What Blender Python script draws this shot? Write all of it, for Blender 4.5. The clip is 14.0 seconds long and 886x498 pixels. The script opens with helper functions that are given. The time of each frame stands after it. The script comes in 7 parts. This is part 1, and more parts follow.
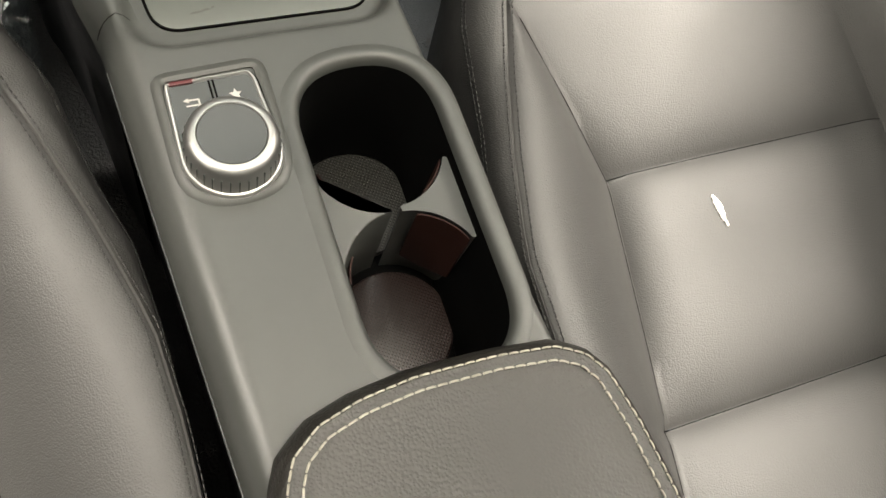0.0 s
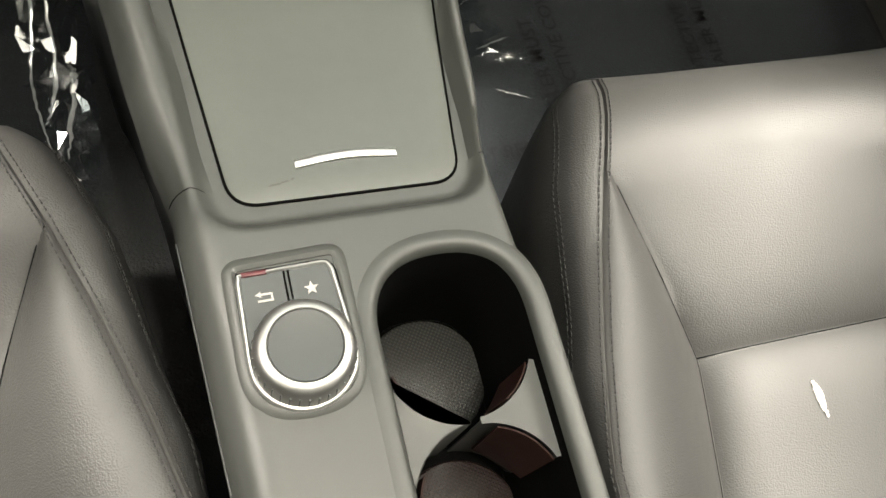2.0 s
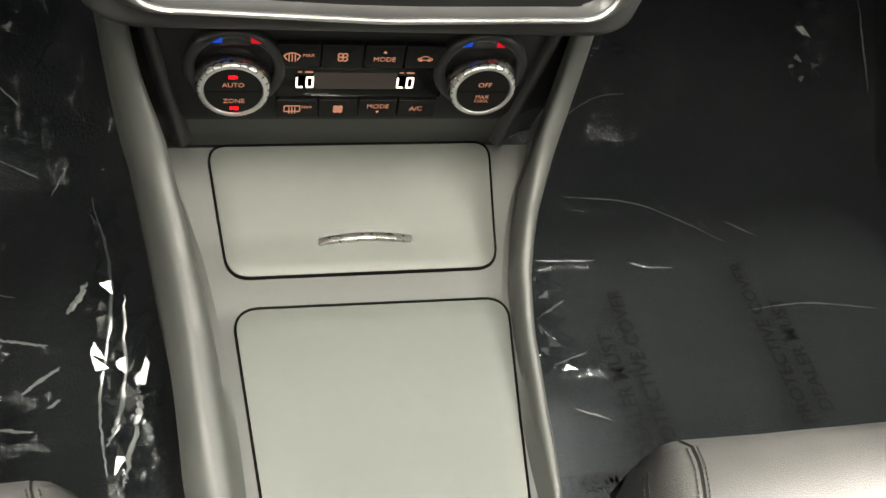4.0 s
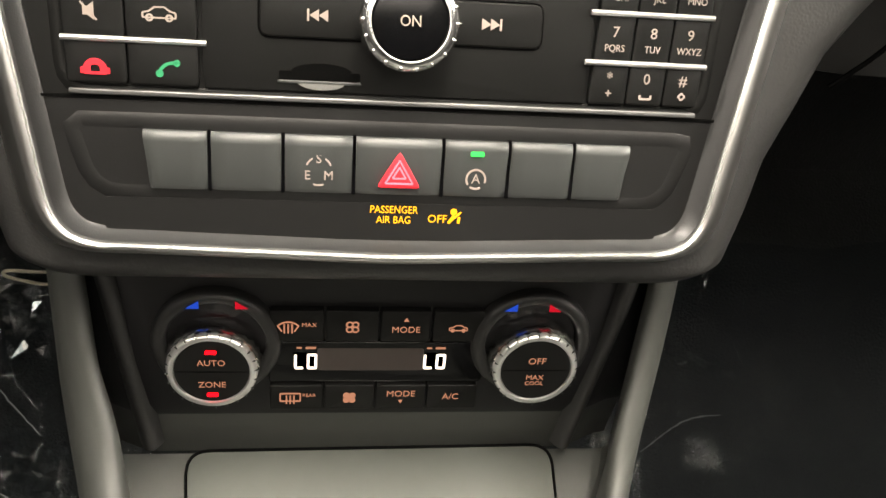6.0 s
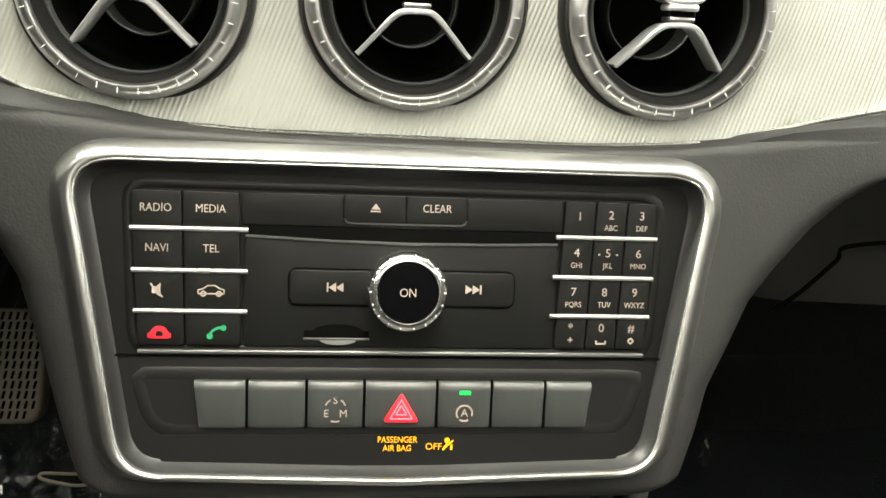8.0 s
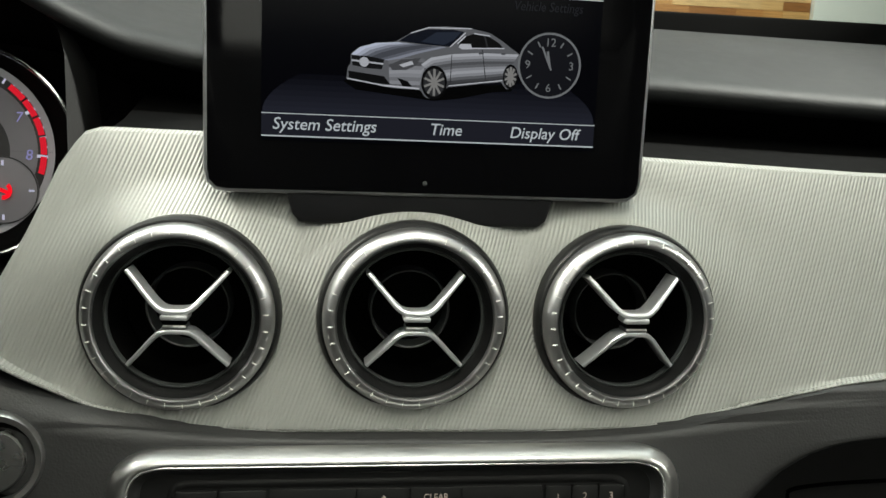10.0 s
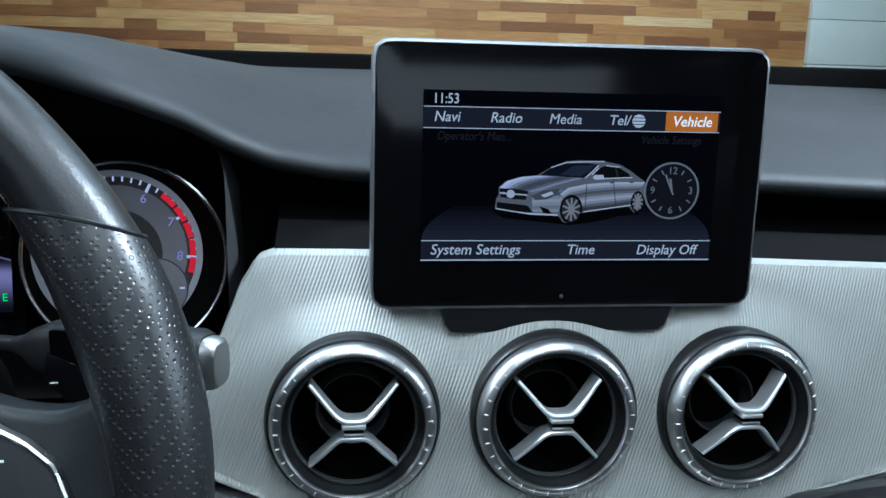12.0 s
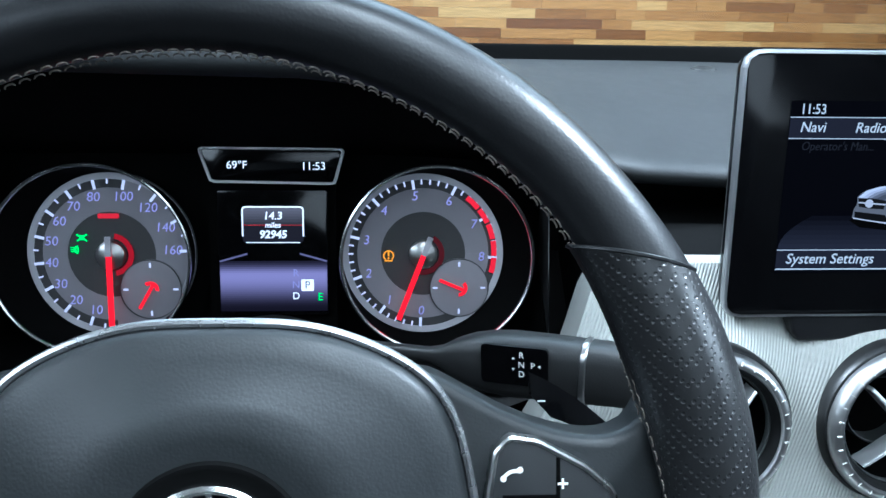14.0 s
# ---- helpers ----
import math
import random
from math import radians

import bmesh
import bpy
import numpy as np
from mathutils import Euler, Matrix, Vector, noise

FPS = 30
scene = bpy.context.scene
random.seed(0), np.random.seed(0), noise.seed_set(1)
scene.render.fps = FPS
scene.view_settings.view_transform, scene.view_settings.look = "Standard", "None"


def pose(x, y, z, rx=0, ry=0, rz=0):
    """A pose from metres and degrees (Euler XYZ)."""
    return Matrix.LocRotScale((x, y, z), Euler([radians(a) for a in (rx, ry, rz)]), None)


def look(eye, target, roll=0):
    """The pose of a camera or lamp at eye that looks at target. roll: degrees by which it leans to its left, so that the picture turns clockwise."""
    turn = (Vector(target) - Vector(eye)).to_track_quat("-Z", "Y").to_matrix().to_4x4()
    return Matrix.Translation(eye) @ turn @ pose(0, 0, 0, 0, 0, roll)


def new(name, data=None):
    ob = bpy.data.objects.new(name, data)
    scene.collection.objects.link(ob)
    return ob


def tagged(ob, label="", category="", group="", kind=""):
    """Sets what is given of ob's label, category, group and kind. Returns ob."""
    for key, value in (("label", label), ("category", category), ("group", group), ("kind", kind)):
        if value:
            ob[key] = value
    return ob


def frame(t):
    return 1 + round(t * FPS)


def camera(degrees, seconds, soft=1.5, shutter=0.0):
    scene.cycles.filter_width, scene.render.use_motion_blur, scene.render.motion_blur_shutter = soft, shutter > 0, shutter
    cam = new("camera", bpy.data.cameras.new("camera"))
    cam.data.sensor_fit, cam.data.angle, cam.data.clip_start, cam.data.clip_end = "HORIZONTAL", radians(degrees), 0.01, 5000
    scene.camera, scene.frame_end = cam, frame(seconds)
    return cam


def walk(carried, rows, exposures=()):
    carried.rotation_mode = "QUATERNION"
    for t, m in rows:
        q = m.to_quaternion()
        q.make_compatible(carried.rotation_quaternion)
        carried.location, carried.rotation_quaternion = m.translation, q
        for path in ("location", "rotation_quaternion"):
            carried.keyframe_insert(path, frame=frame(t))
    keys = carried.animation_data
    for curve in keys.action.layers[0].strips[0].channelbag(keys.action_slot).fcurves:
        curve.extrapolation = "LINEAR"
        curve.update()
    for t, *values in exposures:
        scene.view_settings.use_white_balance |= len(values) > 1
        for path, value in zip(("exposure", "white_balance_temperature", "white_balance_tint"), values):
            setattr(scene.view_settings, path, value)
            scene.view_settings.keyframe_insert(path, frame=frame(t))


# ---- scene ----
cam = camera(53.7, 14.0)
PATH = [
    (0, (-0.09, 0.086, 0.851), (0.559, 0.702, -0.938), 29.7),
    (0.5, (-0.084, 0.111, 0.839), (0.523, 0.732, -0.962), 28.3),
    (1, (-0.085, 0.138, 0.842), (0.513, 0.753, -0.965), 29.2),
    (1.5, (-0.083, 0.162, 0.847), (0.496, 0.795, -0.96), 29.1),
    (2, (-0.079, 0.186, 0.848), (0.481, 0.869, -0.947), 27.4),
    (2.5, (-0.079, 0.207, 0.852), (0.463, 0.984, -0.91), 24.5),
    (3, (-0.076, 0.228, 0.855), (0.436, 1.118, -0.861), 21.1),
    (3.5, (-0.072, 0.253, 0.848), (0.415, 1.283, -0.796), 17.5),
    (4, (-0.067, 0.266, 0.851), (0.392, 1.446, -0.697), 14.6),
    (4.2, (-0.063, 0.273, 0.849), (0.373, 1.519, -0.653), 13.3),
    (6.3, (-0.023, 0.322, 0.757), (0.241, 2.085, -0.15), 5.0),
    (6.5, (-0.024, 0.317, 0.762), (0.241, 2.095, -0.114), 4.8),
    (7, (-0.024, 0.303, 0.777), (0.231, 2.121, -0.016), 4.3),
    (7.5, (-0.021, 0.291, 0.792), (0.198, 2.151, 0.091), 3.5),
    (8, (-0.025, 0.273, 0.809), (0.204, 2.163, 0.197), 3.4),
    (8.5, (-0.031, 0.264, 0.827), (0.223, 2.174, 0.291), 3.5),
    (9, (-0.034, 0.247, 0.854), (0.208, 2.172, 0.368), 3.3),
    (9.2, (-0.035, 0.24, 0.862), (0.194, 2.175, 0.409), 3.1),
    (11.3, (-0.079, 0.226, 0.938), (0.281, 2.171, 0.641), 1.6),
    (11.5, (-0.09, 0.22, 0.941), (0.252, 2.167, 0.637), 1.5),
    (12, (-0.117, 0.205, 0.965), (0.157, 2.148, 0.576), 1.5),
    (12.5, (-0.152, 0.201, 0.975), (0.105, 2.14, 0.556), 0.9),
    (13, (-0.188, 0.202, 0.986), (0.021, 2.137, 0.523), 0.7),
    (13.5, (-0.233, 0.211, 0.986), (-0.034, 2.145, 0.517), 0.8),
    (14, (-0.264, 0.215, 0.983), (-0.127, 2.156, 0.524), 0.8),
]
EXPOSURES = [
    (0.0, 0.04, 7100, 8), (2.5, 0.38, 7000, 6), (3.5, 0.64, 6950, 6), (4.2, 1.0, 6900, 6), (6.3, 1.0, 7200, 10), (7.5, 0.98, 6900, 4),
    (9.2, -0.18, 7200, 0), (11.3, -0.72, 5000, 0), (12.5, -0.68, 4930, 0), (13.5, -0.45, 4880, 0), (14.0, 0.02, 4850, 0),
]
walk(cam, [(t, look(eye, target, roll)) for t, eye, target, roll in PATH], EXPOSURES)

# ---- world and lamps ----
world = bpy.data.worlds.new("showroom_air")
scene.world = world
world.use_nodes = True
world.node_tree.nodes["Background"].inputs[0].default_value = (0.9, 0.95, 1.0, 1)
world.node_tree.nodes["Background"].inputs[1].default_value = 0.08


def area_lamp(name, eye, target, sx, sy, watts, colour=(1, 0.97, 0.92)):
    data = bpy.data.lights.new(name, "AREA")
    data.shape, data.size, data.size_y = "RECTANGLE", sx, sy
    data.energy, data.color = watts, colour
    ob = new(name, data)
    ob.matrix_basis = look(eye, target)
    return ob


area_lamp("ceiling_light", (0.12, -0.12, 2.90), (0.08, 0.30, 0.5), 0.07, 0.30, 35.0, (1.0, 0.95, 0.88))
# soft fill added in the opening of the unseen roof
roof_fill = area_lamp("roof_fill_light", (-0.05, 0.12, 1.385), (-0.03, 0.60, 0.50), 0.50, 0.45, 2.4, (1.0, 0.95, 0.88))
roof_fill.data.spread = math.radians(100)
area_lamp("windshield_light", (0.0, 0.735, 1.262), (0.0, 0.52, 0.72), 1.10, 0.22, 5.0, (0.96, 0.98, 1.0))
area_lamp("side_light_right", (0.74, 0.12, 1.12), (-0.20, 0.22, 0.42), 0.6, 0.22, 3.4).data.spread = math.radians(85)
area_lamp("side_light_left", (-0.74, 0.30, 1.10), (-0.2, 0.40, 0.7), 0.9, 0.25, 5.2)
# unseen fill from behind, added to brighten the faces of the dash
area_lamp("rear_fill_light", (0.0, -0.74, 1.17), (0.0, 0.60, 0.62), 0.95, 0.26, 1.0, (1.0, 0.96, 0.90)).data.spread = math.radians(110)
area_lamp("ceiling_light_right", (1.85, 0.55, 2.95), (0.30, 0.25, 0.4), 0.12, 0.6, 600.0, (1.0, 0.95, 0.90))
area_lamp("ceiling_light_left", (-1.95, 0.75, 2.95), (-0.30, 0.15, 0.4), 0.30, 0.7, 520.0, (1.0, 0.95, 0.90))
area_lamp("wall_wash_light", (1.5, 6.6, 2.8), (1.5, 9.0, 1.1), 6.0, 0.3, 180.0, (1.0, 0.95, 0.88))

# ---- materials ----
def mat(name, colour, rough=0.5, metal=0.0, vary=0.15, scale=8.0, bump=0.0, grain=400.0, emit=0.0, coat=0.0, spec=0.5, leather=False):
    """A principled surface with stains at two scales, uneven gloss and fine relief; scale and grain in 1/m."""
    m = bpy.data.materials.new(name)
    m.use_nodes = True
    nt = m.node_tree
    b = nt.nodes["Principled BSDF"]
    b.inputs["Metallic"].default_value = metal
    b.inputs["Specular IOR Level"].default_value = spec
    b.inputs["Coat Weight"].default_value = coat
    b.inputs["Coat Roughness"].default_value = 0.08
    tc = nt.nodes.new("ShaderNodeTexCoord")

    def noise_tex(sc, detail=4.0):
        n = nt.nodes.new("ShaderNodeTexNoise")
        n.inputs["Scale"].default_value, n.inputs["Detail"].default_value = sc, detail
        nt.links.new(tc.outputs["Object"], n.inputs["Vector"])
        return n

    big, small = noise_tex(scale), noise_tex(scale * 14)
    mix = nt.nodes.new("ShaderNodeMath")
    mix.operation = "MULTIPLY_ADD"
    nt.links.new(small.outputs["Fac"], mix.inputs[0])
    mix.inputs[1].default_value = 0.5
    nt.links.new(big.outputs["Fac"], mix.inputs[2])
    ramp = nt.nodes.new("ShaderNodeMapRange")
    ramp.inputs["From Min"].default_value, ramp.inputs["From Max"].default_value = 0.45, 1.05
    ramp.inputs["To Min"].default_value, ramp.inputs["To Max"].default_value = 1 - vary, 1 + vary
    nt.links.new(mix.outputs[0], ramp.inputs["Value"])
    col = nt.nodes.new("ShaderNodeVectorMath")
    col.operation = "SCALE"
    col.inputs[0].default_value = colour
    nt.links.new(ramp.outputs[0], col.inputs["Scale"])
    nt.links.new(col.outputs[0], b.inputs["Base Color"])
    rr = nt.nodes.new("ShaderNodeMapRange")
    rr.inputs["From Min"].default_value, rr.inputs["From Max"].default_value = 0.4, 1.1
    rr.inputs["To Min"].default_value, rr.inputs["To Max"].default_value = max(0.02, rough * 0.85), min(1, rough * 1.15)
    nt.links.new(mix.outputs[0], rr.inputs["Value"])
    nt.links.new(rr.outputs[0], b.inputs["Roughness"])
    if emit:
        b.inputs["Emission Color"].default_value = (*colour, 1)
        b.inputs["Emission Strength"].default_value = emit
    if bump:
        if leather:
            v = nt.nodes.new("ShaderNodeTexVoronoi")
            v.feature = "SMOOTH_F1"
            v.inputs["Scale"].default_value = grain
            wob = noise_tex(grain * 0.5, 2.0)
            add = nt.nodes.new("ShaderNodeVectorMath")
            add.operation = "MULTIPLY_ADD"
            nt.links.new(wob.outputs["Color"], add.inputs[0])
            add.inputs[1].default_value = (0.55 / grain,) * 3
            nt.links.new(tc.outputs["Object"], add.inputs[2])
            nt.links.new(add.outputs[0], v.inputs["Vector"])
            height = v.outputs["Distance"]
        else:
            height = noise_tex(grain, 3.0).outputs["Fac"]
        bp = nt.nodes.new("ShaderNodeBump")
        bp.invert = leather
        bp.inputs["Strength"].default_value, bp.inputs["Distance"].default_value = bump, 0.6 / grain
        nt.links.new(height, bp.inputs["Height"])
        nt.links.new(bp.outputs[0], b.inputs["Normal"])
    return m


def glow(name, colour, strength):
    m = bpy.data.materials.new(name)
    m.use_nodes = True
    b = m.node_tree.nodes["Principled BSDF"]
    b.inputs["Base Color"].default_value = (0, 0, 0, 1)
    b.inputs["Emission Color"].default_value = (*colour, 1)
    b.inputs["Emission Strength"].default_value = strength
    b.inputs["Roughness"].default_value = 0.15
    b.inputs["Specular IOR Level"].default_value = 0.05
    return m


def clear(name, colour=(1, 1, 1), rough=0.02, alpha=0.1, bump=0.0, grain=30.0, milk=0.0):
    """A thin clear film or pane: mostly see-through, with its own gloss."""
    m = bpy.data.materials.new(name)
    m.use_nodes = True
    nt = m.node_tree
    out = nt.nodes["Material Output"]
    g = nt.nodes.new("ShaderNodeBsdfGlossy")
    g.inputs["Roughness"].default_value = rough
    tr = nt.nodes.new("ShaderNodeBsdfTransparent")
    tr.inputs["Color"].default_value = (*colour, 1)
    lw = nt.nodes.new("ShaderNodeLayerWeight")
    lw.inputs["Blend"].default_value = 0.5
    pw = nt.nodes.new("ShaderNodeMath")
    pw.operation = "POWER"
    pw.inputs[1].default_value = 4.0
    nt.links.new(lw.outputs["Facing"], pw.inputs[0])
    fr = nt.nodes.new("ShaderNodeMath")
    fr.operation = "MULTIPLY_ADD"
    fr.inputs[1].default_value, fr.inputs[2].default_value = 0.6, 0.022
    nt.links.new(pw.outputs[0], fr.inputs[0])
    ad = nt.nodes.new("ShaderNodeMath")
    ad.operation = "ADD"
    ad.use_clamp = True
    ad.inputs[1].default_value = alpha
    nt.links.new(fr.outputs[0], ad.inputs[0])
    mx = nt.nodes.new("ShaderNodeMixShader")
    nt.links.new(ad.outputs[0], mx.inputs[0])
    nt.links.new(tr.outputs[0], mx.inputs[1])
    nt.links.new(g.outputs[0], mx.inputs[2])
    if milk:
        df = nt.nodes.new("ShaderNodeBsdfDiffuse")
        df.inputs["Color"].default_value = (0.30, 0.34, 0.38, 1)
        m2 = nt.nodes.new("ShaderNodeMixShader")
        m2.inputs[0].default_value = milk
        nt.links.new(mx.outputs[0], m2.inputs[1])
        nt.links.new(df.outputs[0], m2.inputs[2])
        mx = m2
    nt.links.new(mx.outputs[0], out.inputs["Surface"])
    if bump:
        n = nt.nodes.new("ShaderNodeTexNoise")
        n.inputs["Scale"].default_value, n.inputs["Detail"].default_value = grain, 5
        tc = nt.nodes.new("ShaderNodeTexCoord")
        nt.links.new(tc.outputs["Object"], n.inputs["Vector"])
        bp = nt.nodes.new("ShaderNodeBump")
        bp.inputs["Strength"].default_value, bp.inputs["Distance"].default_value = bump, 0.02
        nt.links.new(n.outputs["Fac"], bp.inputs["Height"])
        nt.links.new(bp.outputs[0], g.inputs["Normal"])
        nt.links.new(bp.outputs[0], lw.inputs["Normal"])
    return m


def ribbed(name, colour, pitch):
    """Silver trim with fine upright ribs, pitch in metres across x."""
    m = mat(name, colour, 0.56, 0.22, 0.06, 6.0, spec=0.35)
    nt = m.node_tree
    b = nt.nodes["Principled BSDF"]
    tc = nt.nodes.new("ShaderNodeTexCoord")
    w = nt.nodes.new("ShaderNodeTexWave")
    w.bands_direction = "X"
    w.inputs["Scale"].default_value = 2 * math.pi / (20 * pitch)
    w.inputs["Distortion"].default_value = 0.0
    lean = nt.nodes.new("ShaderNodeMapping")
    lean.inputs["Rotation"].default_value = (0, radians(-21), 0)
    nt.links.new(tc.outputs["Object"], lean.inputs[0])
    nt.links.new(lean.outputs[0], w.inputs["Vector"])
    bp = nt.nodes.new("ShaderNodeBump")
    bp.inputs["Strength"].default_value, bp.inputs["Distance"].default_value = 0.5, 0.0005
    nt.links.new(w.outputs["Fac"], bp.inputs["Height"])
    nt.links.new(bp.outputs[0], b.inputs["Normal"])
    return m


def dotted(name, colour, pitch, rough=0.45, depth=-0.5, plane=False):
    """Leather with rows of small punched holes, or a mat with a fine weave and shade painted in its gaps, pitch in
    metres.
    """
    m = mat(name, colour, rough, 0.0, 0.12, 12.0)
    nt = m.node_tree
    b = nt.nodes["Principled BSDF"]
    tc = nt.nodes.new("ShaderNodeTexCoord")
    v = nt.nodes.new("ShaderNodeTexVoronoi")
    v.inputs["Scale"].default_value, v.inputs["Randomness"].default_value = 1 / pitch, 0.0
    mp = nt.nodes.new("ShaderNodeMapping")
    mp.inputs["Rotation"].default_value = (0, 0, radians(35)) if plane else (0.3, 0.2, radians(45))
    v.voronoi_dimensions = "2D" if plane else "3D"
    nt.links.new(tc.outputs["Object"], mp.inputs[0])
    nt.links.new(mp.outputs[0], v.inputs["Vector"])
    mr = nt.nodes.new("ShaderNodeMapRange")
    mr.inputs["From Min"].default_value, mr.inputs["From Max"].default_value = 0.22, 0.36
    nt.links.new(v.outputs["Distance"], mr.inputs["Value"])
    bp = nt.nodes.new("ShaderNodeBump")
    bp.inputs["Strength"].default_value, bp.inputs["Distance"].default_value = abs(depth), pitch * 0.4
    bp.invert = depth > 0
    nt.links.new(mr.outputs[0], bp.inputs["Height"])
    nt.links.new(bp.outputs[0], b.inputs["Normal"])
    # raised weave: tops lightened, gaps darkened, relief shading put into the colour
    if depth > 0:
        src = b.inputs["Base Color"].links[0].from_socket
        gap_shade = nt.nodes.new("ShaderNodeMapRange")
        gap_shade.inputs["To Min"].default_value, gap_shade.inputs["To Max"].default_value = 1.5, 0.35
        nt.links.new(mr.outputs[0], gap_shade.inputs["Value"])
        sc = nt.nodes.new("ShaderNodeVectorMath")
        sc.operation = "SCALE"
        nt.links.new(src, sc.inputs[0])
        nt.links.new(gap_shade.outputs[0], sc.inputs["Scale"])
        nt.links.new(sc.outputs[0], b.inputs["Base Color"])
    return m


def wood(name):
    m = mat(name, (0.42, 0.24, 0.11), 0.42, 0.0, 0.2, 3.0)
    nt = m.node_tree
    b = nt.nodes["Principled BSDF"]
    info = nt.nodes.new("ShaderNodeObjectInfo")
    rp = nt.nodes.new("ShaderNodeValToRGB")
    cols = [(0.0, (0.17, 0.058, 0.015)), (0.2, (0.32, 0.135, 0.036)), (0.45, (0.42, 0.195, 0.058)), (0.7, (0.52, 0.27, 0.088)), (0.9, (0.60, 0.37, 0.145)), (1.0, (0.68, 0.48, 0.25))]
    el = rp.color_ramp.elements
    while len(el) < len(cols):
        el.new(0.5)
    for e, (p, c) in zip(el, cols):
        e.position, e.color = p, (*c, 1)
    nt.links.new(info.outputs["Random"], rp.inputs[0])
    tc = nt.nodes.new("ShaderNodeTexCoord")
    mp = nt.nodes.new("ShaderNodeMapping")
    mp.inputs["Scale"].default_value = (2.5, 20, 40)
    nt.links.new(tc.outputs["Object"], mp.inputs[0])
    ofs = nt.nodes.new("ShaderNodeVectorMath")
    ofs.operation = "ADD"
    nt.links.new(mp.outputs[0], ofs.inputs[0])
    nt.links.new(info.outputs["Location"], ofs.inputs[1])
    n = nt.nodes.new("ShaderNodeTexNoise")
    n.inputs["Scale"].default_value, n.inputs["Detail"].default_value = 1.6, 6
    nt.links.new(ofs.outputs[0], n.inputs["Vector"])
    mr = nt.nodes.new("ShaderNodeMapRange")
    mr.inputs["From Min"].default_value, mr.inputs["From Max"].default_value = 0.3, 0.7
    mr.inputs["To Min"].default_value, mr.inputs["To Max"].default_value = 0.72, 1.2
    nt.links.new(n.outputs["Fac"], mr.inputs["Value"])
    sc = nt.nodes.new("ShaderNodeVectorMath")
    sc.operation = "SCALE"
    nt.links.new(rp.outputs[0], sc.inputs[0])
    nt.links.new(mr.outputs[0], sc.inputs["Scale"])
    nt.links.new(sc.outputs[0], b.inputs["Base Color"])
    return m


CONSOLE = mat("console_plastic", (0.041, 0.043, 0.040), 0.46, spec=0.5, bump=0.10, grain=1500, vary=0.10, scale=10)
LID = mat("lid_plastic", (0.066, 0.071, 0.064), 0.48, spec=0.48, bump=0.05, grain=2000, vary=0.08, scale=9)
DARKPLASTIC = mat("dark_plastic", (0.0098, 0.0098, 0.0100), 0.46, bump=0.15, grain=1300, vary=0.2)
HOUSING = mat("housing_plastic", (0.0052, 0.0052, 0.0060), 0.42, spec=0.30, bump=0.05, grain=1500, vary=0.2)
FACE = mat("key_plastic", (0.0050, 0.0051, 0.0050), 0.46, spec=0.16, bump=0.06, grain=1600, vary=0.15)
KEYGREY = mat("switch_plastic", (0.036, 0.039, 0.0385), 0.40, bump=0.06, grain=1600, vary=0.1)
GLOSSBLACK = mat("piano_black", (0.002, 0.002, 0.0024), 0.09, vary=0.3, spec=0.25)
# near-black for rubber and joints, and for shade painted into deep recesses
BLACKHOLE = mat("black_rubber_and_shade", (0.0018, 0.0018, 0.0018), 0.9, vary=0.3, spec=0.04)
SOFTDASH = mat("dash_skin", (0.019, 0.0198, 0.0205), 0.60, spec=0.2, bump=0.14, grain=900, vary=0.15, leather=True)
FASCIA = mat("fascia_skin", (0.0225, 0.0224, 0.0225), 0.50, spec=0.3, bump=0.16, grain=1000, vary=0.15, leather=True)
LEATHER = mat("seat_leather", (0.0305, 0.0300, 0.0290), 0.57, spec=0.55, bump=0.42, grain=1100, vary=0.18, scale=9, leather=True)
LEATHER2 = mat("armrest_leather", (0.0105, 0.0095, 0.008), 0.42, spec=0.5, bump=0.4, grain=700, vary=0.15, leather=True)
WHEELSKIN = mat("wheel_leather", (0.0066, 0.0067, 0.0074), 0.36, spec=0.34, bump=0.10, grain=1000, vary=0.2, leather=True)
PUNCHED = dotted("punched_leather", (0.008, 0.008, 0.0085), 0.0021, 0.36, -0.30)
PAD = mat("airbag_cover", (0.0115, 0.0128, 0.0136), 0.46, spec=0.35, bump=0.12, grain=1100, vary=0.15, leather=True)
KEYDARK = mat("wheel_key_plastic", (0.016, 0.0165, 0.0175), 0.45, spec=0.4, bump=0.06, grain=1600, vary=0.1)
POLISHED = mat("polished_chrome", (0.86, 0.86, 0.85), 0.16, 1.0, 0.04, 20)
CHROME = mat("chrome", (0.72, 0.72, 0.71), 0.20, 1.0, 0.06, 20)
SATIN = mat("satin_metal", (0.52, 0.52, 0.51), 0.28, 1.0, 0.06, 15)
BEZEL = mat("bezel_metal", (0.42, 0.42, 0.41), 0.42, 0.8, 0.06, 20)
BAR = mat("bar_metal", (0.70, 0.70, 0.69), 0.30, 0.9, 0.05, 20)
BRIGHT = mat("bright_metal", (0.82, 0.82, 0.81), 0.20, 0.85, 0.05, 20)
SILVER = mat("silver_paint", (0.47, 0.47, 0.46), 0.33, 1.0, 0.03, 12)
TRIM = ribbed("ribbed_trim", (0.262, 0.265, 0.248), 0.0018)
THREAD = mat("white_thread", (0.30, 0.285, 0.24), 0.7, vary=0.25, scale=200)
DARKTHREAD = mat("dark_thread", (0.014, 0.014, 0.0135), 0.7, vary=0.25, scale=200)
WHEELTHREAD = mat("grey_thread", (0.17, 0.145, 0.12), 0.7, vary=0.25, scale=200)
INK = mat("lit_legend", (0.29, 0.24, 0.21), 0.6, vary=0.03, emit=0.05)
KEYINK = mat("dull_legend", (0.33, 0.32, 0.30), 0.6, vary=0.05)
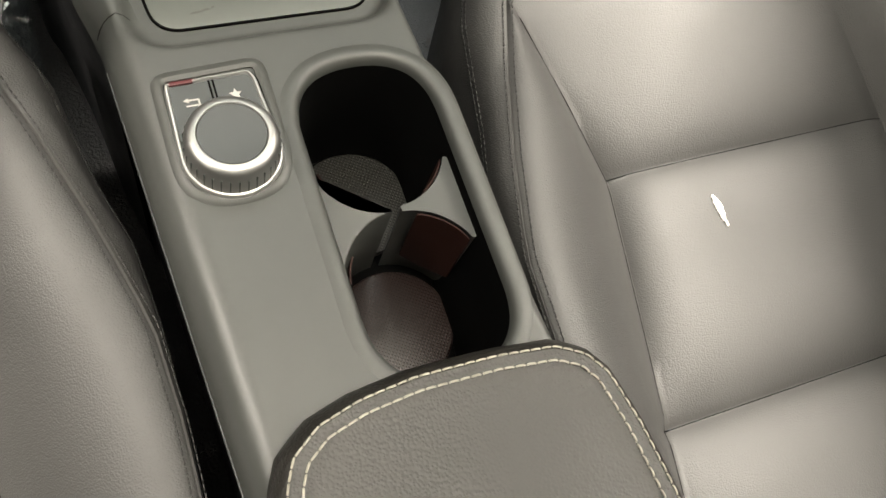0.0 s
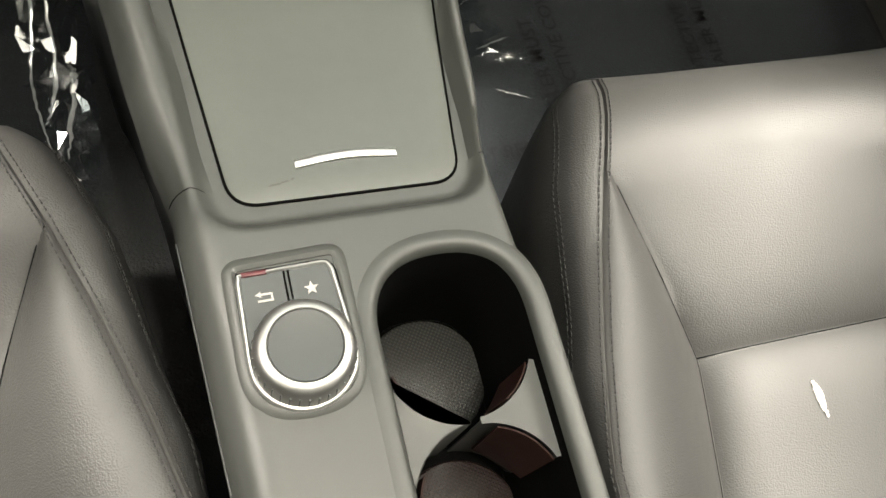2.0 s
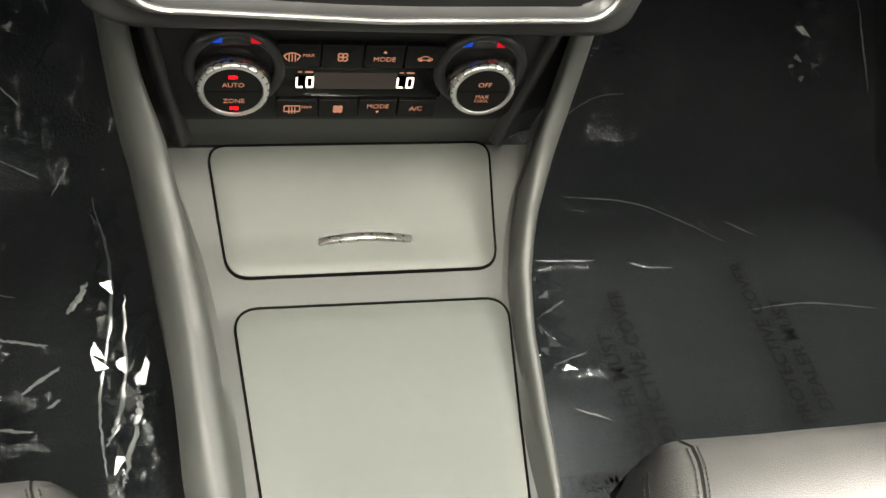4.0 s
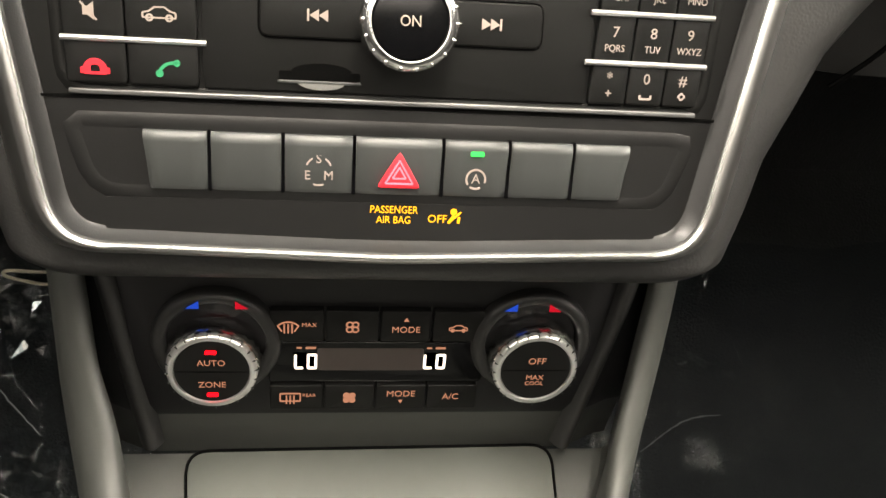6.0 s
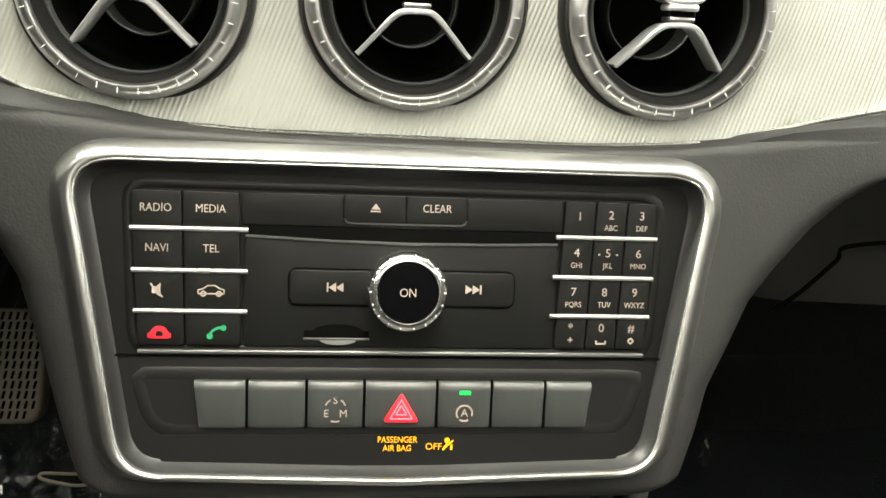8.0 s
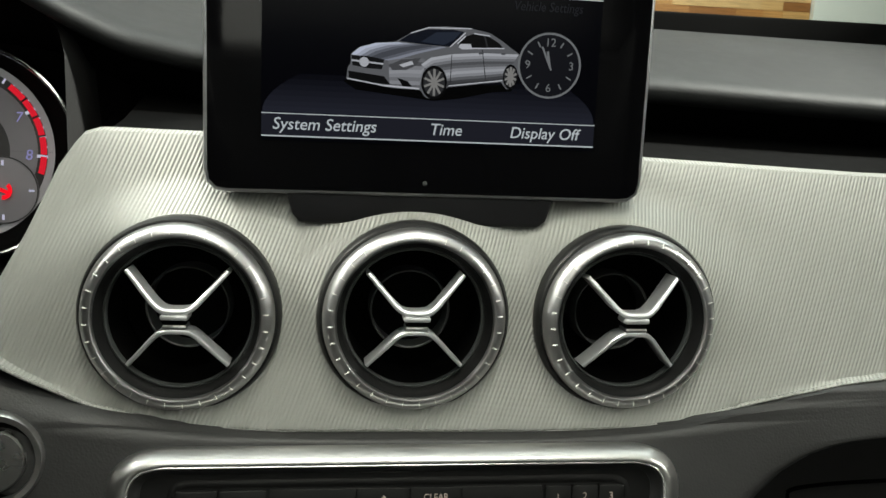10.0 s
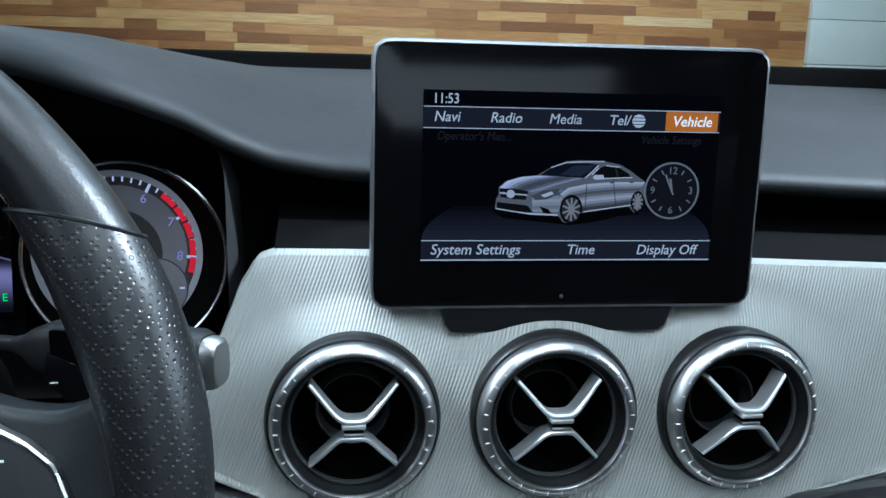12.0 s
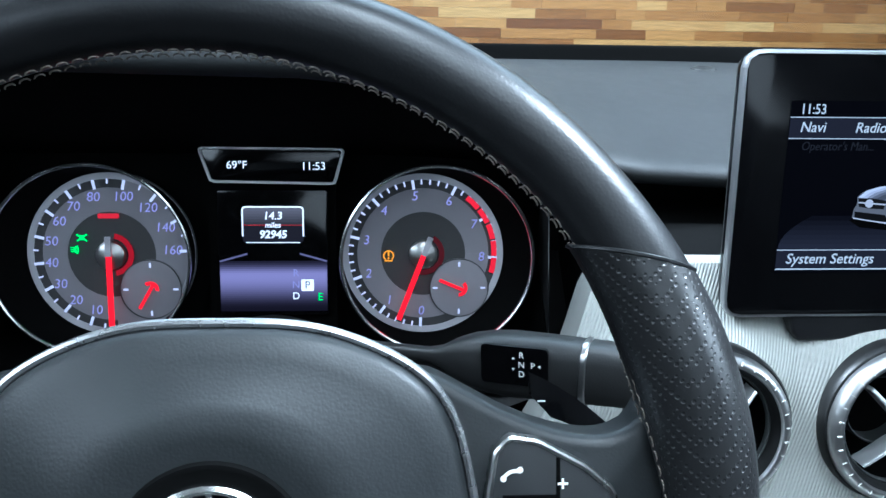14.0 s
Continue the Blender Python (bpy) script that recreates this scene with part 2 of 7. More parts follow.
WHITEINK = mat("white_legend", (0.75, 0.74, 0.70), 0.6, vary=0.03, emit=0.1)
ORANGEINK = glow("orange_legend", (0.95, 0.42, 0.26), 0.30)
AMBER = glow("amber_lamp", (1.0, 0.42, 0.02), 1.4)
REDLAMP = glow("red_lamp", (1.0, 0.004, 0.010), 2.2)
MARKBLUE = glow("blue_marker", (0.02, 0.10, 0.85), 0.35)
MARKRED = glow("red_marker", (0.75, 0.01, 0.03), 0.40)
REDINK = mat("red_legend", (0.60, 0.012, 0.025), 0.45, vary=0.05, emit=0.12)
PINKINK = mat("pink_legend", (0.85, 0.16, 0.22), 0.45, vary=0.05, emit=0.25)
GREENINK = mat("green_legend", (0.02, 0.26, 0.11), 0.5, vary=0.05, emit=0.05)
GREENLAMP = glow("green_lamp", (0.025, 0.80, 0.10), 1.6)
LCD = glow("lcd_white", (1.0, 0.90, 0.80), 1.8)
CARPET = mat("black_carpet", (0.006, 0.0065, 0.007), 0.95, bump=0.8, grain=350, vary=0.3)
HEADLINER = mat("headliner_cloth", (0.45, 0.44, 0.42), 0.9, bump=0.2, grain=600)
FILM = clear("clear_film", (0.80, 0.84, 0.86), 0.08, 0.0, 0.20, 30.0, 0.006)
FILM_DULL = clear("dull_clear_film", (0.80, 0.84, 0.86), 0.12, 0.0, 0.22, 22.0, 0.046)
GLASS = clear("window_glass", (0.93, 0.96, 0.95), 0.01, 0.0)
# red-brown tint: the amber lamp's glare in the rear well, put into the colour
MAT_GLARE = dotted("glare_cup_mat", (0.014, 0.0052, 0.0040), 0.0019, 0.36, 0.5, True)
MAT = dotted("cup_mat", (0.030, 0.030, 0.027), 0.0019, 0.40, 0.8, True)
SURROUND = mat("switch_surround", (0.0045, 0.0045, 0.0046), 0.42, spec=0.35, bump=0.05, grain=1500)
WHITEWALL = mat("white_panel", (0.72, 0.76, 0.74), 0.5, vary=0.04, scale=2)
GREYWALL = mat("grey_wall", (0.45, 0.45, 0.46), 0.8, vary=0.06, scale=1.5)
WOOD = wood("wall_planks")


# ---- mesh tools ----
def thing(name, m, label, category, group="", kind=""):
    ob = new(name)
    ob.empty_display_size = 0.02
    ob.matrix_basis = m
    return tagged(ob, label, category, group, kind)


def root_of(ob):
    while ob.parent:
        ob = ob.parent
    return ob


def part(name, bm, material, parent, label="", local=False, angle=40, kind=""):
    """Links bm as one mesh under parent. bm is in world metres, or in the thing's own axes with local=True."""
    if parent is not None and not local:
        bm.transform(root_of(parent).matrix_basis.inverted())
    bmesh.ops.recalc_face_normals(bm, faces=bm.faces[:])
    lim = radians(angle)
    for f in bm.faces:
        f.smooth = True
    for e in bm.edges:
        if len(e.link_faces) == 2 and e.calc_face_angle(0) > lim:
            e.smooth = False
    me = bpy.data.meshes.new(name)
    bm.to_mesh(me)
    bm.free()
    me.materials.append(material)
    ob = new(name, me)
    ob.parent = parent
    return tagged(ob, label, kind=kind)


def solo(name, bm, material, label, category, kind="", group=""):
    return tagged(part(name, bm, material, None), label, category, group, kind)


def rrect(x0, y0, x1, y1, r, n=5):
    return rpoly([(x0, y0), (x1, y0), (x1, y1), (x0, y1)], r, n)


def rpoly(pts, r, n=5):
    """A polygon with rounded corners; r is one radius or one per corner. Every corner gives n + 1 points."""
    out, k = [], len(pts)
    for i in range(k):
        rad = r[i] if isinstance(r, (list, tuple)) else r
        p, a, b = Vector(pts[i]), Vector(pts[i - 1]), Vector(pts[(i + 1) % k])
        da, db = (a - p).normalized(), (b - p).normalized()
        half = da.angle(db) / 2
        d = min(rad / max(math.tan(half), 1e-4), 0.49 * min((a - p).length, (b - p).length))
        q0, q2 = p + da * d, p + db * d
        for j in range(n + 1):
            s = j / n
            out.append(tuple(q0 * (1 - s) ** 2 + p * 2 * s * (1 - s) + q2 * s * s))
    return out


def resample(pts, n):
    """n points evenly along a closed outline."""
    P = [Vector(p) for p in pts] + [Vector(pts[0])]
    L = [0]
    for a, b in zip(P, P[1:]):
        L.append(L[-1] + (b - a).length)
    out, j = [], 0
    for i in range(n):
        s = L[-1] * i / n
        while L[j + 1] < s:
            j += 1
        f = (s - L[j]) / max(L[j + 1] - L[j], 1e-9)
        out.append(tuple(P[j].lerp(P[j + 1], f)))
    return out


def inset(pts, d):
    """A closed outline (anticlockwise) moved inwards by d."""
    out, k = [], len(pts)
    for i in range(k):
        a, p, b = Vector(pts[i - 1]), Vector(pts[i]), Vector(pts[(i + 1) % k])
        t = (b - a)
        if t.length < 1e-9:
            t = b - p
        t.normalize()
        out.append((p.x - t.y * d, p.y + t.x * d))
    return out


def slab(outline, z0, z1, bev=0.0, bm=None, m=None):
    """A plate of that outline from z0 to z1, its top edge rounded by bev."""
    bm = bm or bmesh.new()
    rings = [(outline, z0)]
    if bev:
        for j in range(4):
            a = j / 3 * math.pi / 2
            rings.append((inset(outline, bev * (1 - math.cos(a))), z1 - bev + bev * math.sin(a)))
    else:
        rings.append((outline, z1))
    rows = [[bm.verts.new((m @ Vector((x, y, z))) if m else (x, y, z)) for x, y in pts] for pts, z in rings]
    k = len(outline)
    for a, b in zip(rows, rows[1:]):
        for i in range(k):
            bm.faces.new((a[i], a[(i + 1) % k], b[(i + 1) % k], b[i]))
    bm.faces.new(rows[-1])
    bm.faces.new(rows[0][::-1])
    return bm


def band(outer, inner, profile, bm=None, closed=True):
    """A frame between two outlines with as many points; profile: (share of the way inwards, height) pairs."""
    bm = bm or bmesh.new()
    k = len(outer)
    rows = [[bm.verts.new((o[0] + (i[0] - o[0]) * s, o[1] + (i[1] - o[1]) * s, z)) for o, i in zip(outer, inner)] for s, z in profile]
    if closed:
        rows.append(rows[0])
    for a, b in zip(rows, rows[1:]):
        for j in range(k):
            bm.faces.new((a[j], a[(j + 1) % k], b[(j + 1) % k], b[j]))
    return bm


def lathe(profile, seg=48, m=None, bm=None, arc=2 * math.pi):
    """(radius, height) pairs turned about z."""
    bm = bm or bmesh.new()
    full = abs(arc - 2 * math.pi) < 1e-6
    n = seg if full else seg + 1
    rows = []
    for i in range(n):
        a = arc * i / seg
        rows.append([bm.verts.new((m @ Vector((r * math.cos(a), r * math.sin(a), z))) if m else (r * math.cos(a), r * math.sin(a), z)) for r, z in profile])
    for i in range(seg):
        a, b = rows[i], rows[(i + 1) % n]
        for j in range(len(profile) - 1):
            bm.faces.new((a[j], b[j], b[j + 1], a[j + 1]))
    bmesh.ops.remove_doubles(bm, verts=bm.verts[:], dist=1e-7)
    return bm


def loft(rows, closed=False, bm=None, caps=False):
    """A skin over rows of points with as many points each."""
    bm = bm or bmesh.new()
    V = [[bm.verts.new(p) for p in r] for r in rows]
    k = len(V[0])
    for a, b in zip(V, V[1:]):
        for i in range(k if closed else k - 1):
            bm.faces.new((a[i], a[(i + 1) % k], b[(i + 1) % k], b[i]))
    if caps:
        bm.faces.new(V[0])
        bm.faces.new(V[-1][::-1])
    return bm


def tube(path, r, n=8, closed=False, bm=None, flat=1.0, up=(0, 0, 1)):
    """A round bar along a path."""
    bm = bm or bmesh.new()
    P = [Vector(p) for p in path]
    k = len(P)
    rows = []
    for i in range(k):
        a = P[i - 1] if (i or closed) else P[0]
        b = P[(i + 1) % k] if (i < k - 1 or closed) else P[-1]
        t = (b - a).normalized()
        s = t.cross(Vector(up))
        s = s.normalized() if s.length > 1e-6 else Vector((1, 0, 0))
        u = s.cross(t)
        rad = r[i] if isinstance(r, (list, tuple)) else r
        rows.append([bm.verts.new(P[i] + s * rad * math.cos(c) + u * rad * flat * math.sin(c)) for c in [2 * math.pi * j / n for j in range(n)]])
    if closed:
        rows.append(rows[0])
    for a, b in zip(rows, rows[1:]):
        for j in range(n):
            bm.faces.new((a[j], a[(j + 1) % n], b[(j + 1) % n], b[j]))
    if not closed:
        bm.faces.new(rows[0])
        bm.faces.new(rows[-1][::-1])
    return bm


def box(x0, y0, z0, x1, y1, z1, bev=0.0, bm=None, m=None):
    bm = bm or bmesh.new()
    made = bmesh.ops.create_cube(bm, size=1)["verts"]
    bmesh.ops.scale(bm, vec=(x1 - x0, y1 - y0, z1 - z0), verts=made)
    bmesh.ops.translate(bm, vec=((x0 + x1) / 2, (y0 + y1) / 2, (z0 + z1) / 2), verts=made)
    if bev:
        edges = {e for v in made for e in v.link_edges}
        made = bmesh.ops.bevel(bm, geom=list(edges), offset=bev, segments=2, affect="EDGES", profile=0.5)["verts"] + [v for v in made if v.is_valid]
    if m:
        bmesh.ops.transform(bm, matrix=m, verts=list({v for v in made}))
    return bm


def smooth_curve(pts, n):
    """n points along a Catmull-Rom curve through pts."""
    P = [Vector(p) for p in pts]
    out = []
    k = len(P) - 1
    for i in range(n):
        s = i / (n - 1) * k
        j = min(int(s), k - 1)
        t = s - j
        p0, p1, p2, p3 = P[max(j - 1, 0)], P[j], P[j + 1], P[min(j + 2, k)]
        out.append(0.5 * (2 * p1 + (p2 - p0) * t + (2 * p0 - 5 * p1 + 4 * p2 - p3) * t * t + (3 * p1 - p0 - 3 * p2 + p3) * t ** 3))
    return out


def interp(x, table):
    if x <= table[0][0]:
        return table[0][1]
    for (a, fa), (b, fb) in zip(table, table[1:]):
        if x <= b:
            return fa + (fb - fa) * (x - a) / (b - a)
    return table[-1][1]


def lettering(s, size, x, y, z, material, parent, align="CENTER", shear=0.0, turn=0.0, wide=1.0, name="lettering", bold=0.0):
    """Words in the thing's own x-y plane, facing its z."""
    cu = bpy.data.curves.new("words", "FONT")
    cu.body, cu.size, cu.align_x, cu.align_y, cu.shear = s, size, align, "CENTER", shear
    cu.extrude = 0.00006
    cu.offset = bold * size
    cu.resolution_u = 3
    ob = bpy.data.objects.new("words", cu)
    me = bpy.data.meshes.new_from_object(ob)
    bpy.data.objects.remove(ob)
    me.transform(pose(x, y, z, 0, 0, turn) @ Matrix.Diagonal((wide, 1, 1, 1)))
    me.materials.clear()
    me.materials.append(material)
    me.name = name
    o = new(name, me)
    o.parent = parent
    return o


def flat(name, outlines, z, material, parent, label="", thick=0.00015):
    """Thin printed shapes in the thing's own x-y plane."""
    bm = bmesh.new()
    for pts in outlines:
        slab(pts, z - thick, z + thick, 0, bm)
    return part(name, bm, material, parent, label, local=True)


def circle(cx, cy, r, n=24, a0=0.0, a1=2 * math.pi):
    return [(cx + r * math.cos(a0 + (a1 - a0) * i / n), cy + r * math.sin(a0 + (a1 - a0) * i / n)) for i in range(n)]


def arc_band(cx, cy, r0, r1, a0, a1, n=20):
    """A curved stroke between two radii, angles in degrees."""
    A = [radians(a0 + (a1 - a0) * i / n) for i in range(n + 1)]
    return [(cx + r1 * math.cos(a), cy + r1 * math.sin(a)) for a in A] + [(cx + r0 * math.cos(a), cy + r0 * math.sin(a)) for a in A[::-1]]


def stroke(x0, y0, x1, y1, w):
    d = Vector((x1 - x0, y1 - y0)).normalized() * (w / 2)
    return [(x0 + d.y, y0 - d.x), (x1 + d.y, y1 - d.x), (x1 - d.y, y1 + d.x), (x0 - d.y, y0 + d.x)]


def stitches(name, path, parent, length=0.0042, gap=0.0016, r=0.0006, material=None, lift=(0, 0, 0.0004)):
    """A row of sewn stitches along a path, as one part."""
    P = [Vector(p) for p in path]
    bm = bmesh.new()
    L = [0]
    for a, b in zip(P, P[1:]):
        L.append(L[-1] + (b - a).length)

    def at(s):
        for j in range(len(P) - 1):
            if s <= L[j + 1]:
                return P[j].lerp(P[j + 1], (s - L[j]) / max(L[j + 1] - L[j], 1e-9))
        return P[-1]

    s, up = 0.0, Vector(lift)
    while s + length < L[-1]:
        a, b = at(s), at(s + length)
        mid = (a + b) / 2 + up * 1.6
        tube([a - up, a.lerp(b, 0.15) + up, mid, a.lerp(b, 0.85) + up, b - up], r, 5, bm=bm)
        s += length + gap
    return part(name, bm, material or THREAD, parent, kind="stuff")

# ---- centre console ----
TRAY = [(0.33, 0.4585), (0.40, 0.459), (0.45, 0.461), (0.52, 0.4665), (0.56, 0.477), (0.60, 0.491), (0.63, 0.503)]
RAIL_Z = [(0.375, 0.4640), (0.40, 0.4700), (0.45, 0.474), (0.50, 0.482), (0.545, 0.498), (0.575, 0.525), (0.595, 0.56), (0.607, 0.60), (0.612, 0.625)]


def tray_z(y):
    return interp(y, TRAY)


def right_edge(y):
    return 0.0765 + (0.384 - y) * 0.058


def left_edge(y):
    return -0.0840 + (0.40 - y) * 0.055


console = thing("center_console", Matrix.Translation((0, 0.30, 0.15)), "grey satin plastic centre console between the two front seats", "console")

cup = resample(rrect(0.0005, 0.158, 0.0735, 0.330, 0.036, 12), 120)
def edge_drop(u, side):
    """How far the skin falls at u metres inside its outer edge."""
    if side < 0:
        return interp(u, [(-0.0006, 0.034), (0, 0.023), (0.0015, 0.0165), (0.004, 0.0100), (0.007, 0.0055), (0.010, 0.0027), (0.014, 0.0008), (0.018, 0.0)])
    return interp(u, [(-0.0006, 0.023), (0, 0.016), (0.0005, 0.0115), (0.0012, 0.0078), (0.0022, 0.0045), (0.0035, 0.0018), (0.005, 0.0005), (0.007, 0.0)])


TOP_Z = [(-0.10, 0.469), (0.37, 0.469), (0.40, 0.4705)] + RAIL_Z[2:]
HOLLOW = rpoly([(-0.0800, 0.56), (-0.0735, 0.46), (-0.0668, 0.3580), (0.0705, 0.3580), (0.0745, 0.46), (0.0810, 0.56)], [0.002, 0.05, 0.024, 0.024, 0.05, 0.002], 9)
RAIL_L = [(0.375, -0.0668, -0.0829), (0.41, -0.070, -0.0905), (0.444, -0.0725, -0.096), (0.494, -0.078, -0.1015), (0.525, -0.083, -0.106), (0.553, -0.089, -0.1115), (0.583, -0.098, -0.118), (0.60, -0.109, -0.1245), (0.612, -0.112, -0.127)]
RAIL_R = [(0.375, 0.0725, 0.0774), (0.41, 0.0735, 0.0825), (0.435, 0.0740, 0.0835), (0.489, 0.0755, 0.0845), (0.525, 0.0784, 0.0877), (0.557, 0.0850, 0.0953), (0.58, 0.0922, 0.1046), (0.60, 0.1030, 0.1145), (0.612, 0.1070, 0.1188)]


def signed_gap(p, poly):
    """Distance from p to the outline poly, below zero inside."""
    best, inside = 1.0, False
    for (ax, ay), (bx, by) in zip(poly, poly[1:] + poly[:1]):
        ex, ey = bx - ax, by - ay
        t = max(0, min(1, ((p[0] - ax) * ex + (p[1] - ay) * ey) / (ex * ex + ey * ey + 1e-12)))
        best = min(best, math.hypot(p[0] - ax - t * ex, p[1] - ay - t * ey))
        if (ay > p[1]) != (by > p[1]) and p[0] < ax + (p[1] - ay) / (by - ay) * ex:
            inside = not inside
    return -best if inside else best


def ease(t):
    t = max(0, min(1, t))
    return t * t * (3 - 2 * t)


def skin_z(x, y, el, er):
    z = interp(y, TOP_Z)
    if y > 0.34:
        k = ease((signed_gap((x, y), HOLLOW) + 0.0042) / 0.0084)
        z = tray_z(y) + (z - tray_z(y)) * k
    return z - edge_drop(x - el, -1) - edge_drop(er - x, 1)


def rail_points(y, table):
    """The rail's nine points at y, from its foot at the lid to the outer side."""
    xi, xo = interp(y, [(a, b) for a, b, c in table]), interp(y, [(a, c) for a, b, c in table])
    z, w = interp(y, RAIL_Z), xo - xi
    zt = min(tray_z(y), z - 0.004)
    inn = 0.0045 if w < 0 else -0.0045
    if w < 0:
        return [(xi + inn, y, tray_z(y)), (xi, y + 0.004, zt), (xi + 0.06 * w, y + 0.001, z - 0.005), (xi + 0.20 * w, y, z - 0.0008), (xi + 0.40 * w, y, z), (xi + 0.60 * w, y, z - 0.0030), (xi + 0.76 * w, y, z - 0.0100), (xi + 0.92 * w, y + 0.002, z - 0.024), (xo, y + 0.004, z - 0.042)]
    return [(xi + inn, y, tray_z(y)), (xi, y + 0.004, zt), (xi + 0.06 * w, y + 0.001, z - 0.005), (xi + 0.22 * w, y, z - 0.0008), (xi + 0.5 * w, y, z), (xi + 0.78 * w, y, z - 0.0018), (xi + 0.95 * w, y, z - 0.007), (xo, y + 0.002, z - 0.016), (xo, y + 0.004, z - 0.03)]


STEP_L = [0.022, 0.018, 0.014, 0.010, 0.007, 0.004, 0.0015, 0.0, -0.0006]
STEP_R = [0.009, 0.007, 0.005, 0.0035, 0.0022, 0.0012, 0.0005, 0.0, -0.0006]


def skin_row(y):
    """One cut across the console's top, from its outer left to its outer right."""
    side_pts = []
    grow, turn = ease((y - 0.345) / 0.085), ease((y - 0.42) / 0.06)
    el = left_edge(y) * (1 - grow) + interp(y, [(a, c) for a, b, c in RAIL_L]) * grow
    er = right_edge(y) * (1 - grow) + interp(y, [(a, c) for a, b, c in RAIL_R]) * grow
    for table, steps, edge, side in ((RAIL_L, STEP_L, el, -1), (RAIL_R, STEP_R, er, 1)):
        high = rail_points(max(y, 0.375), table)
        row = []
        for (hx, hy, hz), st in zip(high, steps):
            x = (edge - side * st) * (1 - grow) + hx * grow
            z = skin_z(x, y, el, er)
            row.append((x, y + (hy - max(y, 0.375)) * turn, z * (1 - turn) + hz * turn))
        side_pts.append(row)
    left, right = side_pts[0][::-1], side_pts[1]
    a, b = left[-1][0], right[0][0]
    mid = []
    for i in range(1, 44):
        x = a + (b - a) * i / 44
        mid.append((x, y, skin_z(x, y, el, er) if turn < 1 else tray_z(y)))
    return left + mid + right


cut_ys = [-0.10, -0.05, 0.0, 0.05, 0.09, 0.12, 0.135] + [0.145 + 0.003 * i for i in range(64)] + [0.3365 + 0.0020 * i for i in range(22)]
bm = loft([skin_row(y) for y in cut_ys + [0.381]])
hole = inset(cup, -0.005)
gone = [f_ for f_ in bm.faces if 0.13 < f_.calc_center_median().y < 0.36 and signed_gap(f_.calc_center_median(), hole) < 0]
bmesh.ops.delete(bm, geom=gone, context="FACES")
part("deck", bm, CONSOLE, console, "soft grey plastic deck with an oval cup opening", angle=80)
rows = []
for off, z in ((0.0, 0.463), (-0.0005, 0.4660), (-0.0016, 0.4684), (-0.0032, 0.4697), (-0.0052, 0.4701), (-0.0075, 0.4697), (-0.0098, 0.4691), (-0.0112, 0.4686), (-0.0116, 0.4600)):
    rows.append([(x, y, z) for x, y in inset(cup, off)])
part("cup_rim", loft(rows, closed=True), CONSOLE, console, "softly raised rim of the cup opening", angle=80)
rail_ys = [0.381 + 0.004 * i for i in range(16)] + [0.445 + 0.167 * i / 33 for i in range(34)]
part("rail", loft([skin_row(y)[:9] for y in rail_ys]), CONSOLE, console, "grey side rail rising to the dashboard", angle=80)
part("rail", loft([skin_row(y)[-9:] for y in rail_ys]), CONSOLE, console, "grey side rail rising to the dashboard", angle=80)
part("tray", loft([skin_row(y)[8:-8] for y in rail_ys]), CONSOLE, console, "grey plastic surround of the two lids", angle=80)
for side in (-1, 1):
    low = []
    for i in range(40):
        y = 0.372 + 0.240 * i / 39
        p = skin_row(y)[0 if side < 0 else -1]
        low.append([(p[0] - side * 0.001, p[1], p[2] + 0.002), (p[0] - side * 0.002, y + 0.01, p[2] - 0.05), (p[0] - side * 0.004, y + 0.02, 0.30), (p[0] - side * 0.008, y + 0.02, 0.13)])
    part("rail_side", loft(low), HOUSING, console, "dark flank of the rail")
    cutp = skin_row(0.381)
    part("seam", tube([Vector(p) + Vector((side * 0.0001, 0, -0.00005)) for p in (cutp[1:8] if side < 0 else cutp[-7:-1])], 0.0003, 5), BLACKHOLE, console)

well_rows = [[(x, y, z) for x, y in inset(cup, o)] for o, z in ((0.0, 0.464), (0.0012, 0.455), (0.002, 0.42), (0.004, 0.385), (0.006, 0.378))]
bm = loft(well_rows, closed=True)
bm.faces.new([bm.verts.new((x, y, 0.3775)) for x, y in inset(cup, 0.006)])
cup_well = part("cup_well", bm, BLACKHOLE, console, "black cup holder well")
for cy in (0.2885, 0.2085):
    part("cup_mat", slab(circle(0.037, cy, 0.0342, 48), 0.378, 0.3815, 0.0012), MAT if cy > 0.25 else MAT_GLARE, cup_well, "grey woven-look rubber mat" if cy > 0.25 else "dark rubber mat with the amber lamp's brown glare painted in")


def well_arc(cx, cy, r, a0, a1, n=10):
    return [(cx + r * math.cos(radians(a0 + (a1 - a0) * i / n)), cy + r * math.sin(radians(a0 + (a1 - a0) * i / n))) for i in range(n + 1)]


tab_l = [(0.0008, 0.2745)] + well_arc(0.037, 0.2855, 0.0372, 203, 266) + well_arc(0.037, 0.2105, 0.0372, 94, 157) + [(0.0008, 0.2240)]
tab_r = [(0.0732, 0.2240)] + well_arc(0.037, 0.2105, 0.0372, 23, 86) + well_arc(0.037, 0.2855, 0.0372, 274, 337) + [(0.0732, 0.2705)]
part("divider", slab(tab_l[::-1], 0.38, 0.457, 0.0012), CONSOLE, cup_well, "grey web between the two cup wells")
part("divider", slab(tab_r, 0.38, 0.457, 0.0012), CONSOLE, cup_well, "grey web between the two cup wells")


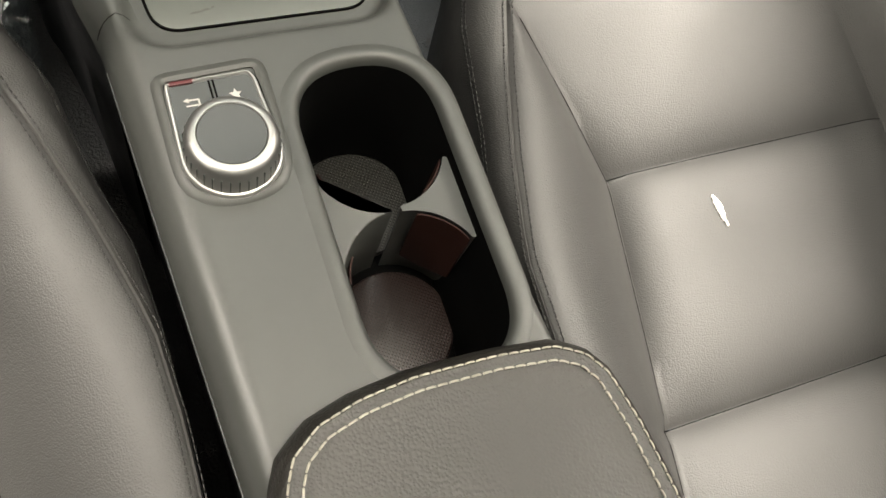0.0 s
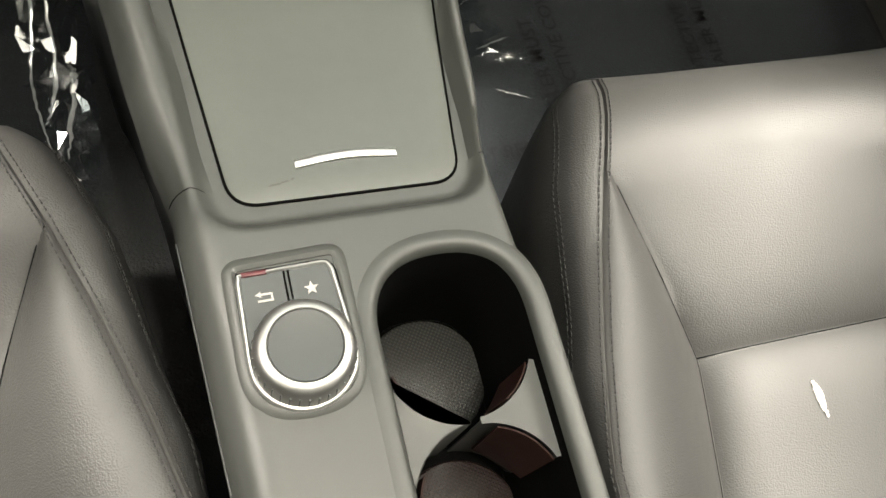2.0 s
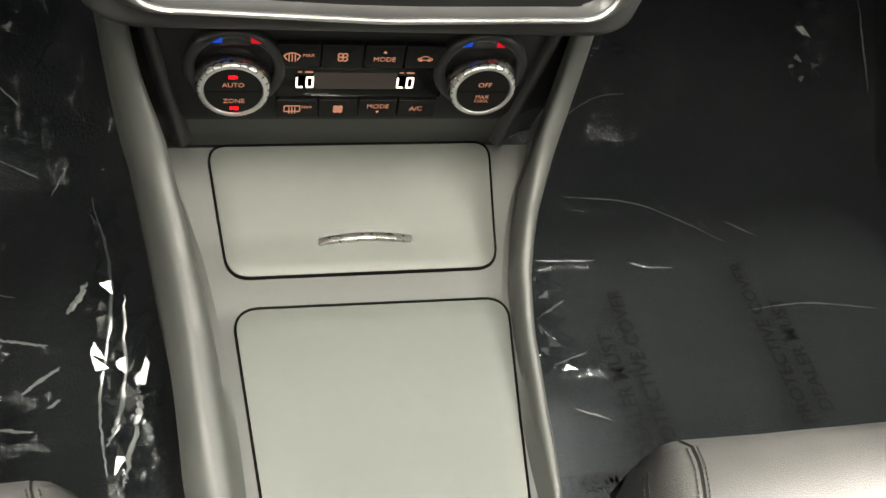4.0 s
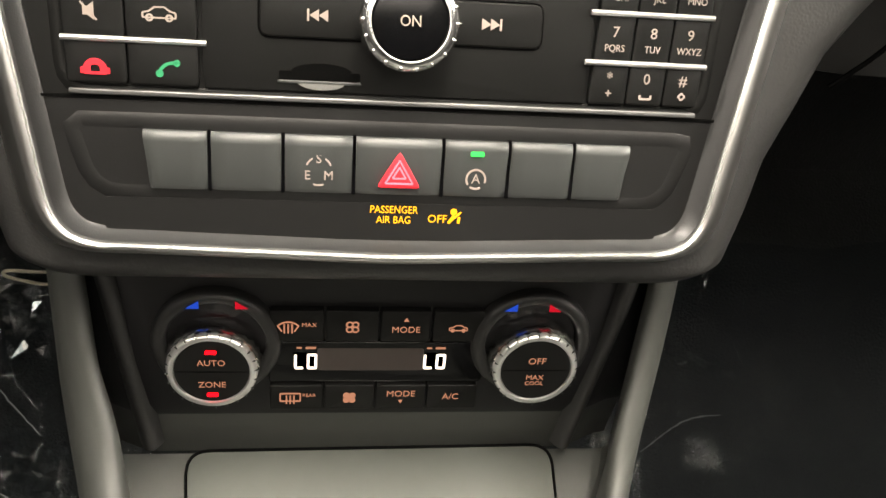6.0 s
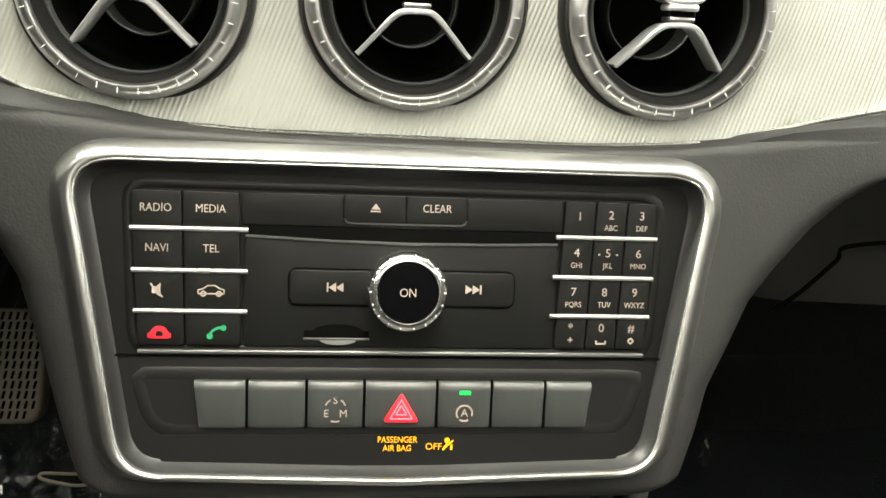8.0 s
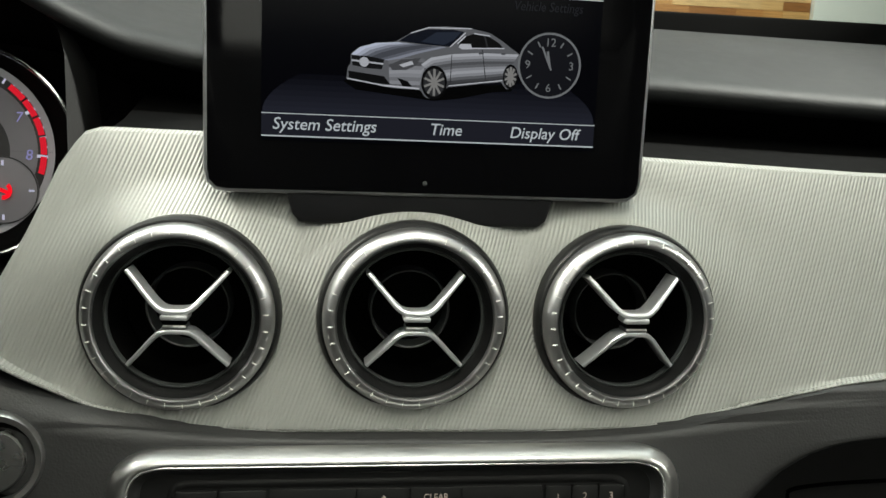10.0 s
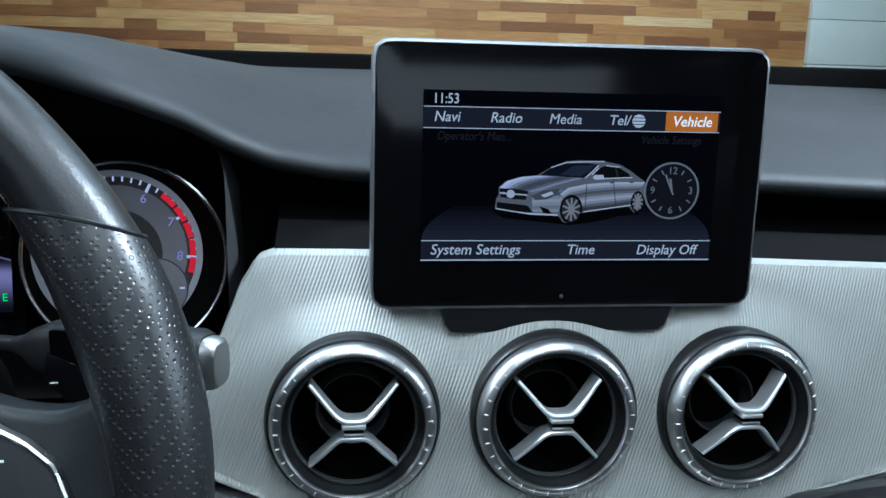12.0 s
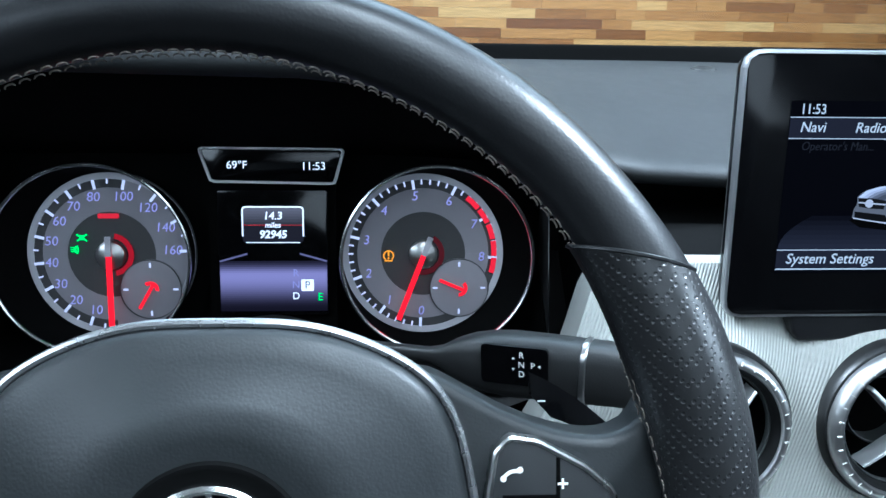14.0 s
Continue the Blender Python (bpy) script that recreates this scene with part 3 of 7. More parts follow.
def clip(cx, cy, r, a0, a1, z0, z1):
    A = [radians(a0 + (a1 - a0) * i / 10) for i in range(11)]
    rows = []
    for i, a in enumerate(A):
        drop = 0.008 * math.sin(math.pi * i / 10)
        lo, hi = r - 0.0016, r
        rows.append([(cx + q * math.cos(a), cy + q * math.sin(a), z) for q, z in ((lo, z0 - drop), (hi, z0 - drop), (hi, z1), (hi - 0.0008, z1))])
    # clip colour carries the same painted red-brown glare
    part("clip", loft(rows, closed=True, caps=True), mat("clip_plastic", (0.016, 0.0055, 0.004), 0.6, spec=0.12), cup_well, "dark sprung cup clip")


clip(0.037, 0.2855, 0.0352, 195, 222, 0.428, 0.4565)
clip(0.037, 0.2855, 0.0352, 300, 335, 0.412, 0.4565)
clip(0.037, 0.2105, 0.0352, 148, 172, 0.425, 0.4565)
clip(0.037, 0.2105, 0.0348, 22, 74, 0.404, 0.4560)
part("lamp_block", box(0.040, 0.1605, 0.378, 0.060, 0.1745, 0.3960, 0.002), BLACKHOLE, cup_well)
part("lamp_strip", box(0.0465, 0.1735, 0.3975, 0.0535, 0.1760, 0.4005, 0.0006), AMBER, cup_well, "small amber light in the cup well")

# flanks below the deck
for side, edge, inner in ((-1, left_edge, lambda y: -0.069), (1, right_edge, lambda y: right_edge(y) - 0.0025)):
    rows = []
    for i in range(13):
        y = -0.10 + (0.383 + 0.10) * i / 12
        e = edge(y)
        drop = 0.437 if side < 0 else 0.447
        rows.append([(e - side * 0.002, y, drop), (e - side * 0.004, y, drop - 0.03), (e - side * 0.008, y, 0.30), (e - side * 0.012, y, 0.13)])
    part("side_panel", loft(rows), HOUSING, console, "dark lower side of the console")
    ys = [-0.10 + 0.465 * i / 20 for i in range(21)]
    part("edge_bead", tube([(edge(y) + side * 0.0004, y, (0.440 if side < 0 else 0.450)) for y in ys], 0.0007, 6), KEYGREY, console)

def shaped_plate(outline, zf, thick, bev):
    """A plate whose top follows zf(y)."""
    bm = bmesh.new()
    cx = sum(p[0] for p in outline) / len(outline)
    cy = sum(p[1] for p in outline) / len(outline)
    rings = [(outline, -thick), (outline, -bev), (inset(outline, bev * 0.3), -bev * 0.3), (inset(outline, bev), 0.0)]
    inner = inset(outline, bev)
    for s in (0.85, 0.7, 0.55, 0.4, 0.25, 0.1):
        rings.append(([(cx + (x - cx) * s, cy + (y - cy) * s) for x, y in inner], 0.0))
    rows = [[bm.verts.new((x, y, zf(y) + dz)) for x, y in pts] for pts, dz in rings]
    k = len(outline)
    for a, b in zip(rows, rows[1:]):
        for i in range(k):
            bm.faces.new((a[i], a[(i + 1) % k], b[(i + 1) % k], b[i]))
    bm.faces.new(rows[-1])
    return bm


def storage_lid(corners, radii, handle_y, hx0, hx1):
    out = resample(rpoly(corners, radii, 14), 220)
    lid = part("lid", shaped_plate(out, lambda y: tray_z(y) + 0.0012, 0.004, 0.0012), LID, console, "smooth grey sliding lid")
    gap = inset(out, -0.0011)
    bm = band(gap, inset(out, 0.0003), [(0, 0.0), (0.1, 0.0009), (1, 0.0009), (1, -0.001)])
    for v in bm.verts:
        v.co.z += tray_z(v.co.y) + 0.0001
    part("gasket", bm, BLACKHOLE, lid, "black gap round the lid")
    rows = []
    for i in range(17):
        s = i / 16
        x = hx0 + (hx1 - hx0) * s
        y = handle_y + 0.0020 * math.sin(math.pi * s)
        h = 0.0024 * (math.sin(math.pi * min(max(s, 0.02), 0.98)) ** 0.35)
        z = tray_z(y) + 0.0012
        rows.append([(x, y + 0.0030, z), (x, y + 0.0022, z + h * 0.8), (x, y, z + h), (x, y - 0.0016, z + h * 0.7), (x, y - 0.0022, z)])
    part("handle", loft(rows, caps=True), SATIN, lid, "slim arched silver finger grip")
    return lid


lid1 = storage_lid([(-0.0700, 0.5235), (-0.0545, 0.3715), (0.0605, 0.3705), (0.0765, 0.5225)], [0.012, 0.016, 0.016, 0.012], 0.3895, -0.021, 0.031)
storage_lid([(-0.0805, 0.612), (-0.0715, 0.5405), (0.0735, 0.5405), (0.0785, 0.613)], [0.009, 0.013, 0.013, 0.009], 0.558, -0.024, 0.027)
bm = bmesh.new()
for j, (x, y, w) in enumerate(((-0.036, 0.3795, 0.007), (-0.030, 0.3805, 0.005), (-0.0245, 0.3815, 0.002))):
    slab([(x, y), (x + w, y + 0.0007), (x + w * 0.8, y + 0.0016), (x + w * 0.2, y + 0.0012)], tray_z(y) + 0.001, tray_z(y) + 0.00135, 0, bm)
part("scuff", bm, mat("scuff_mark", (0.05, 0.05, 0.045), 0.6), lid1, "small dark scuff mark")

# soft moulded surround of the controller
sur = resample(rpoly([(-0.0655, 0.341), (-0.0655, 0.262), (-0.0075, 0.262), (-0.0075, 0.343)], [0.009, 0.028, 0.028, 0.010], 8), 80)
part("surround", band(sur, inset(sur, 0.0065), [(0, 0.4685), (0.35, 0.4708), (0.7, 0.4712), (1, 0.4700), (1, 0.4680)]), CONSOLE, console, "soft raised surround of the controller")

# ---- rotary controller ----
ctl = thing("rotary_controller", Matrix.Translation((-0.0365, 0.2895, 0.470)), "round silver-ringed rotary controller with two flat keys on the console", "controller")
shape = resample([(-0.0225, 0.0425), (-0.0235, 0.039), (-0.0245, 0.0)] + [(0.0247 * math.cos(a), 0.0247 * math.sin(a)) for a in [math.pi + math.pi * i / 24 for i in range(1, 24)]] + [(0.0245, 0.0), (0.0215, 0.039), (0.0195, 0.0430), (0.0165, 0.0438), (-0.0195, 0.0430)], 100)
part("base_plate", slab(inset(shape, 0.0016), 0.0, 0.0022, 0), KEYGREY, ctl, "dark grey key plate", local=True)
part("bezel", band(shape, inset(shape, 0.0025), [(0, -0.001), (0, 0.0016), (0.3, 0.0032), (0.65, 0.0034), (1, 0.0020), (1, -0.001)]), BEZEL, ctl, "polished silver bezel", local=True)
part("key_gap", band(inset(shape, -0.0011), shape, [(0, 0.0002), (1, 0.0006), (1, -0.001)]), BLACKHOLE, ctl, local=True)
for x in (-0.0016, 0.0004):
    part("key_joint", box(x - 0.0005, 0.0185, 0.0018, x + 0.0005, 0.0415, 0.0024), BLACKHOLE, ctl, local=True)
flat("back_symbol", [stroke(-0.0150, 0.0282, -0.0085, 0.0282, 0.0009), stroke(-0.0085, 0.0278, -0.0085, 0.0315, 0.0009), stroke(-0.0085, 0.0313, -0.0135, 0.0313, 0.0009), [(-0.0160, 0.0313), (-0.0133, 0.0299), (-0.0133, 0.0327)]], 0.0024, KEYINK, ctl)
star = [(0.0095 + (0.0034 if i % 2 == 0 else 0.0015) * math.sin(i * math.pi / 5), 0.0308 + (0.0034 if i % 2 == 0 else 0.0015) * math.cos(i * math.pi / 5)) for i in range(10)][::-1]
flat("star_symbol", [star], 0.0024, KEYINK, ctl)
part("indicator", box(-0.0205, 0.0406, 0.0015, -0.0090, 0.0428, 0.0034, 0.0005), mat("red_strip", (0.055, 0.0025, 0.005), 0.5), ctl, "dull red strip", local=True)
KNOBMETAL = mat("knob_metal", (0.34, 0.34, 0.33), 0.46, 1.0, 0.05, 30)
knob = part("knob", lathe([(0.0228, 0.002), (0.0227, 0.0080), (0.0222, 0.0140), (0.0216, 0.0166), (0.0208, 0.0182), (0.0192, 0.0194), (0.0176, 0.0199), (0.0166, 0.0199), (0.0160, 0.0193), (0.0157, 0.0185)], 72), KNOBMETAL, ctl, "knurled bright ring", local=True)
part("cap", lathe([(0.0160, 0.0186), (0.0157, 0.0193), (0.0130, 0.0190), (0.0, 0.0180)], 56), KEYGREY, knob, "dished dark grey cap", local=True)
for i in range(34):
    a = 2 * math.pi * i / 34
    part("notch", box(0.0212, -0.00030, 0.0030, 0.02285, 0.00030, 0.0135, 0, None, pose(0, 0, 0, 0, 0, math.degrees(a)) @ Matrix.Translation((0, 0, 0))), KEYGREY, knob, local=True)

# ---- armrest ----
arm = thing("armrest", Matrix.Translation((0.02, 0.0, 0.46)), "dark leather armrest with twin rows of pale stitching on the console", "armrest")
nose = [(-0.0655, -0.16), (0.1085, -0.16), (0.1075, 0.075), (0.104, 0.110), (0.0985, 0.136), (0.090, 0.149), (0.075, 0.1575), (0.045, 0.161), (0.007, 0.162), (-0.020, 0.159), (-0.041, 0.153), (-0.056, 0.142), (-0.064, 0.126)]
out = resample(nose, 140)
rings = []
for off, z in ((0.004, 0.466), (0.0, 0.473), (-0.0006, 0.482), (0.0012, 0.490), (0.0045, 0.4955), (0.0075, 0.4972), (0.0098, 0.4966), (0.0122, 0.4972), (0.0148, 0.4962), (0.020, 0.4958)):
    rings.append([(x, y, z) for x, y in inset(out, off)])
for s, z in ((0.85, 0.4964), (0.65, 0.4972), (0.4, 0.4978), (0.15, 0.4980)):
    rings.append([(0.021 + (x - 0.021) * s, y * s - 0.01 * (1 - s), z) for x, y in inset(out, 0.020)])
bm = loft(rings, closed=True)
bm.verts.ensure_lookup_table()
bm.faces.new(bm.verts[-140:])
bm.faces.new(bm.verts[:140][::-1])
part("cushion", bm, LEATHER2, arm, "dark grained leather pad")
for off in (0.0068, 0.0129):
    row = [(x, y, 0.4973) for x, y in inset(out, off) if y > -0.12]
    k = max(range(len(row) - 1), key=lambda i: (Vector(row[i + 1]) - Vector(row[i])).length)
    row = row[k + 1:] + row[:k + 1]
    stitches("stitching", row, arm, 0.0040, 0.0012, 0.00055)

# ---- seats ----
X_SIDE = [(-0.25, 0.118), (0.15, 0.104), (0.20, 0.102), (0.237, 0.1025), (0.266, 0.104), (0.30, 0.1135), (0.377, 0.127), (0.437, 0.150), (0.462, 0.172), (0.48, 0.19)]
X_STITCH = [(-0.25, 0.118), (0.10, 0.105), (0.164, 0.104), (0.215, 0.107), (0.2746, 0.1225), (0.33, 0.140), (0.3756, 0.1565), (0.4407, 0.183), (0.48, 0.198)]
X_SEAM = [(-0.25, 0.165), (0.06, 0.176), (0.105, 0.184), (0.19, 0.198), (0.268, 0.2070), (0.321, 0.186), (0.372, 0.160), (0.376, 0.1575), (0.48, 0.2)]
Z_SEAM = [(-0.25, 0.36), (0.105, 0.360), (0.19, 0.364), (0.268, 0.374), (0.321, 0.402), (0.372, 0.4325), (0.44, 0.434), (0.48, 0.40)]
Z_CREST = [(-0.25, 0.435), (0.10, 0.435), (0.30, 0.4345), (0.39, 0.4335), (0.415, 0.4295), (0.435, 0.4215), (0.452, 0.408), (0.466, 0.386), (0.475, 0.350), (0.48, 0.30)]
Z_PANEL = [(-0.25, 0.352), (0.107, 0.362), (0.20, 0.372), (0.27, 0.387), (0.32, 0.402), (0.37, 0.419), (0.395, 0.4265), (0.415, 0.4265), (0.435, 0.4195), (0.452, 0.406), (0.466, 0.384), (0.475, 0.350), (0.48, 0.30)]
CROSS = (-0.055, 0.107, 0.270)


def seat_section(y):
    """The cushion's cut across at y: (x, z) pairs from its inner side to the outer side."""
    xs, xd, xf = interp(y, X_SIDE), interp(y, X_STITCH), interp(y, X_SEAM)
    zc, zf, zp = interp(y, Z_CREST), interp(y, Z_SEAM), interp(y, Z_PANEL)
    zf = min(zf, zc)
    dist = min(abs(y - c) for c in CROSS)
    puff = 0.010 * (1 - math.exp(-dist / 0.018)) - 0.010
    zp += puff
    zf = min(zf, zp + 0.004) if y < 0.33 else zf
    if y > 0.376:
        xf, zf = xd + 0.001, zc
        zp = interp(y, Z_PANEL)
    mid = (xd + xf) / 2
    bulge = 0.012 * min(1, max(0, (xf - xd) / 0.06))
    pts = [(xs + 0.012, 0.20), (xs + 0.004, 0.30), (xs, min(0.36, zc - 0.03)), (xs + 0.0012, zc - 0.034), (xs + 0.30 * (xd - xs) - 0.001, zc - 0.0125), (xs + 0.62 * (xd - xs) - 0.002, zc - 0.0040), (xd - 0.0012, zc - 0.0008), (xd, zc - 0.0022), (xd + 0.0012, zc - 0.0008)]
    for s in (0.12, 0.25, 0.4, 0.55, 0.7, 0.82, 0.92, 0.97, 1.0):
        lin = zc + (zf - zc) * s ** 1.25
        pts.append((xd + 0.0012 + (xf - xd - 0.0012) * s, lin + bulge * math.sin(math.pi * min(1, s * 1.02)) * (1 - 0.3 * s)))
    wid = 0.245
    for s in (0.012, 0.03, 0.07, 0.13, 0.22, 0.35, 0.5, 0.65, 0.78, 0.87, 0.93, 0.97, 0.988, 1.0):
        e = min(s, 1 - s)
        h = 1 - math.exp(-e / 0.05)
        k = min(1, max(0, (y - 0.325) / 0.055))
        k = k * k * (3 - 2 * k)
        zz = zf + (zp - zf) * min(1, e / (0.06 + 0.12 * k))
        pts.append((xf + wid * s, zz + 0.0048 * (h - 1) * (1 - k)))
    x2 = xf + wid
    for s, z in ((0.01, zf + 0.004), (0.03, zf + 0.5 * (zc - zf)), (0.055, zc), (0.075, zc - 0.004), (0.09, zc - 0.03), (0.092, 0.30), (0.085, 0.20)):
        pts.append((x2 + s, z))
    return pts


def seat_height(x, y):
    return interp(x, [(a, b) for a, b in seat_section(y)[5:]])


def front_seat(sign, shift, label, scuffed):
    seat = thing("front_seat", Matrix.Translation((sign * 0.33 + shift, 0.1, 0.15)), label, "car seat")
    ys = [-0.25 + 0.02 * i for i in range(31)] + [0.36, 0.366, 0.372, 0.376, 0.384, 0.394, 0.404, 0.414, 0.424, 0.432, 0.44, 0.446, 0.452, 0.457, 0.462, 0.466, 0.470, 0.474, 0.4775, 0.48]
    for c in CROSS:
        ys += [c - 0.008, c - 0.004, c - 0.0015, c, c + 0.0015, c + 0.004, c + 0.008]
    ys = sorted(set(round(y, 4) for y in ys))
    rows = [[(sign * x + shift, y, z) for x, z in seat_section(y)] for y in ys]
    last = rows[-1]
    rows.append([(x, y - 0.006, min(z, 0.28)) for x, y, z in last])
    rows.append([(x, y - 0.03, min(z, 0.18)) for x, y, z in last])
    part("cushion", loft(rows), LEATHER, seat, "black grained leather cushion with puffed panels", angle=70)

    def along(table, zt, dx, dz, y0, y1, n=60):
        return [(sign * (interp(y, table) + dx) + shift, y, interp(y, zt) + dz) for y in [y0 + (y1 - y0) * i / n for i in range(n + 1)]]

    for dx in (-0.0030, 0.0030):
        stitches("stitching", along(X_STITCH, Z_CREST, dx, 0.0002 if dx > 0 else -0.0012, -0.1, 0.452), seat, 0.0030, 0.0014, 0.00042, DARKTHREAD)
    part("seam", tube(along(X_STITCH, Z_CREST, 0, -0.0026, -0.2, 0.455), 0.0005, 6), BLACKHOLE, seat)
    part("seam", tube([(sign * (interp(y, X_SEAM) + 0.001) + shift, y, seat_height(interp(y, X_SEAM) + 0.001, y) + 0.0001) for y in [-0.2 + 0.576 * i / 60 for i in range(61)]], 0.0004, 6), BLACKHOLE, seat)
    for c in CROSS[1:]:
        part("seam", tube([(sign * x + shift, c, seat_height(x, c) + 0.0003) for x in [interp(c, X_SEAM) + 0.002 + 0.24 * i / 30 for i in range(31)]], 0.0004, 6), BLACKHOLE, seat)
    for d in (0.0, 0.0048):
        path = []
        for i in range(61):
            y = 0.10 + 0.345 * i / 60
            sec = seat_section(y)
            (xa, za), (xb, zb) = sec[3], sec[4]
            s = 0.55 + d * 40
            path.append((sign * (xa + (xb - xa) * s - 0.0006) + shift, y, za + (zb - za) * s + 0.0005))
        stitches("stitching", path, seat, 0.0030, 0.0014, 0.00040, DARKTHREAD)
    if scuffed:
        bm = bmesh.new()
        rnd = random.Random(4)
        for i in range(11):
            t = i / 10
            x, y = 0.2760 + 0.003 * t + rnd.uniform(-0.0012, 0.0012), 0.2400 - 0.021 * t
            r = 0.0012 + 0.0022 * math.sin(math.pi * min(1, t * 1.2)) * rnd.uniform(0.6, 1)
            z = seat_height(x, y)
            slab([(x + r * math.cos(a) * rnd.uniform(0.7, 1.2), y + r * math.sin(a)) for a in [j * math.pi / 4 for j in range(8)]], z - 0.0006, z + 0.0007 + 0.00002 * i, 0, bm)
        part("scuff", bm, mat("pale_scuff", (0.62, 0.60, 0.56), 0.7), seat, "pale scuff mark on the leather")
    return seat


front_seat(1, 0.0, "black leather passenger seat cushion with a pale scuff mark", True)
front_seat(-1, 0.0165, "black leather driver seat cushion with sewn side bolster", False).location.y += 0.012

# ---- climate controls ----
climate = thing("climate_panel", pose(0, 0.606, 0.55, 90, 0, 0), "black climate panel with two silver dials and small display", "control panel")
rows = []
for i in range(19):
    z = 0.492 + 0.125 * i / 18
    row = []
    for j in range(33):
        x = -0.117 + 0.226 * j / 32
        a = abs(x + 0.005)
        lean = -0.011 * max(0, min(1, (0.526 - z) / 0.030))
        yy = 0.607 + 0.010 * max(0, min(1, (a - 0.092) / 0.018)) - lean
        row.append((x, yy, z))
    rows.append(row)
part("housing", loft(rows[4:]), HOUSING, climate, "matt black housing")
part("ledge", loft(rows[:5]), CONSOLE, climate, "grey strip under the keys")


for pts in (((0.100, 0.604, 0.600), (0.0965, 0.603, 0.575), (0.090, 0.602, 0.545), (0.081, 0.600, 0.504)), ((-0.107, 0.604, 0.600), (-0.1035, 0.603, 0.580), (-0.099, 0.602, 0.547), (-0.093, 0.600, 0.506))):
    path = smooth_curve(pts, 20)
    rows = [[(p.x + dx, p.y + dy, p.z) for dx, dy in ((-0.0050, 0.0085), (-0.0034, 0.0056), (-0.0020, 0.0036), (-0.0008, 0.0027), (0.0006, 0.0026), (0.0020, 0.0034), (0.0034, 0.0054), (0.0050, 0.0085))] for p in path]
    part("cheek", loft(rows), DARKPLASTIC, climate, "soft upright fold beside the dial", angle=80)


def climate_key(x0, y0, x1, y1):
    return part("key", slab(rrect(x0 + 0.0004, y0 + 0.0003, x1 - 0.0004, y1 - 0.0003, 0.0008, 3), -0.001, 0.0024, 0.0006), FACE, climate, local=True)


UP = [-0.0445, -0.0232, -0.0019, 0.0187, 0.0395]
LOW = [-0.0450, -0.0231, -0.0024, 0.0187, 0.0400]
up_keys = [climate_key(a, 0.0100, b, 0.0248) for a, b in zip(UP, UP[1:])]
low_keys = [climate_key(a, -0.0240, b, -0.0112) for a, b in zip(LOW, LOW[1:])]
part("display", slab(rrect(-0.0450, -0.0105, 0.0410, 0.0092, 0.0015, 3), -0.001, 0.0012, 0.0004), GLOSSBLACK, climate, "dark glossy display", local=True)
part("display_glow", slab(rrect(-0.026, -0.0045, 0.0165, 0.0062, 0.001, 2), 0.0010, 0.0014, 0), mat("dim_window", (0.030, 0.022, 0.020), 0.3), climate, "dim brown display window", local=True)


def seven(x, y, w, h, segs):
    t = 0.0009
    S = {"a": (x, y + h, x + w, y + h), "d": (x, y, x + w, y), "f": (x, y + h / 2, x, y + h), "e": (x, y, x, y + h / 2), "b": (x + w, y + h / 2, x + w, y + h), "c": (x + w, y, x + w, y + h / 2), "g": (x, y + h / 2, x + w, y + h / 2)}
    return [stroke(*S[s], t) for s in segs]


for x in (-0.0345, 0.0170):
    for x1, segs, what in ((x, "fed", "white lit letter L"), (x + 0.0050, "abcdef", "white lit letter O")):
        digit = part("digit", slab(rrect(x1 - 0.0010, -0.0042, x1 + 0.0040, 0.0042, 0.0003, 2), 0.0008, 0.0012, 0), GLOSSBLACK, climate, what, local=True)
        for seg in seven(x1, -0.0032, 0.0030, 0.0064, segs):
            flat("segment", [seg], 0.0016, LCD, digit)
for x0, x1, w in ((-0.034, -0.032, 0.0007), (-0.0305, -0.0265, 0.0009), (0.0175, 0.0195, 0.0007), (0.021, 0.025, 0.0009)):
    flat("bar", [stroke(x0, 0.0066, x1, 0.0066, w)], 0.0016, ORANGEINK, climate)
lettering("MODE", 0.0040, 0.0084, 0.0160, 0.0026, ORANGEINK, up_keys[2])
flat("arrow", [[(0.0074, 0.0200), (0.0094, 0.0200), (0.0084, 0.0217)]], 0.0026, ORANGEINK, up_keys[2])
lettering("MODE", 0.0042, 0.0082, -0.0157, 0.0026, ORANGEINK, low_keys[2])
flat("arrow", [[(0.0073, -0.0188), (0.0082, -0.0205), (0.0091, -0.0188)]], 0.0026, ORANGEINK, low_keys[2])
lettering("A/C", 0.0042, 0.0288, -0.0172, 0.0026, ORANGEINK, low_keys[3])
lettering("MAX", 0.0027, -0.0292, 0.0180, 0.0026, ORANGEINK, up_keys[0])
lettering("REAR", 0.0023, -0.0290, -0.0163, 0.0026, ORANGEINK, low_keys[0])


def defrost(cx, cy, parent, arched):
    pts = [arc_band(cx, cy - 0.0030, 0.0049, 0.0055, 40, 140, 10)] if arched else [stroke(cx - 0.004, cy + 0.0022, cx + 0.004, cy + 0.0022, 0.0006), stroke(cx - 0.004, cy + 0.0022, cx - 0.004, cy - 0.0016, 0.0006), stroke(cx + 0.004, cy + 0.0022, cx + 0.004, cy - 0.0016, 0.0006), stroke(cx - 0.004, cy - 0.0016, cx + 0.004, cy - 0.0016, 0.0006)]
    if arched:
        pts += [stroke(cx - 0.0039, cy + 0.0003, cx - 0.0024, cy - 0.0022, 0.0006), stroke(cx + 0.0039, cy + 0.0003, cx + 0.0024, cy - 0.0022, 0.0006)]
    for d in (-0.0015, 0, 0.0015):
        pts.append(stroke(cx + d, cy - 0.0030, cx + d, cy + 0.0012, 0.0006))
    flat("symbol", pts, 0.0026, ORANGEINK, parent)


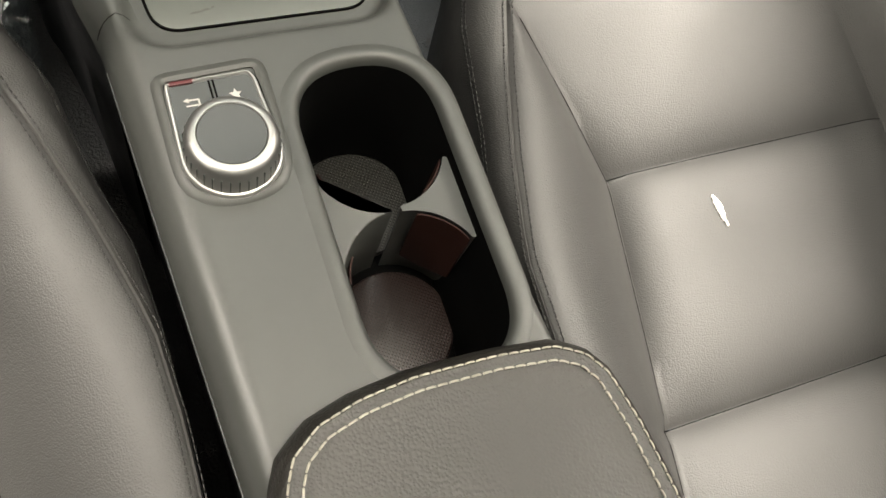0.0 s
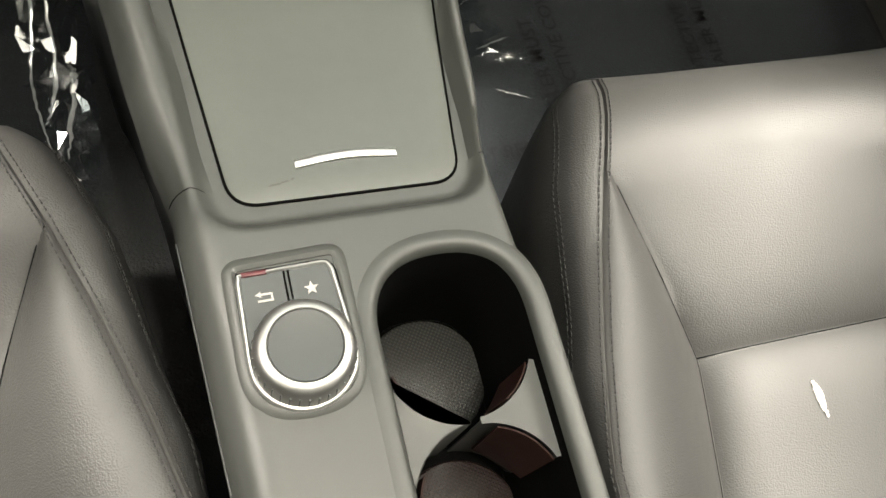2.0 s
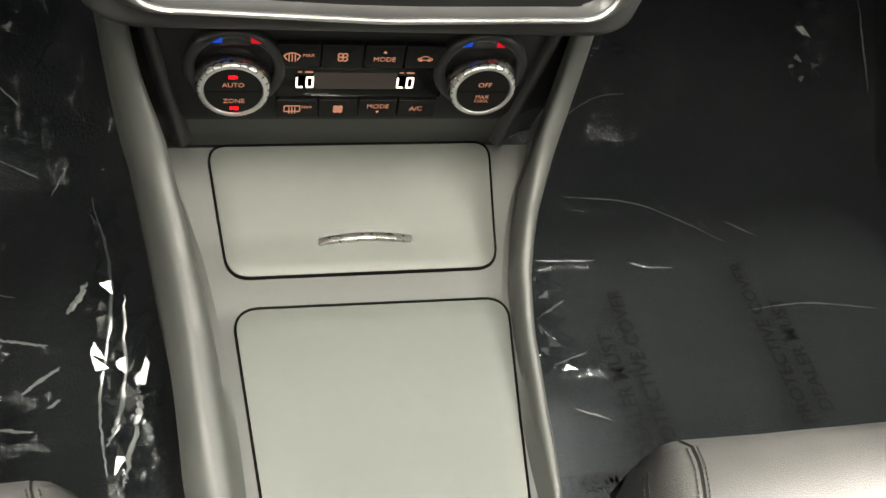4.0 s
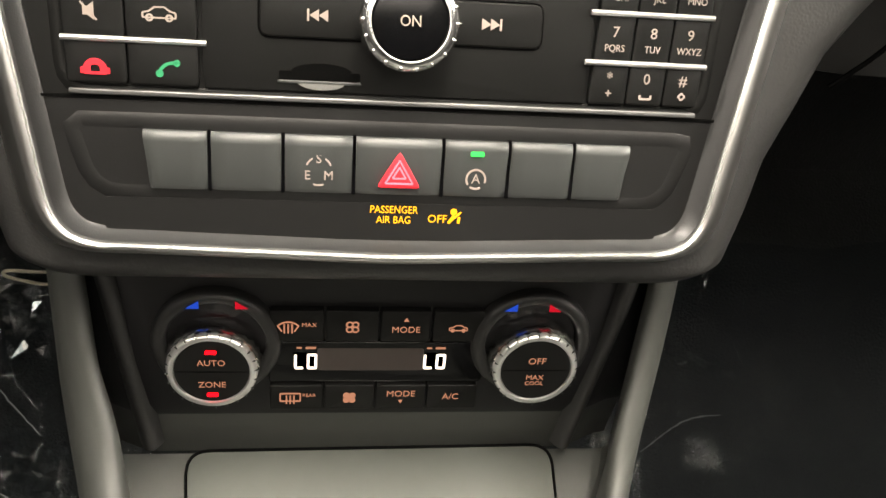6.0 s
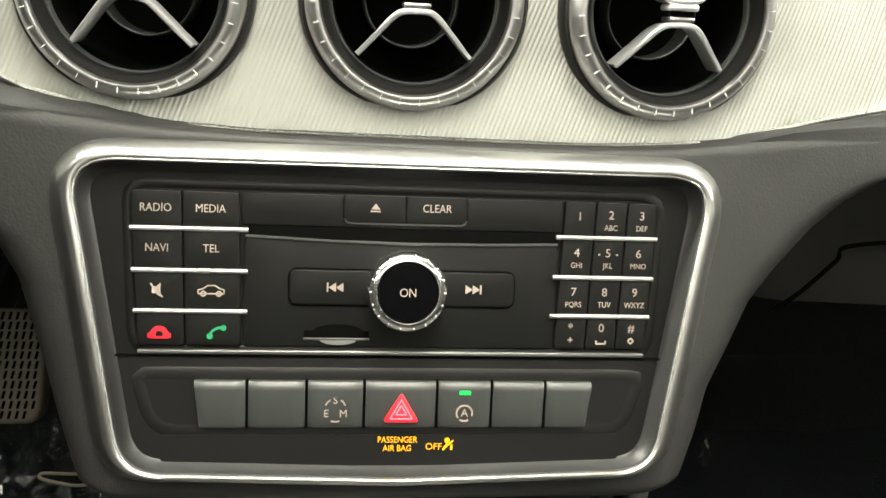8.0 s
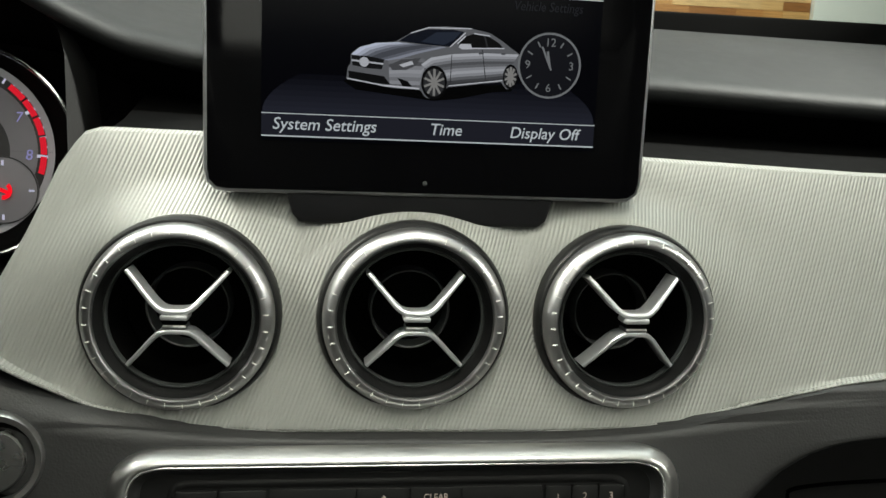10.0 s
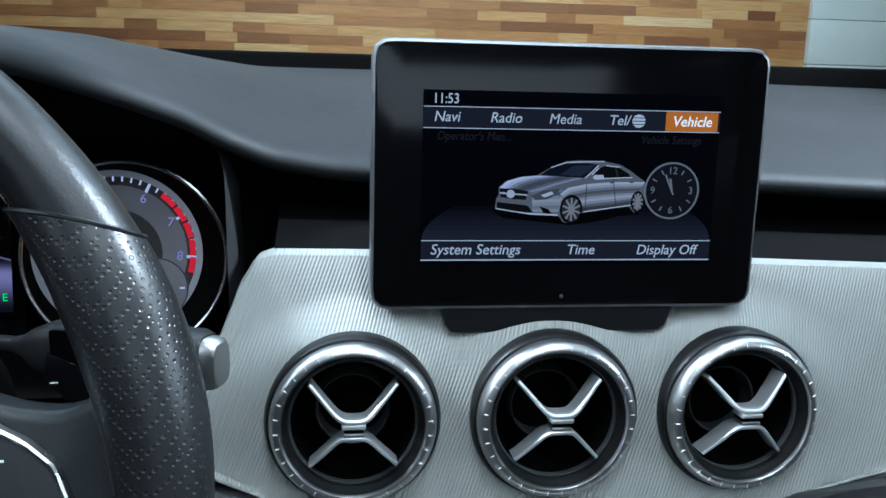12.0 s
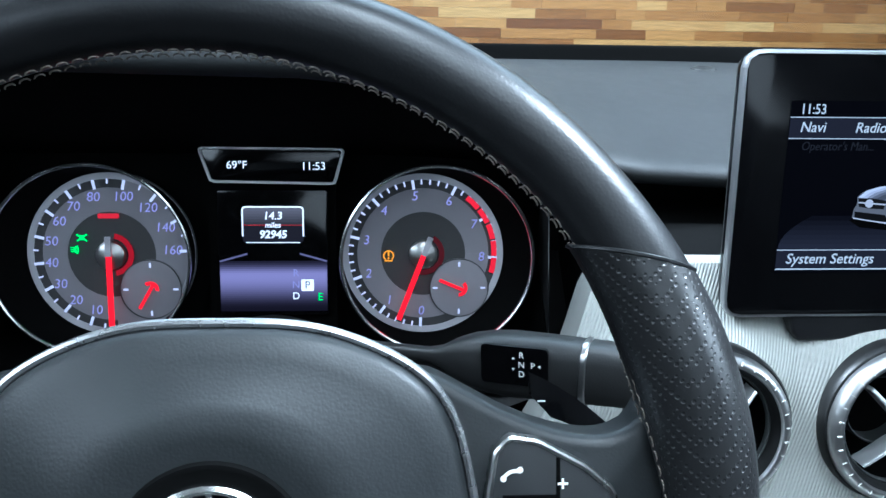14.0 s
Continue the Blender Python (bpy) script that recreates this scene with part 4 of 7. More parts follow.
def fan(cx, cy, parent, solid):
    pts = []
    for i in range(4):
        a = math.pi / 4 + i * math.pi / 2
        x, y = cx + 0.0016 * math.cos(a), cy + 0.0016 * math.sin(a)
        pts.append(circle(x, y, 0.00145, 12) if solid else arc_band(x, y, 0.0009, 0.0015, 0, 350, 12))
    flat("symbol", pts, 0.0026, ORANGEINK, parent)


def small_car(cx, cy, parent, material, z, k=1.0):
    body = [(-5, -1.2), (-5, 0.3), (-3.2, 0.7), (-1.4, 2.0), (1.6, 2.1), (3.2, 0.9), (5, 0.4), (5, -1.2)]
    line = [stroke(cx + a[0] * k * 0.001, cy + a[1] * k * 0.001, cx + b[0] * k * 0.001, cy + b[1] * k * 0.001, 0.0005 * k) for a, b in zip(body, body[1:] + body[:1])]
    line += [arc_band(cx - 0.003 * k, cy - 0.0012 * k, 0.0006 * k, 0.0012 * k, 0, 350, 12), arc_band(cx + 0.003 * k, cy - 0.0012 * k, 0.0006 * k, 0.0012 * k, 0, 350, 12)]
    flat("symbol", line, z, material, parent)


defrost(-0.0372, 0.0172, up_keys[0], True)
fan(-0.0125, 0.0172, up_keys[1], False)
small_car(0.0291, 0.0168, up_keys[3], ORANGEINK, 0.0026, 0.72)
defrost(-0.0365, -0.0175, low_keys[0], False)
fan(-0.0128, -0.0175, low_keys[1], True)


def temp_dial(cx, cy):
    part("dial_pod", lathe([(0.0250, -0.003), (0.0247, 0.0012), (0.0238, 0.0032), (0.0222, 0.0042), (0.0204, 0.0040), (0.0192, 0.0028), (0.0187, 0.0)], 64, Matrix.Translation((cx * 0.985, cy + 0.0066, 0))), DARKPLASTIC, climate, "rounded dark collar of the dial", local=True)
    rings = []
    for r, z in ((0.0181, 0.0), (0.0180, 0.0052), (0.0175, 0.0086), (0.0170, 0.0096)):
        rings.append([(cx + (r + (0.00022 if j % 4 < 2 else -0.00022)) * math.cos(j * math.pi / 48), cy + (r + (0.00022 if j % 4 < 2 else -0.00022)) * math.sin(j * math.pi / 48), z) for j in range(96)])
    dial = part("dial", loft(rings, closed=True), CHROME, climate, "fluted chrome dial", local=True, angle=30)
    part("dial_rim", lathe([(0.0173, 0.0090), (0.0170, 0.0104), (0.0163, 0.0112), (0.0153, 0.0115), (0.0145, 0.0114), (0.0141, 0.0106)], 64, Matrix.Translation((cx, cy, 0))), BAR, dial, "bright front rim", local=True)
    part("cap", lathe([(0.0142, 0.0104), (0.0139, 0.0110), (0.0, 0.0110)], 48, Matrix.Translation((cx, cy, 0))), FACE, dial, "black dial cap with two legends", local=True)
    bm = bmesh.new()
    for i in range(24):
        box(0.0161, -0.00018, 0.0106, 0.0173, 0.00018, 0.0114, 0, bm, Matrix.Translation((cx, cy, 0)) @ pose(0, 0, 0, 0, 0, i * 15 + 3))
    part("notches", bm, KEYGREY, dial, local=True, kind="stuff")
    part("joint", box(cx - 0.0136, cy - 0.0002, 0.0106, cx + 0.0136, cy + 0.0002, 0.01112), BLACKHOLE, dial, local=True)
    return dial


DLX, DLY, DRX, DRY = -0.0656, 0.0020, 0.0606, 0.0026
dl = temp_dial(DLX, DLY)
dr = temp_dial(DRX, DRY)
lettering("AUTO", 0.0038, DLX, DLY + 0.0042, 0.0113, ORANGEINK, dl)
lettering("ZONE", 0.0038, DLX, DLY - 0.0060, 0.0113, ORANGEINK, dl)
for y in (DLY + 0.0092, DLY - 0.0108):
    part("led", slab(rrect(DLX - 0.0021, y - 0.0008, DLX + 0.0021, y + 0.0008, 0.0004, 2), 0.0108, 0.0114, 0), REDLAMP, dl, "small red light", local=True)
lettering("OFF", 0.0042, DRX, DRY + 0.0046, 0.0113, ORANGEINK, dr)
lettering("MAX", 0.0034, DRX, DRY - 0.0034, 0.0113, ORANGEINK, dr)
lettering("COOL", 0.0027, DRX, DRY - 0.0062, 0.0113, ORANGEINK, dr)
for x, y, m_, s in ((-0.0722, 0.0276, MARKBLUE, 1), (-0.0545, 0.0276, MARKRED, -1), (0.0492, 0.0276, MARKBLUE, 1), (0.0664, 0.0276, MARKRED, -1)):
    flat("marker", [[(x - 0.0027 * s, y - 0.0013), (x + 0.0022 * s, y - 0.0013), (x + 0.0022 * s, y + 0.0021)][::s]], 0.0043, m_, climate)

# ---- head unit ----
unit = thing("head_unit", pose(0, 0.588, 0.721, 76.35, 0, 0), "black car radio with silver frame, number keys and round knob", "car radio")
B_OUT = resample(rpoly([(-0.1275, 0.0222), (-0.1065, -0.1045), (-0.003, -0.1075), (0.0995, -0.1045), (0.1205, 0.0222)], [0.021, 0.024, 0.2, 0.024, 0.021], 10), 200)
out_n = []
for p, q in zip(B_OUT[-2:] + B_OUT[:-2], B_OUT[2:] + B_OUT[:2]):
    t_ = Vector((q[0] - p[0], q[1] - p[1])).normalized()
    out_n.append(Vector((t_.y, -t_.x)))
for _ in range(8):
    out_n = [(u + v * 2 + w).normalized() for u, v, w in zip(out_n[-1:] + out_n[:-1], out_n, out_n[1:] + out_n[:1])]
mid_p = Vector((-0.003, -0.04))
if sum((Vector(p) - mid_p).dot(n_) for p, n_ in zip(B_OUT, out_n)) < 0:
    out_n = [-n_ for n_ in out_n]
RING_OUT, RING_IN, SLOPE_IN = [], [], []
for p, n_ in zip(B_OUT, out_n):
    grow = n_.x ** 2 * (0.0056 if n_.x < 0 else 0.0045) + n_.y ** 2 * (0.0018 if n_.y > 0 else -0.0030)
    deep = n_.x ** 2 * 0.0044 + n_.y ** 2 * (0.0056 if n_.y > 0 else 0.0070)
    RING_OUT.append((p[0] + n_.x * grow, p[1] + n_.y * grow))
    RING_IN.append((p[0] - n_.x * deep, p[1] - n_.y * deep))
    SLOPE_IN.append((p[0] - n_.x * (deep + 0.0042), p[1] - n_.y * (deep + 0.0042)))
part("frame_ring", band(RING_OUT, RING_IN, [(0, -0.006), (0, 0.0003), (0.12, 0.0022), (0.35, 0.0044), (0.56, 0.0063), (0.70, 0.0071), (0.80, 0.0073), (0.93, 0.0073), (0.97, 0.0070), (1, 0.0056), (1, -0.004)]), SILVER, unit, "brushed silver surround", local=True, angle=60)
part("frame_chamfer", band(RING_IN, SLOPE_IN, [(0, -0.003), (0, 0.0058), (0.25, 0.0054), (0.8, 0.0004), (1, -0.0002), (1, -0.003)]), DARKPLASTIC, unit, "dark inner slope of the frame", local=True)
part("frame_lip", tube([(x, y, 0.0064) for x, y in RING_IN], 0.0006, 8, True), BRIGHT, unit, "bright inner lip", local=True)
part("backplate", slab(RING_IN, -0.004, -0.0008, 0), FACE, unit, "matt black face", local=True)
FACE_OUT = resample(rpoly([(-0.1015, 0.0066), (-0.0990, -0.0512), (0.0930, -0.0512), (0.0960, 0.0066)], 0.0045, 5), 120)
FACE_EDGE = resample(rpoly([(-0.1053, 0.0104), (-0.1027, -0.0549), (0.0966, -0.0549), (0.0998, 0.0104)], 0.0085, 8), 120)
part("recess_edge", band(FACE_EDGE, FACE_OUT, [(0, -0.0012), (0.12, -0.0007), (0.5, -0.0003), (0.85, -0.0004), (1, -0.0008), (1, -0.0012)]), FACE, unit, local=True)


def ukey(pts, h=0.0016, r=0.0007, material=None, bev=0.0005):
    return part("key", slab(resample(rpoly(pts, r, 3), 40), -0.0012, h, bev), material or FACE, unit, local=True)


def quad(xa0, xb0, y0, xa1, xb1, y1, g=0.0002):
    """xa, xb: left and right at the top y0 and at the bottom y1."""
    return [(xa0 + g, y0 - g), (xa1 + g, y1 + g), (xb1 - g, y1 + g), (xb0 - g, y0 - g)]


ROWS_V = [0.0060, -0.0078, -0.0231, -0.0380, -0.0508]


def lx(k, v):
    t = (0.006 - v) / 0.0568
    return [-0.1012 + 0.0026 * t, -0.0830 + 0.0016 * t, -0.0624 + 0.0012 * t][k]


def rx(k, v):
    t = (0.006 - v) / 0.0568
    return [0.0589 - 0.0024 * t, 0.0712 - 0.0026 * t, 0.0836 - 0.0030 * t, 0.0955 - 0.0032 * t][k]


left_words = [("RADIO", "MEDIA"), ("NAVI", "TEL"), (None, None), (None, None)]
left_keys = {}
for r in range(4):
    for c in range(2):
        a, b = ROWS_V[r], ROWS_V[r + 1]
        k = ukey(quad(lx(c, a), lx(c + 1, a), a, lx(c, b), lx(c + 1, b), b))
        left_keys[r, c] = k
        if left_words[r][c]:
            lettering(left_words[r][c], 0.0042, (lx(c, a) + lx(c + 1, a)) / 2, (a + b) / 2 + 0.0004, 0.0018, INK, k, wide=0.88)
NUM = [("1", ""), ("2", "ABC"), ("3", "DEF"), ("4", "GHI"), ("5", "JKL"), ("6", "MNO"), ("7", "PQRS"), ("8", "TUV"), ("9", "WXYZ"), ("*", "+"), ("0", ""), ("#", "")]
for i, (big, small) in enumerate(NUM):
    r, c = divmod(i, 3)
    a, b = ROWS_V[r], ROWS_V[r + 1]
    k = ukey(quad(rx(c, a), rx(c + 1, a), a, rx(c, b), rx(c + 1, b), b))
    mx, my = (rx(c, (a + b) / 2) + rx(c + 1, (a + b) / 2)) / 2, (a + b) / 2
    lettering(big, 0.0046, mx, my + (0.0018 if big != "1" else 0.0012), 0.0018, INK, k)
    if small:
        lettering(small, 0.0030 if small != "+" else 0.0044, mx, my - 0.0030, 0.0018, INK, k, wide=0.9)
    if big == "5":
        flat("dots", [circle(mx - 0.0035, my + 0.0014, 0.0004, 8), circle(mx + 0.0035, my + 0.0014, 0.0004, 8)], 0.0018, INK, k)
    if big == "0":
        flat("symbol", [stroke(mx - 0.0018, my - 0.0042, mx + 0.0018, my - 0.0042, 0.0006), stroke(mx - 0.0018, my - 0.0042, mx - 0.0018, my - 0.0030, 0.0006), stroke(mx + 0.0018, my - 0.0042, mx + 0.0018, my - 0.0030, 0.0006)], 0.0018, INK, k)
    if big == "#":
        flat("symbol", [stroke(mx - 0.0011, my - 0.003, mx, my - 0.0019, 0.0005), stroke(mx, my - 0.0019, mx + 0.0011, my - 0.003, 0.0005), stroke(mx + 0.0011, my - 0.003, mx, my - 0.0041, 0.0005), stroke(mx, my - 0.0041, mx - 0.0011, my - 0.003, 0.0005)], 0.0018, INK, k)
for v in ROWS_V[1:4]:
    part("key_bar", tube([(lx(0, v) - 0.0004, v, 0.0020), (-0.0592, v, 0.0018)], 0.0009, 10), BAR, unit, "thin bright key bar", local=True)
    part("key_bar", tube([(rx(0, v) - 0.0026, v, 0.0020), (rx(3, v) + 0.0006, v, 0.0018)], 0.0009, 10), BAR, unit, "thin bright key bar", local=True)
# symbols of the lower left keys
k = left_keys[2, 0]
flat("symbol", [[(-0.0932, -0.0316), (-0.0932, -0.0292), (-0.0919, -0.0292), (-0.0902, -0.0279), (-0.0902, -0.0329), (-0.0919, -0.0316)][::-1], stroke(-0.0938, -0.0280, -0.0894, -0.0330, 0.0005)], 0.0018, INK, k)
small_car(-0.0722, -0.0304, left_keys[2, 1], INK, 0.0018, 0.92)
flat("symbol", [arc_band(-0.0905, -0.0470, 0.0016, 0.0034, 15, 165, 12), [(-0.0946, -0.0462), (-0.0946, -0.0480), (-0.0918, -0.0480), (-0.0918, -0.0462)][::1], [(-0.0892, -0.0462), (-0.0892, -0.0480), (-0.0864, -0.0480), (-0.0864, -0.0462)][::1], stroke(-0.0935, -0.0478, -0.0875, -0.0478, 0.0008)], 0.0018, REDINK, left_keys[3, 0])
flat("symbol", [arc_band(-0.0685, -0.0485, 0.0040, 0.0049, 75, 165, 12), circle(-0.0725, -0.0472, 0.0011, 12), circle(-0.0676, -0.0441, 0.0010, 12)], 0.0018, GREENINK, left_keys[3, 1])
# middle part: eject and clear keys, disc slot, skip keys, knob, card slot
ukey([(-0.0621, 0.0060), (-0.0621, -0.0060), (0.0584, -0.0062), (0.0584, 0.0060)], 0.0008)
tongue = resample(rpoly([(-0.0250, 0.0058), (-0.0250, -0.0044), (0.0218, -0.0044), (0.0218, 0.0058)], [0.0004, 0.0034, 0.0034, 0.0004], 6), 80)
part("key_gap", slab(tongue, 0.0002, 0.0010, 0), BLACKHOLE, unit, local=True)
part("key_lip", tube([(-0.0244, -0.0026, 0.0010), (-0.0236, -0.0040, 0.0010), (-0.0220, -0.0045, 0.0010), (0.0190, -0.0045, 0.0010), (0.0205, -0.0040, 0.0010), (0.0213, -0.0026, 0.0010)], 0.0004, 6), KEYGREY, unit, local=True)
e_key = ukey([(-0.0247, 0.0060), (-0.0247, -0.0041), (-0.0017, -0.0041), (-0.0017, 0.0060)], 0.0016, [0.0004, 0.0030, 0.0004, 0.0004], None, 0.0003)
c_key = ukey([(-0.0014, 0.0060), (-0.0014, -0.0041), (0.0215, -0.0041), (0.0215, 0.0060)], 0.0016, [0.0004, 0.0004, 0.0030, 0.0004], None, 0.0003)
flat("symbol", [[(-0.0146, 0.0009), (-0.0112, 0.0009), (-0.0129, 0.0031)], stroke(-0.0147, 0.0002, -0.0111, 0.0002, 0.0005)], 0.0020, INK, e_key)
lettering("CLEAR", 0.0043, 0.0100, 0.0016, 0.0020, INK, c_key, wide=0.86)
part("disc_slot", slab(resample(rpoly([(-0.0602, -0.0061), (-0.0602, -0.0096), (-0.03, -0.0109), (0.0, -0.0114), (0.03, -0.0111), (0.0570, -0.0103), (0.0570, -0.0064)], 0.0004, 3), 70), -0.001, 0.0007, 0), BLACKHOLE, unit, "black disc slot", local=True)
part("slot_lip", tube([(-0.0602, -0.0100, 0.0008), (-0.03, -0.0113, 0.0009), (0.0, -0.0118, 0.0010), (0.03, -0.0115, 0.0009), (0.0566, -0.0108, 0.0008)], 0.0006, 6), KEYGREY, unit, local=True)
low_face = [(-0.0606, -0.0102), (-0.0606, -0.0508), (0.0558, -0.0508), (0.0575, -0.0110), (0.03, -0.0117), (0.0, -0.0120), (-0.03, -0.0115)]
part("fascia_plate", slab(resample(rpoly(low_face, 0.0006, 3), 60), -0.0012, 0.0006, 0.0003), FACE, unit, local=True)
for name, pts, dirn in (("skip_key", [(-0.0440, -0.0220), (-0.0440, -0.0350), (-0.0120, -0.0350), (-0.0120, -0.0220)], -1), ("skip_key", [(0.0100, -0.0350), (0.0402, -0.0350), (0.0402, -0.0220), (0.0100, -0.0220)], 1)):
    o = resample(rpoly(pts, 0.0028, 5), 60)
    sk = part(name, slab(o, 0.0, 0.0018, 0.0005), FACE, unit, local=True)
    part("outline", band(inset(o, -0.0007), inset(o, 0.0001), [(0, 0.0004), (0.3, 0.0012), (1, 0.0012), (1, 0.0004)]), BLACKHOLE, sk, local=True)
    cx, cy = (-0.0272, -0.0284) if dirn < 0 else (0.0246, -0.0284)
    s = dirn
    flat("symbol", [[(cx + s * (q + 0.0028), cy), (cx + s * q, cy + 0.0017 * s), (cx + s * q, cy - 0.0017 * s)] for q in (-0.0030, -0.0003)] + [stroke(cx + s * 0.0028, cy - 0.0017, cx + s * 0.0028, cy + 0.0017, 0.0006)], 0.0020, INK, sk)
vol = part("volume_knob", lathe([(0.0150, 0.0), (0.0150, 0.004), (0.0147, 0.0105), (0.0142, 0.0130), (0.0134, 0.0144), (0.0122, 0.0150), (0.0112, 0.0149), (0.0108, 0.0140)], 72, Matrix.Translation((-0.001, -0.0285, 0))), POLISHED, unit, "faceted chrome knob ring", local=True)
bm = bmesh.new()
for i in range(18):
    box(0.0128, -0.0005, 0.009, 0.0141, 0.0005, 0.0147, 0.0003, bm, Matrix.Translation((-0.001, -0.0285, 0)) @ pose(0, 0, 0, 0, 0, i * 20))
part("knurling", bm, CHROME, vol, local=True, kind="stuff")
part("knob_cap", lathe([(0.0110, 0.0138), (0.0106, 0.0145), (0.0, 0.0147)], 48, Matrix.Translation((-0.001, -0.0285, 0))), GLOSSBLACK, vol, "glossy black knob face", local=True)
lettering("ON", 0.0044, -0.001, -0.0285, 0.0150, INK, vol, wide=0.9)
part("card_slot", slab(rrect(-0.0384, -0.0474, -0.0143, -0.0448, 0.0004, 2), 0.0, 0.0009, 0), BLACKHOLE, unit, "card slot", local=True)
part("card_arch", slab([(-0.0258 + 0.0090 * math.cos(a), -0.0449 + 0.0026 * math.sin(a)) for a in [math.pi * i / 14 for i in range(15)]], 0.0003, 0.00085, 0), BLACKHOLE, unit, local=True)
part("card_lip", slab(rrect(-0.0388, -0.0484, -0.0140, -0.0475, 0.0004, 2), 0.0, 0.0012, 0.0003), KEYGREY, unit, local=True)
part("card_notch", slab([(-0.0258 + 0.0070 * math.cos(a), -0.0480 + 0.0022 * math.sin(a)) for a in [math.pi + math.pi * i / 14 for i in range(15)]], 0.0003, 0.0011, 0), mat("notch_grey", (0.12, 0.12, 0.115), 0.5), unit, local=True)
part("divider_strip", slab(rrect(-0.0985, -0.0540, 0.0925, -0.0524, 0.0005, 2), -0.001, 0.0014, 0.0004), mat("dull_strip", (0.20, 0.20, 0.20), 0.40, 0.9), unit, "thin dull silver dividing strip", local=True)
part("divider_gap", slab(rrect(-0.1110, -0.0552, 0.1045, -0.0544, 0.0003, 2), -0.001, 0.0002, 0), BLACKHOLE, unit, local=True)

# ---- switch row ----
row_t = thing("switch_row", pose(0, 0.588, 0.721, 76.35, 0, 0), "row of seven grey switches with red hazard triangle", "switch panel")
REC = resample(rpoly([(-0.1000, -0.0610), (-0.0935, -0.0835), (0.0855, -0.0835), (0.0930, -0.0610)], [0.003, 0.012, 0.012, 0.003], 6), 90)
part("lower_face", slab(resample(rpoly([(-0.1085, -0.0556), (-0.0995, -0.0945), (-0.003, -0.0975), (0.0925, -0.0945), (0.1018, -0.0556)], [0.001, 0.012, 0.1, 0.012, 0.001], 8), 90), -0.0009, -0.0003, 0), SURROUND, row_t, "satin black switch surround", local=True)
part("recess", band(inset(REC, -0.0022), inset(REC, 0.004), [(0, -0.0004), (0.3, 0.0004), (1, -0.0006), (1, -0.002), (0, -0.002)]), SURROUND, row_t, local=True)
SW = [-0.0785, -0.0588, -0.0370, -0.0155, 0.0120, 0.0329, 0.0536, 0.0724]
switches = []
for i, (a, b) in enumerate(zip(SW, SW[1:])):
    lo = 0.0016 if i in (0, 6) else 0.0006
    prof = [(0.0, -0.0638, -0.001), (0.0, -0.0636, 0.0030), (0.0, -0.0648, 0.0042), (0.0, -0.0668, 0.0044), (0.0, -0.0735, 0.0030), (0.0, -0.0800, 0.0026), (0.0, -0.0814, 0.0016), (0.0, -0.0816, -0.001)]
    rows = []
    n = 8
    for j in range(n + 1):
        x = a + 0.0006 + (b - a - 0.0012) * j / n
        d = 0.0010 if j in (0, n) else 0.0
        taper = lo * (1 if (i == 0 and j == 0) or (i == 6 and j == n) else 0)
        rows.append([(x + (taper * (-0.0636 - y) / 0.018 * (1 if i == 0 else -1)), y, max(-0.001, z - d)) for _, y, z in prof])
    sw = part("switch", loft(rows, caps=True), KEYGREY, row_t, local=True)
    switches.append(sw)
    if i:
        part("gap", box(a - 0.0005, -0.0816, -0.001, a + 0.0005, -0.0632, 0.0020), GLOSSBLACK, row_t, local=True)
hz = switches[3]


def tri(cx, cy, s):
    return [(cx - 0.0068 * s, cy - 0.0050 * s), (cx + 0.0068 * s, cy - 0.0050 * s), (cx, cy + 0.0066 * s)]


part("hazard_triangle", slab(resample(rpoly(tri(-0.0016, -0.0738, 1.0), 0.0007, 4), 45), 0.0026, 0.0046, 0.0004), REDINK, hz, "red hazard triangle", local=True)
for s in (0.62, 0.30):
    o = tri(-0.0016, -0.0742, s)
    flat("line", [stroke(*o[j], *o[(j + 1) % 3], 0.0005) for j in range(3)], 0.0048, PINKINK, hz)
eco = switches[4]
part("led", slab(rrect(0.0203, -0.0681, 0.0245, -0.0666, 0.0004, 2), 0.0040, 0.0047, 0), GREENLAMP, eco, "small green light", local=True)
flat("symbol", [arc_band(0.0225, -0.0755, 0.0027, 0.0033, -20, 215, 20), arc_band(0.0225, -0.0755, 0.0027, 0.0033, 235, 300, 8)], 0.0034, INK, eco)
lettering("A", 0.0042, 0.0225, -0.0755, 0.0034, INK, eco)
ec = switches[2]
lettering("S", 0.0040, -0.0262, -0.0706, 0.0038, INK, ec)
lettering("E", 0.0040, -0.0296, -0.0758, 0.0034, INK, ec)
lettering("M", 0.0040, -0.0232, -0.0758, 0.0034, INK, ec)
flat("symbol", [arc_band(-0.0262, -0.0738, 0.0036, 0.0041, 20, 60, 6), arc_band(-0.0262, -0.0738, 0.0036, 0.0041, 120, 160, 6), arc_band(-0.0262, -0.0742, 0.0042, 0.0047, 250, 290, 6)], 0.0038, INK, ec)
part("warning_window", slab(rrect(-0.0900, -0.0965, 0.0840, -0.0845, 0.0020, 4), -0.001, 0.0003, 0), SURROUND, row_t, "satin black warning window", local=True)
lettering("PASSENGER", 0.0034, -0.0025, -0.0866, 0.0005, AMBER, row_t, wide=0.86)
lettering("AIR BAG", 0.0034, -0.0025, -0.0899, 0.0005, AMBER, row_t, wide=0.86)
lettering("OFF", 0.0036, 0.0114, -0.0893, 0.0005, AMBER, row_t)
flat("symbol", [circle(0.0166, -0.0868, 0.0011, 10), stroke(0.0150, -0.0905, 0.0168, -0.0880, 0.0009), stroke(0.0152, -0.0902, 0.0190, -0.0868, 0.0006), stroke(0.0182, -0.0905, 0.0184, -0.0884, 0.0008)], 0.0005, AMBER, row_t)

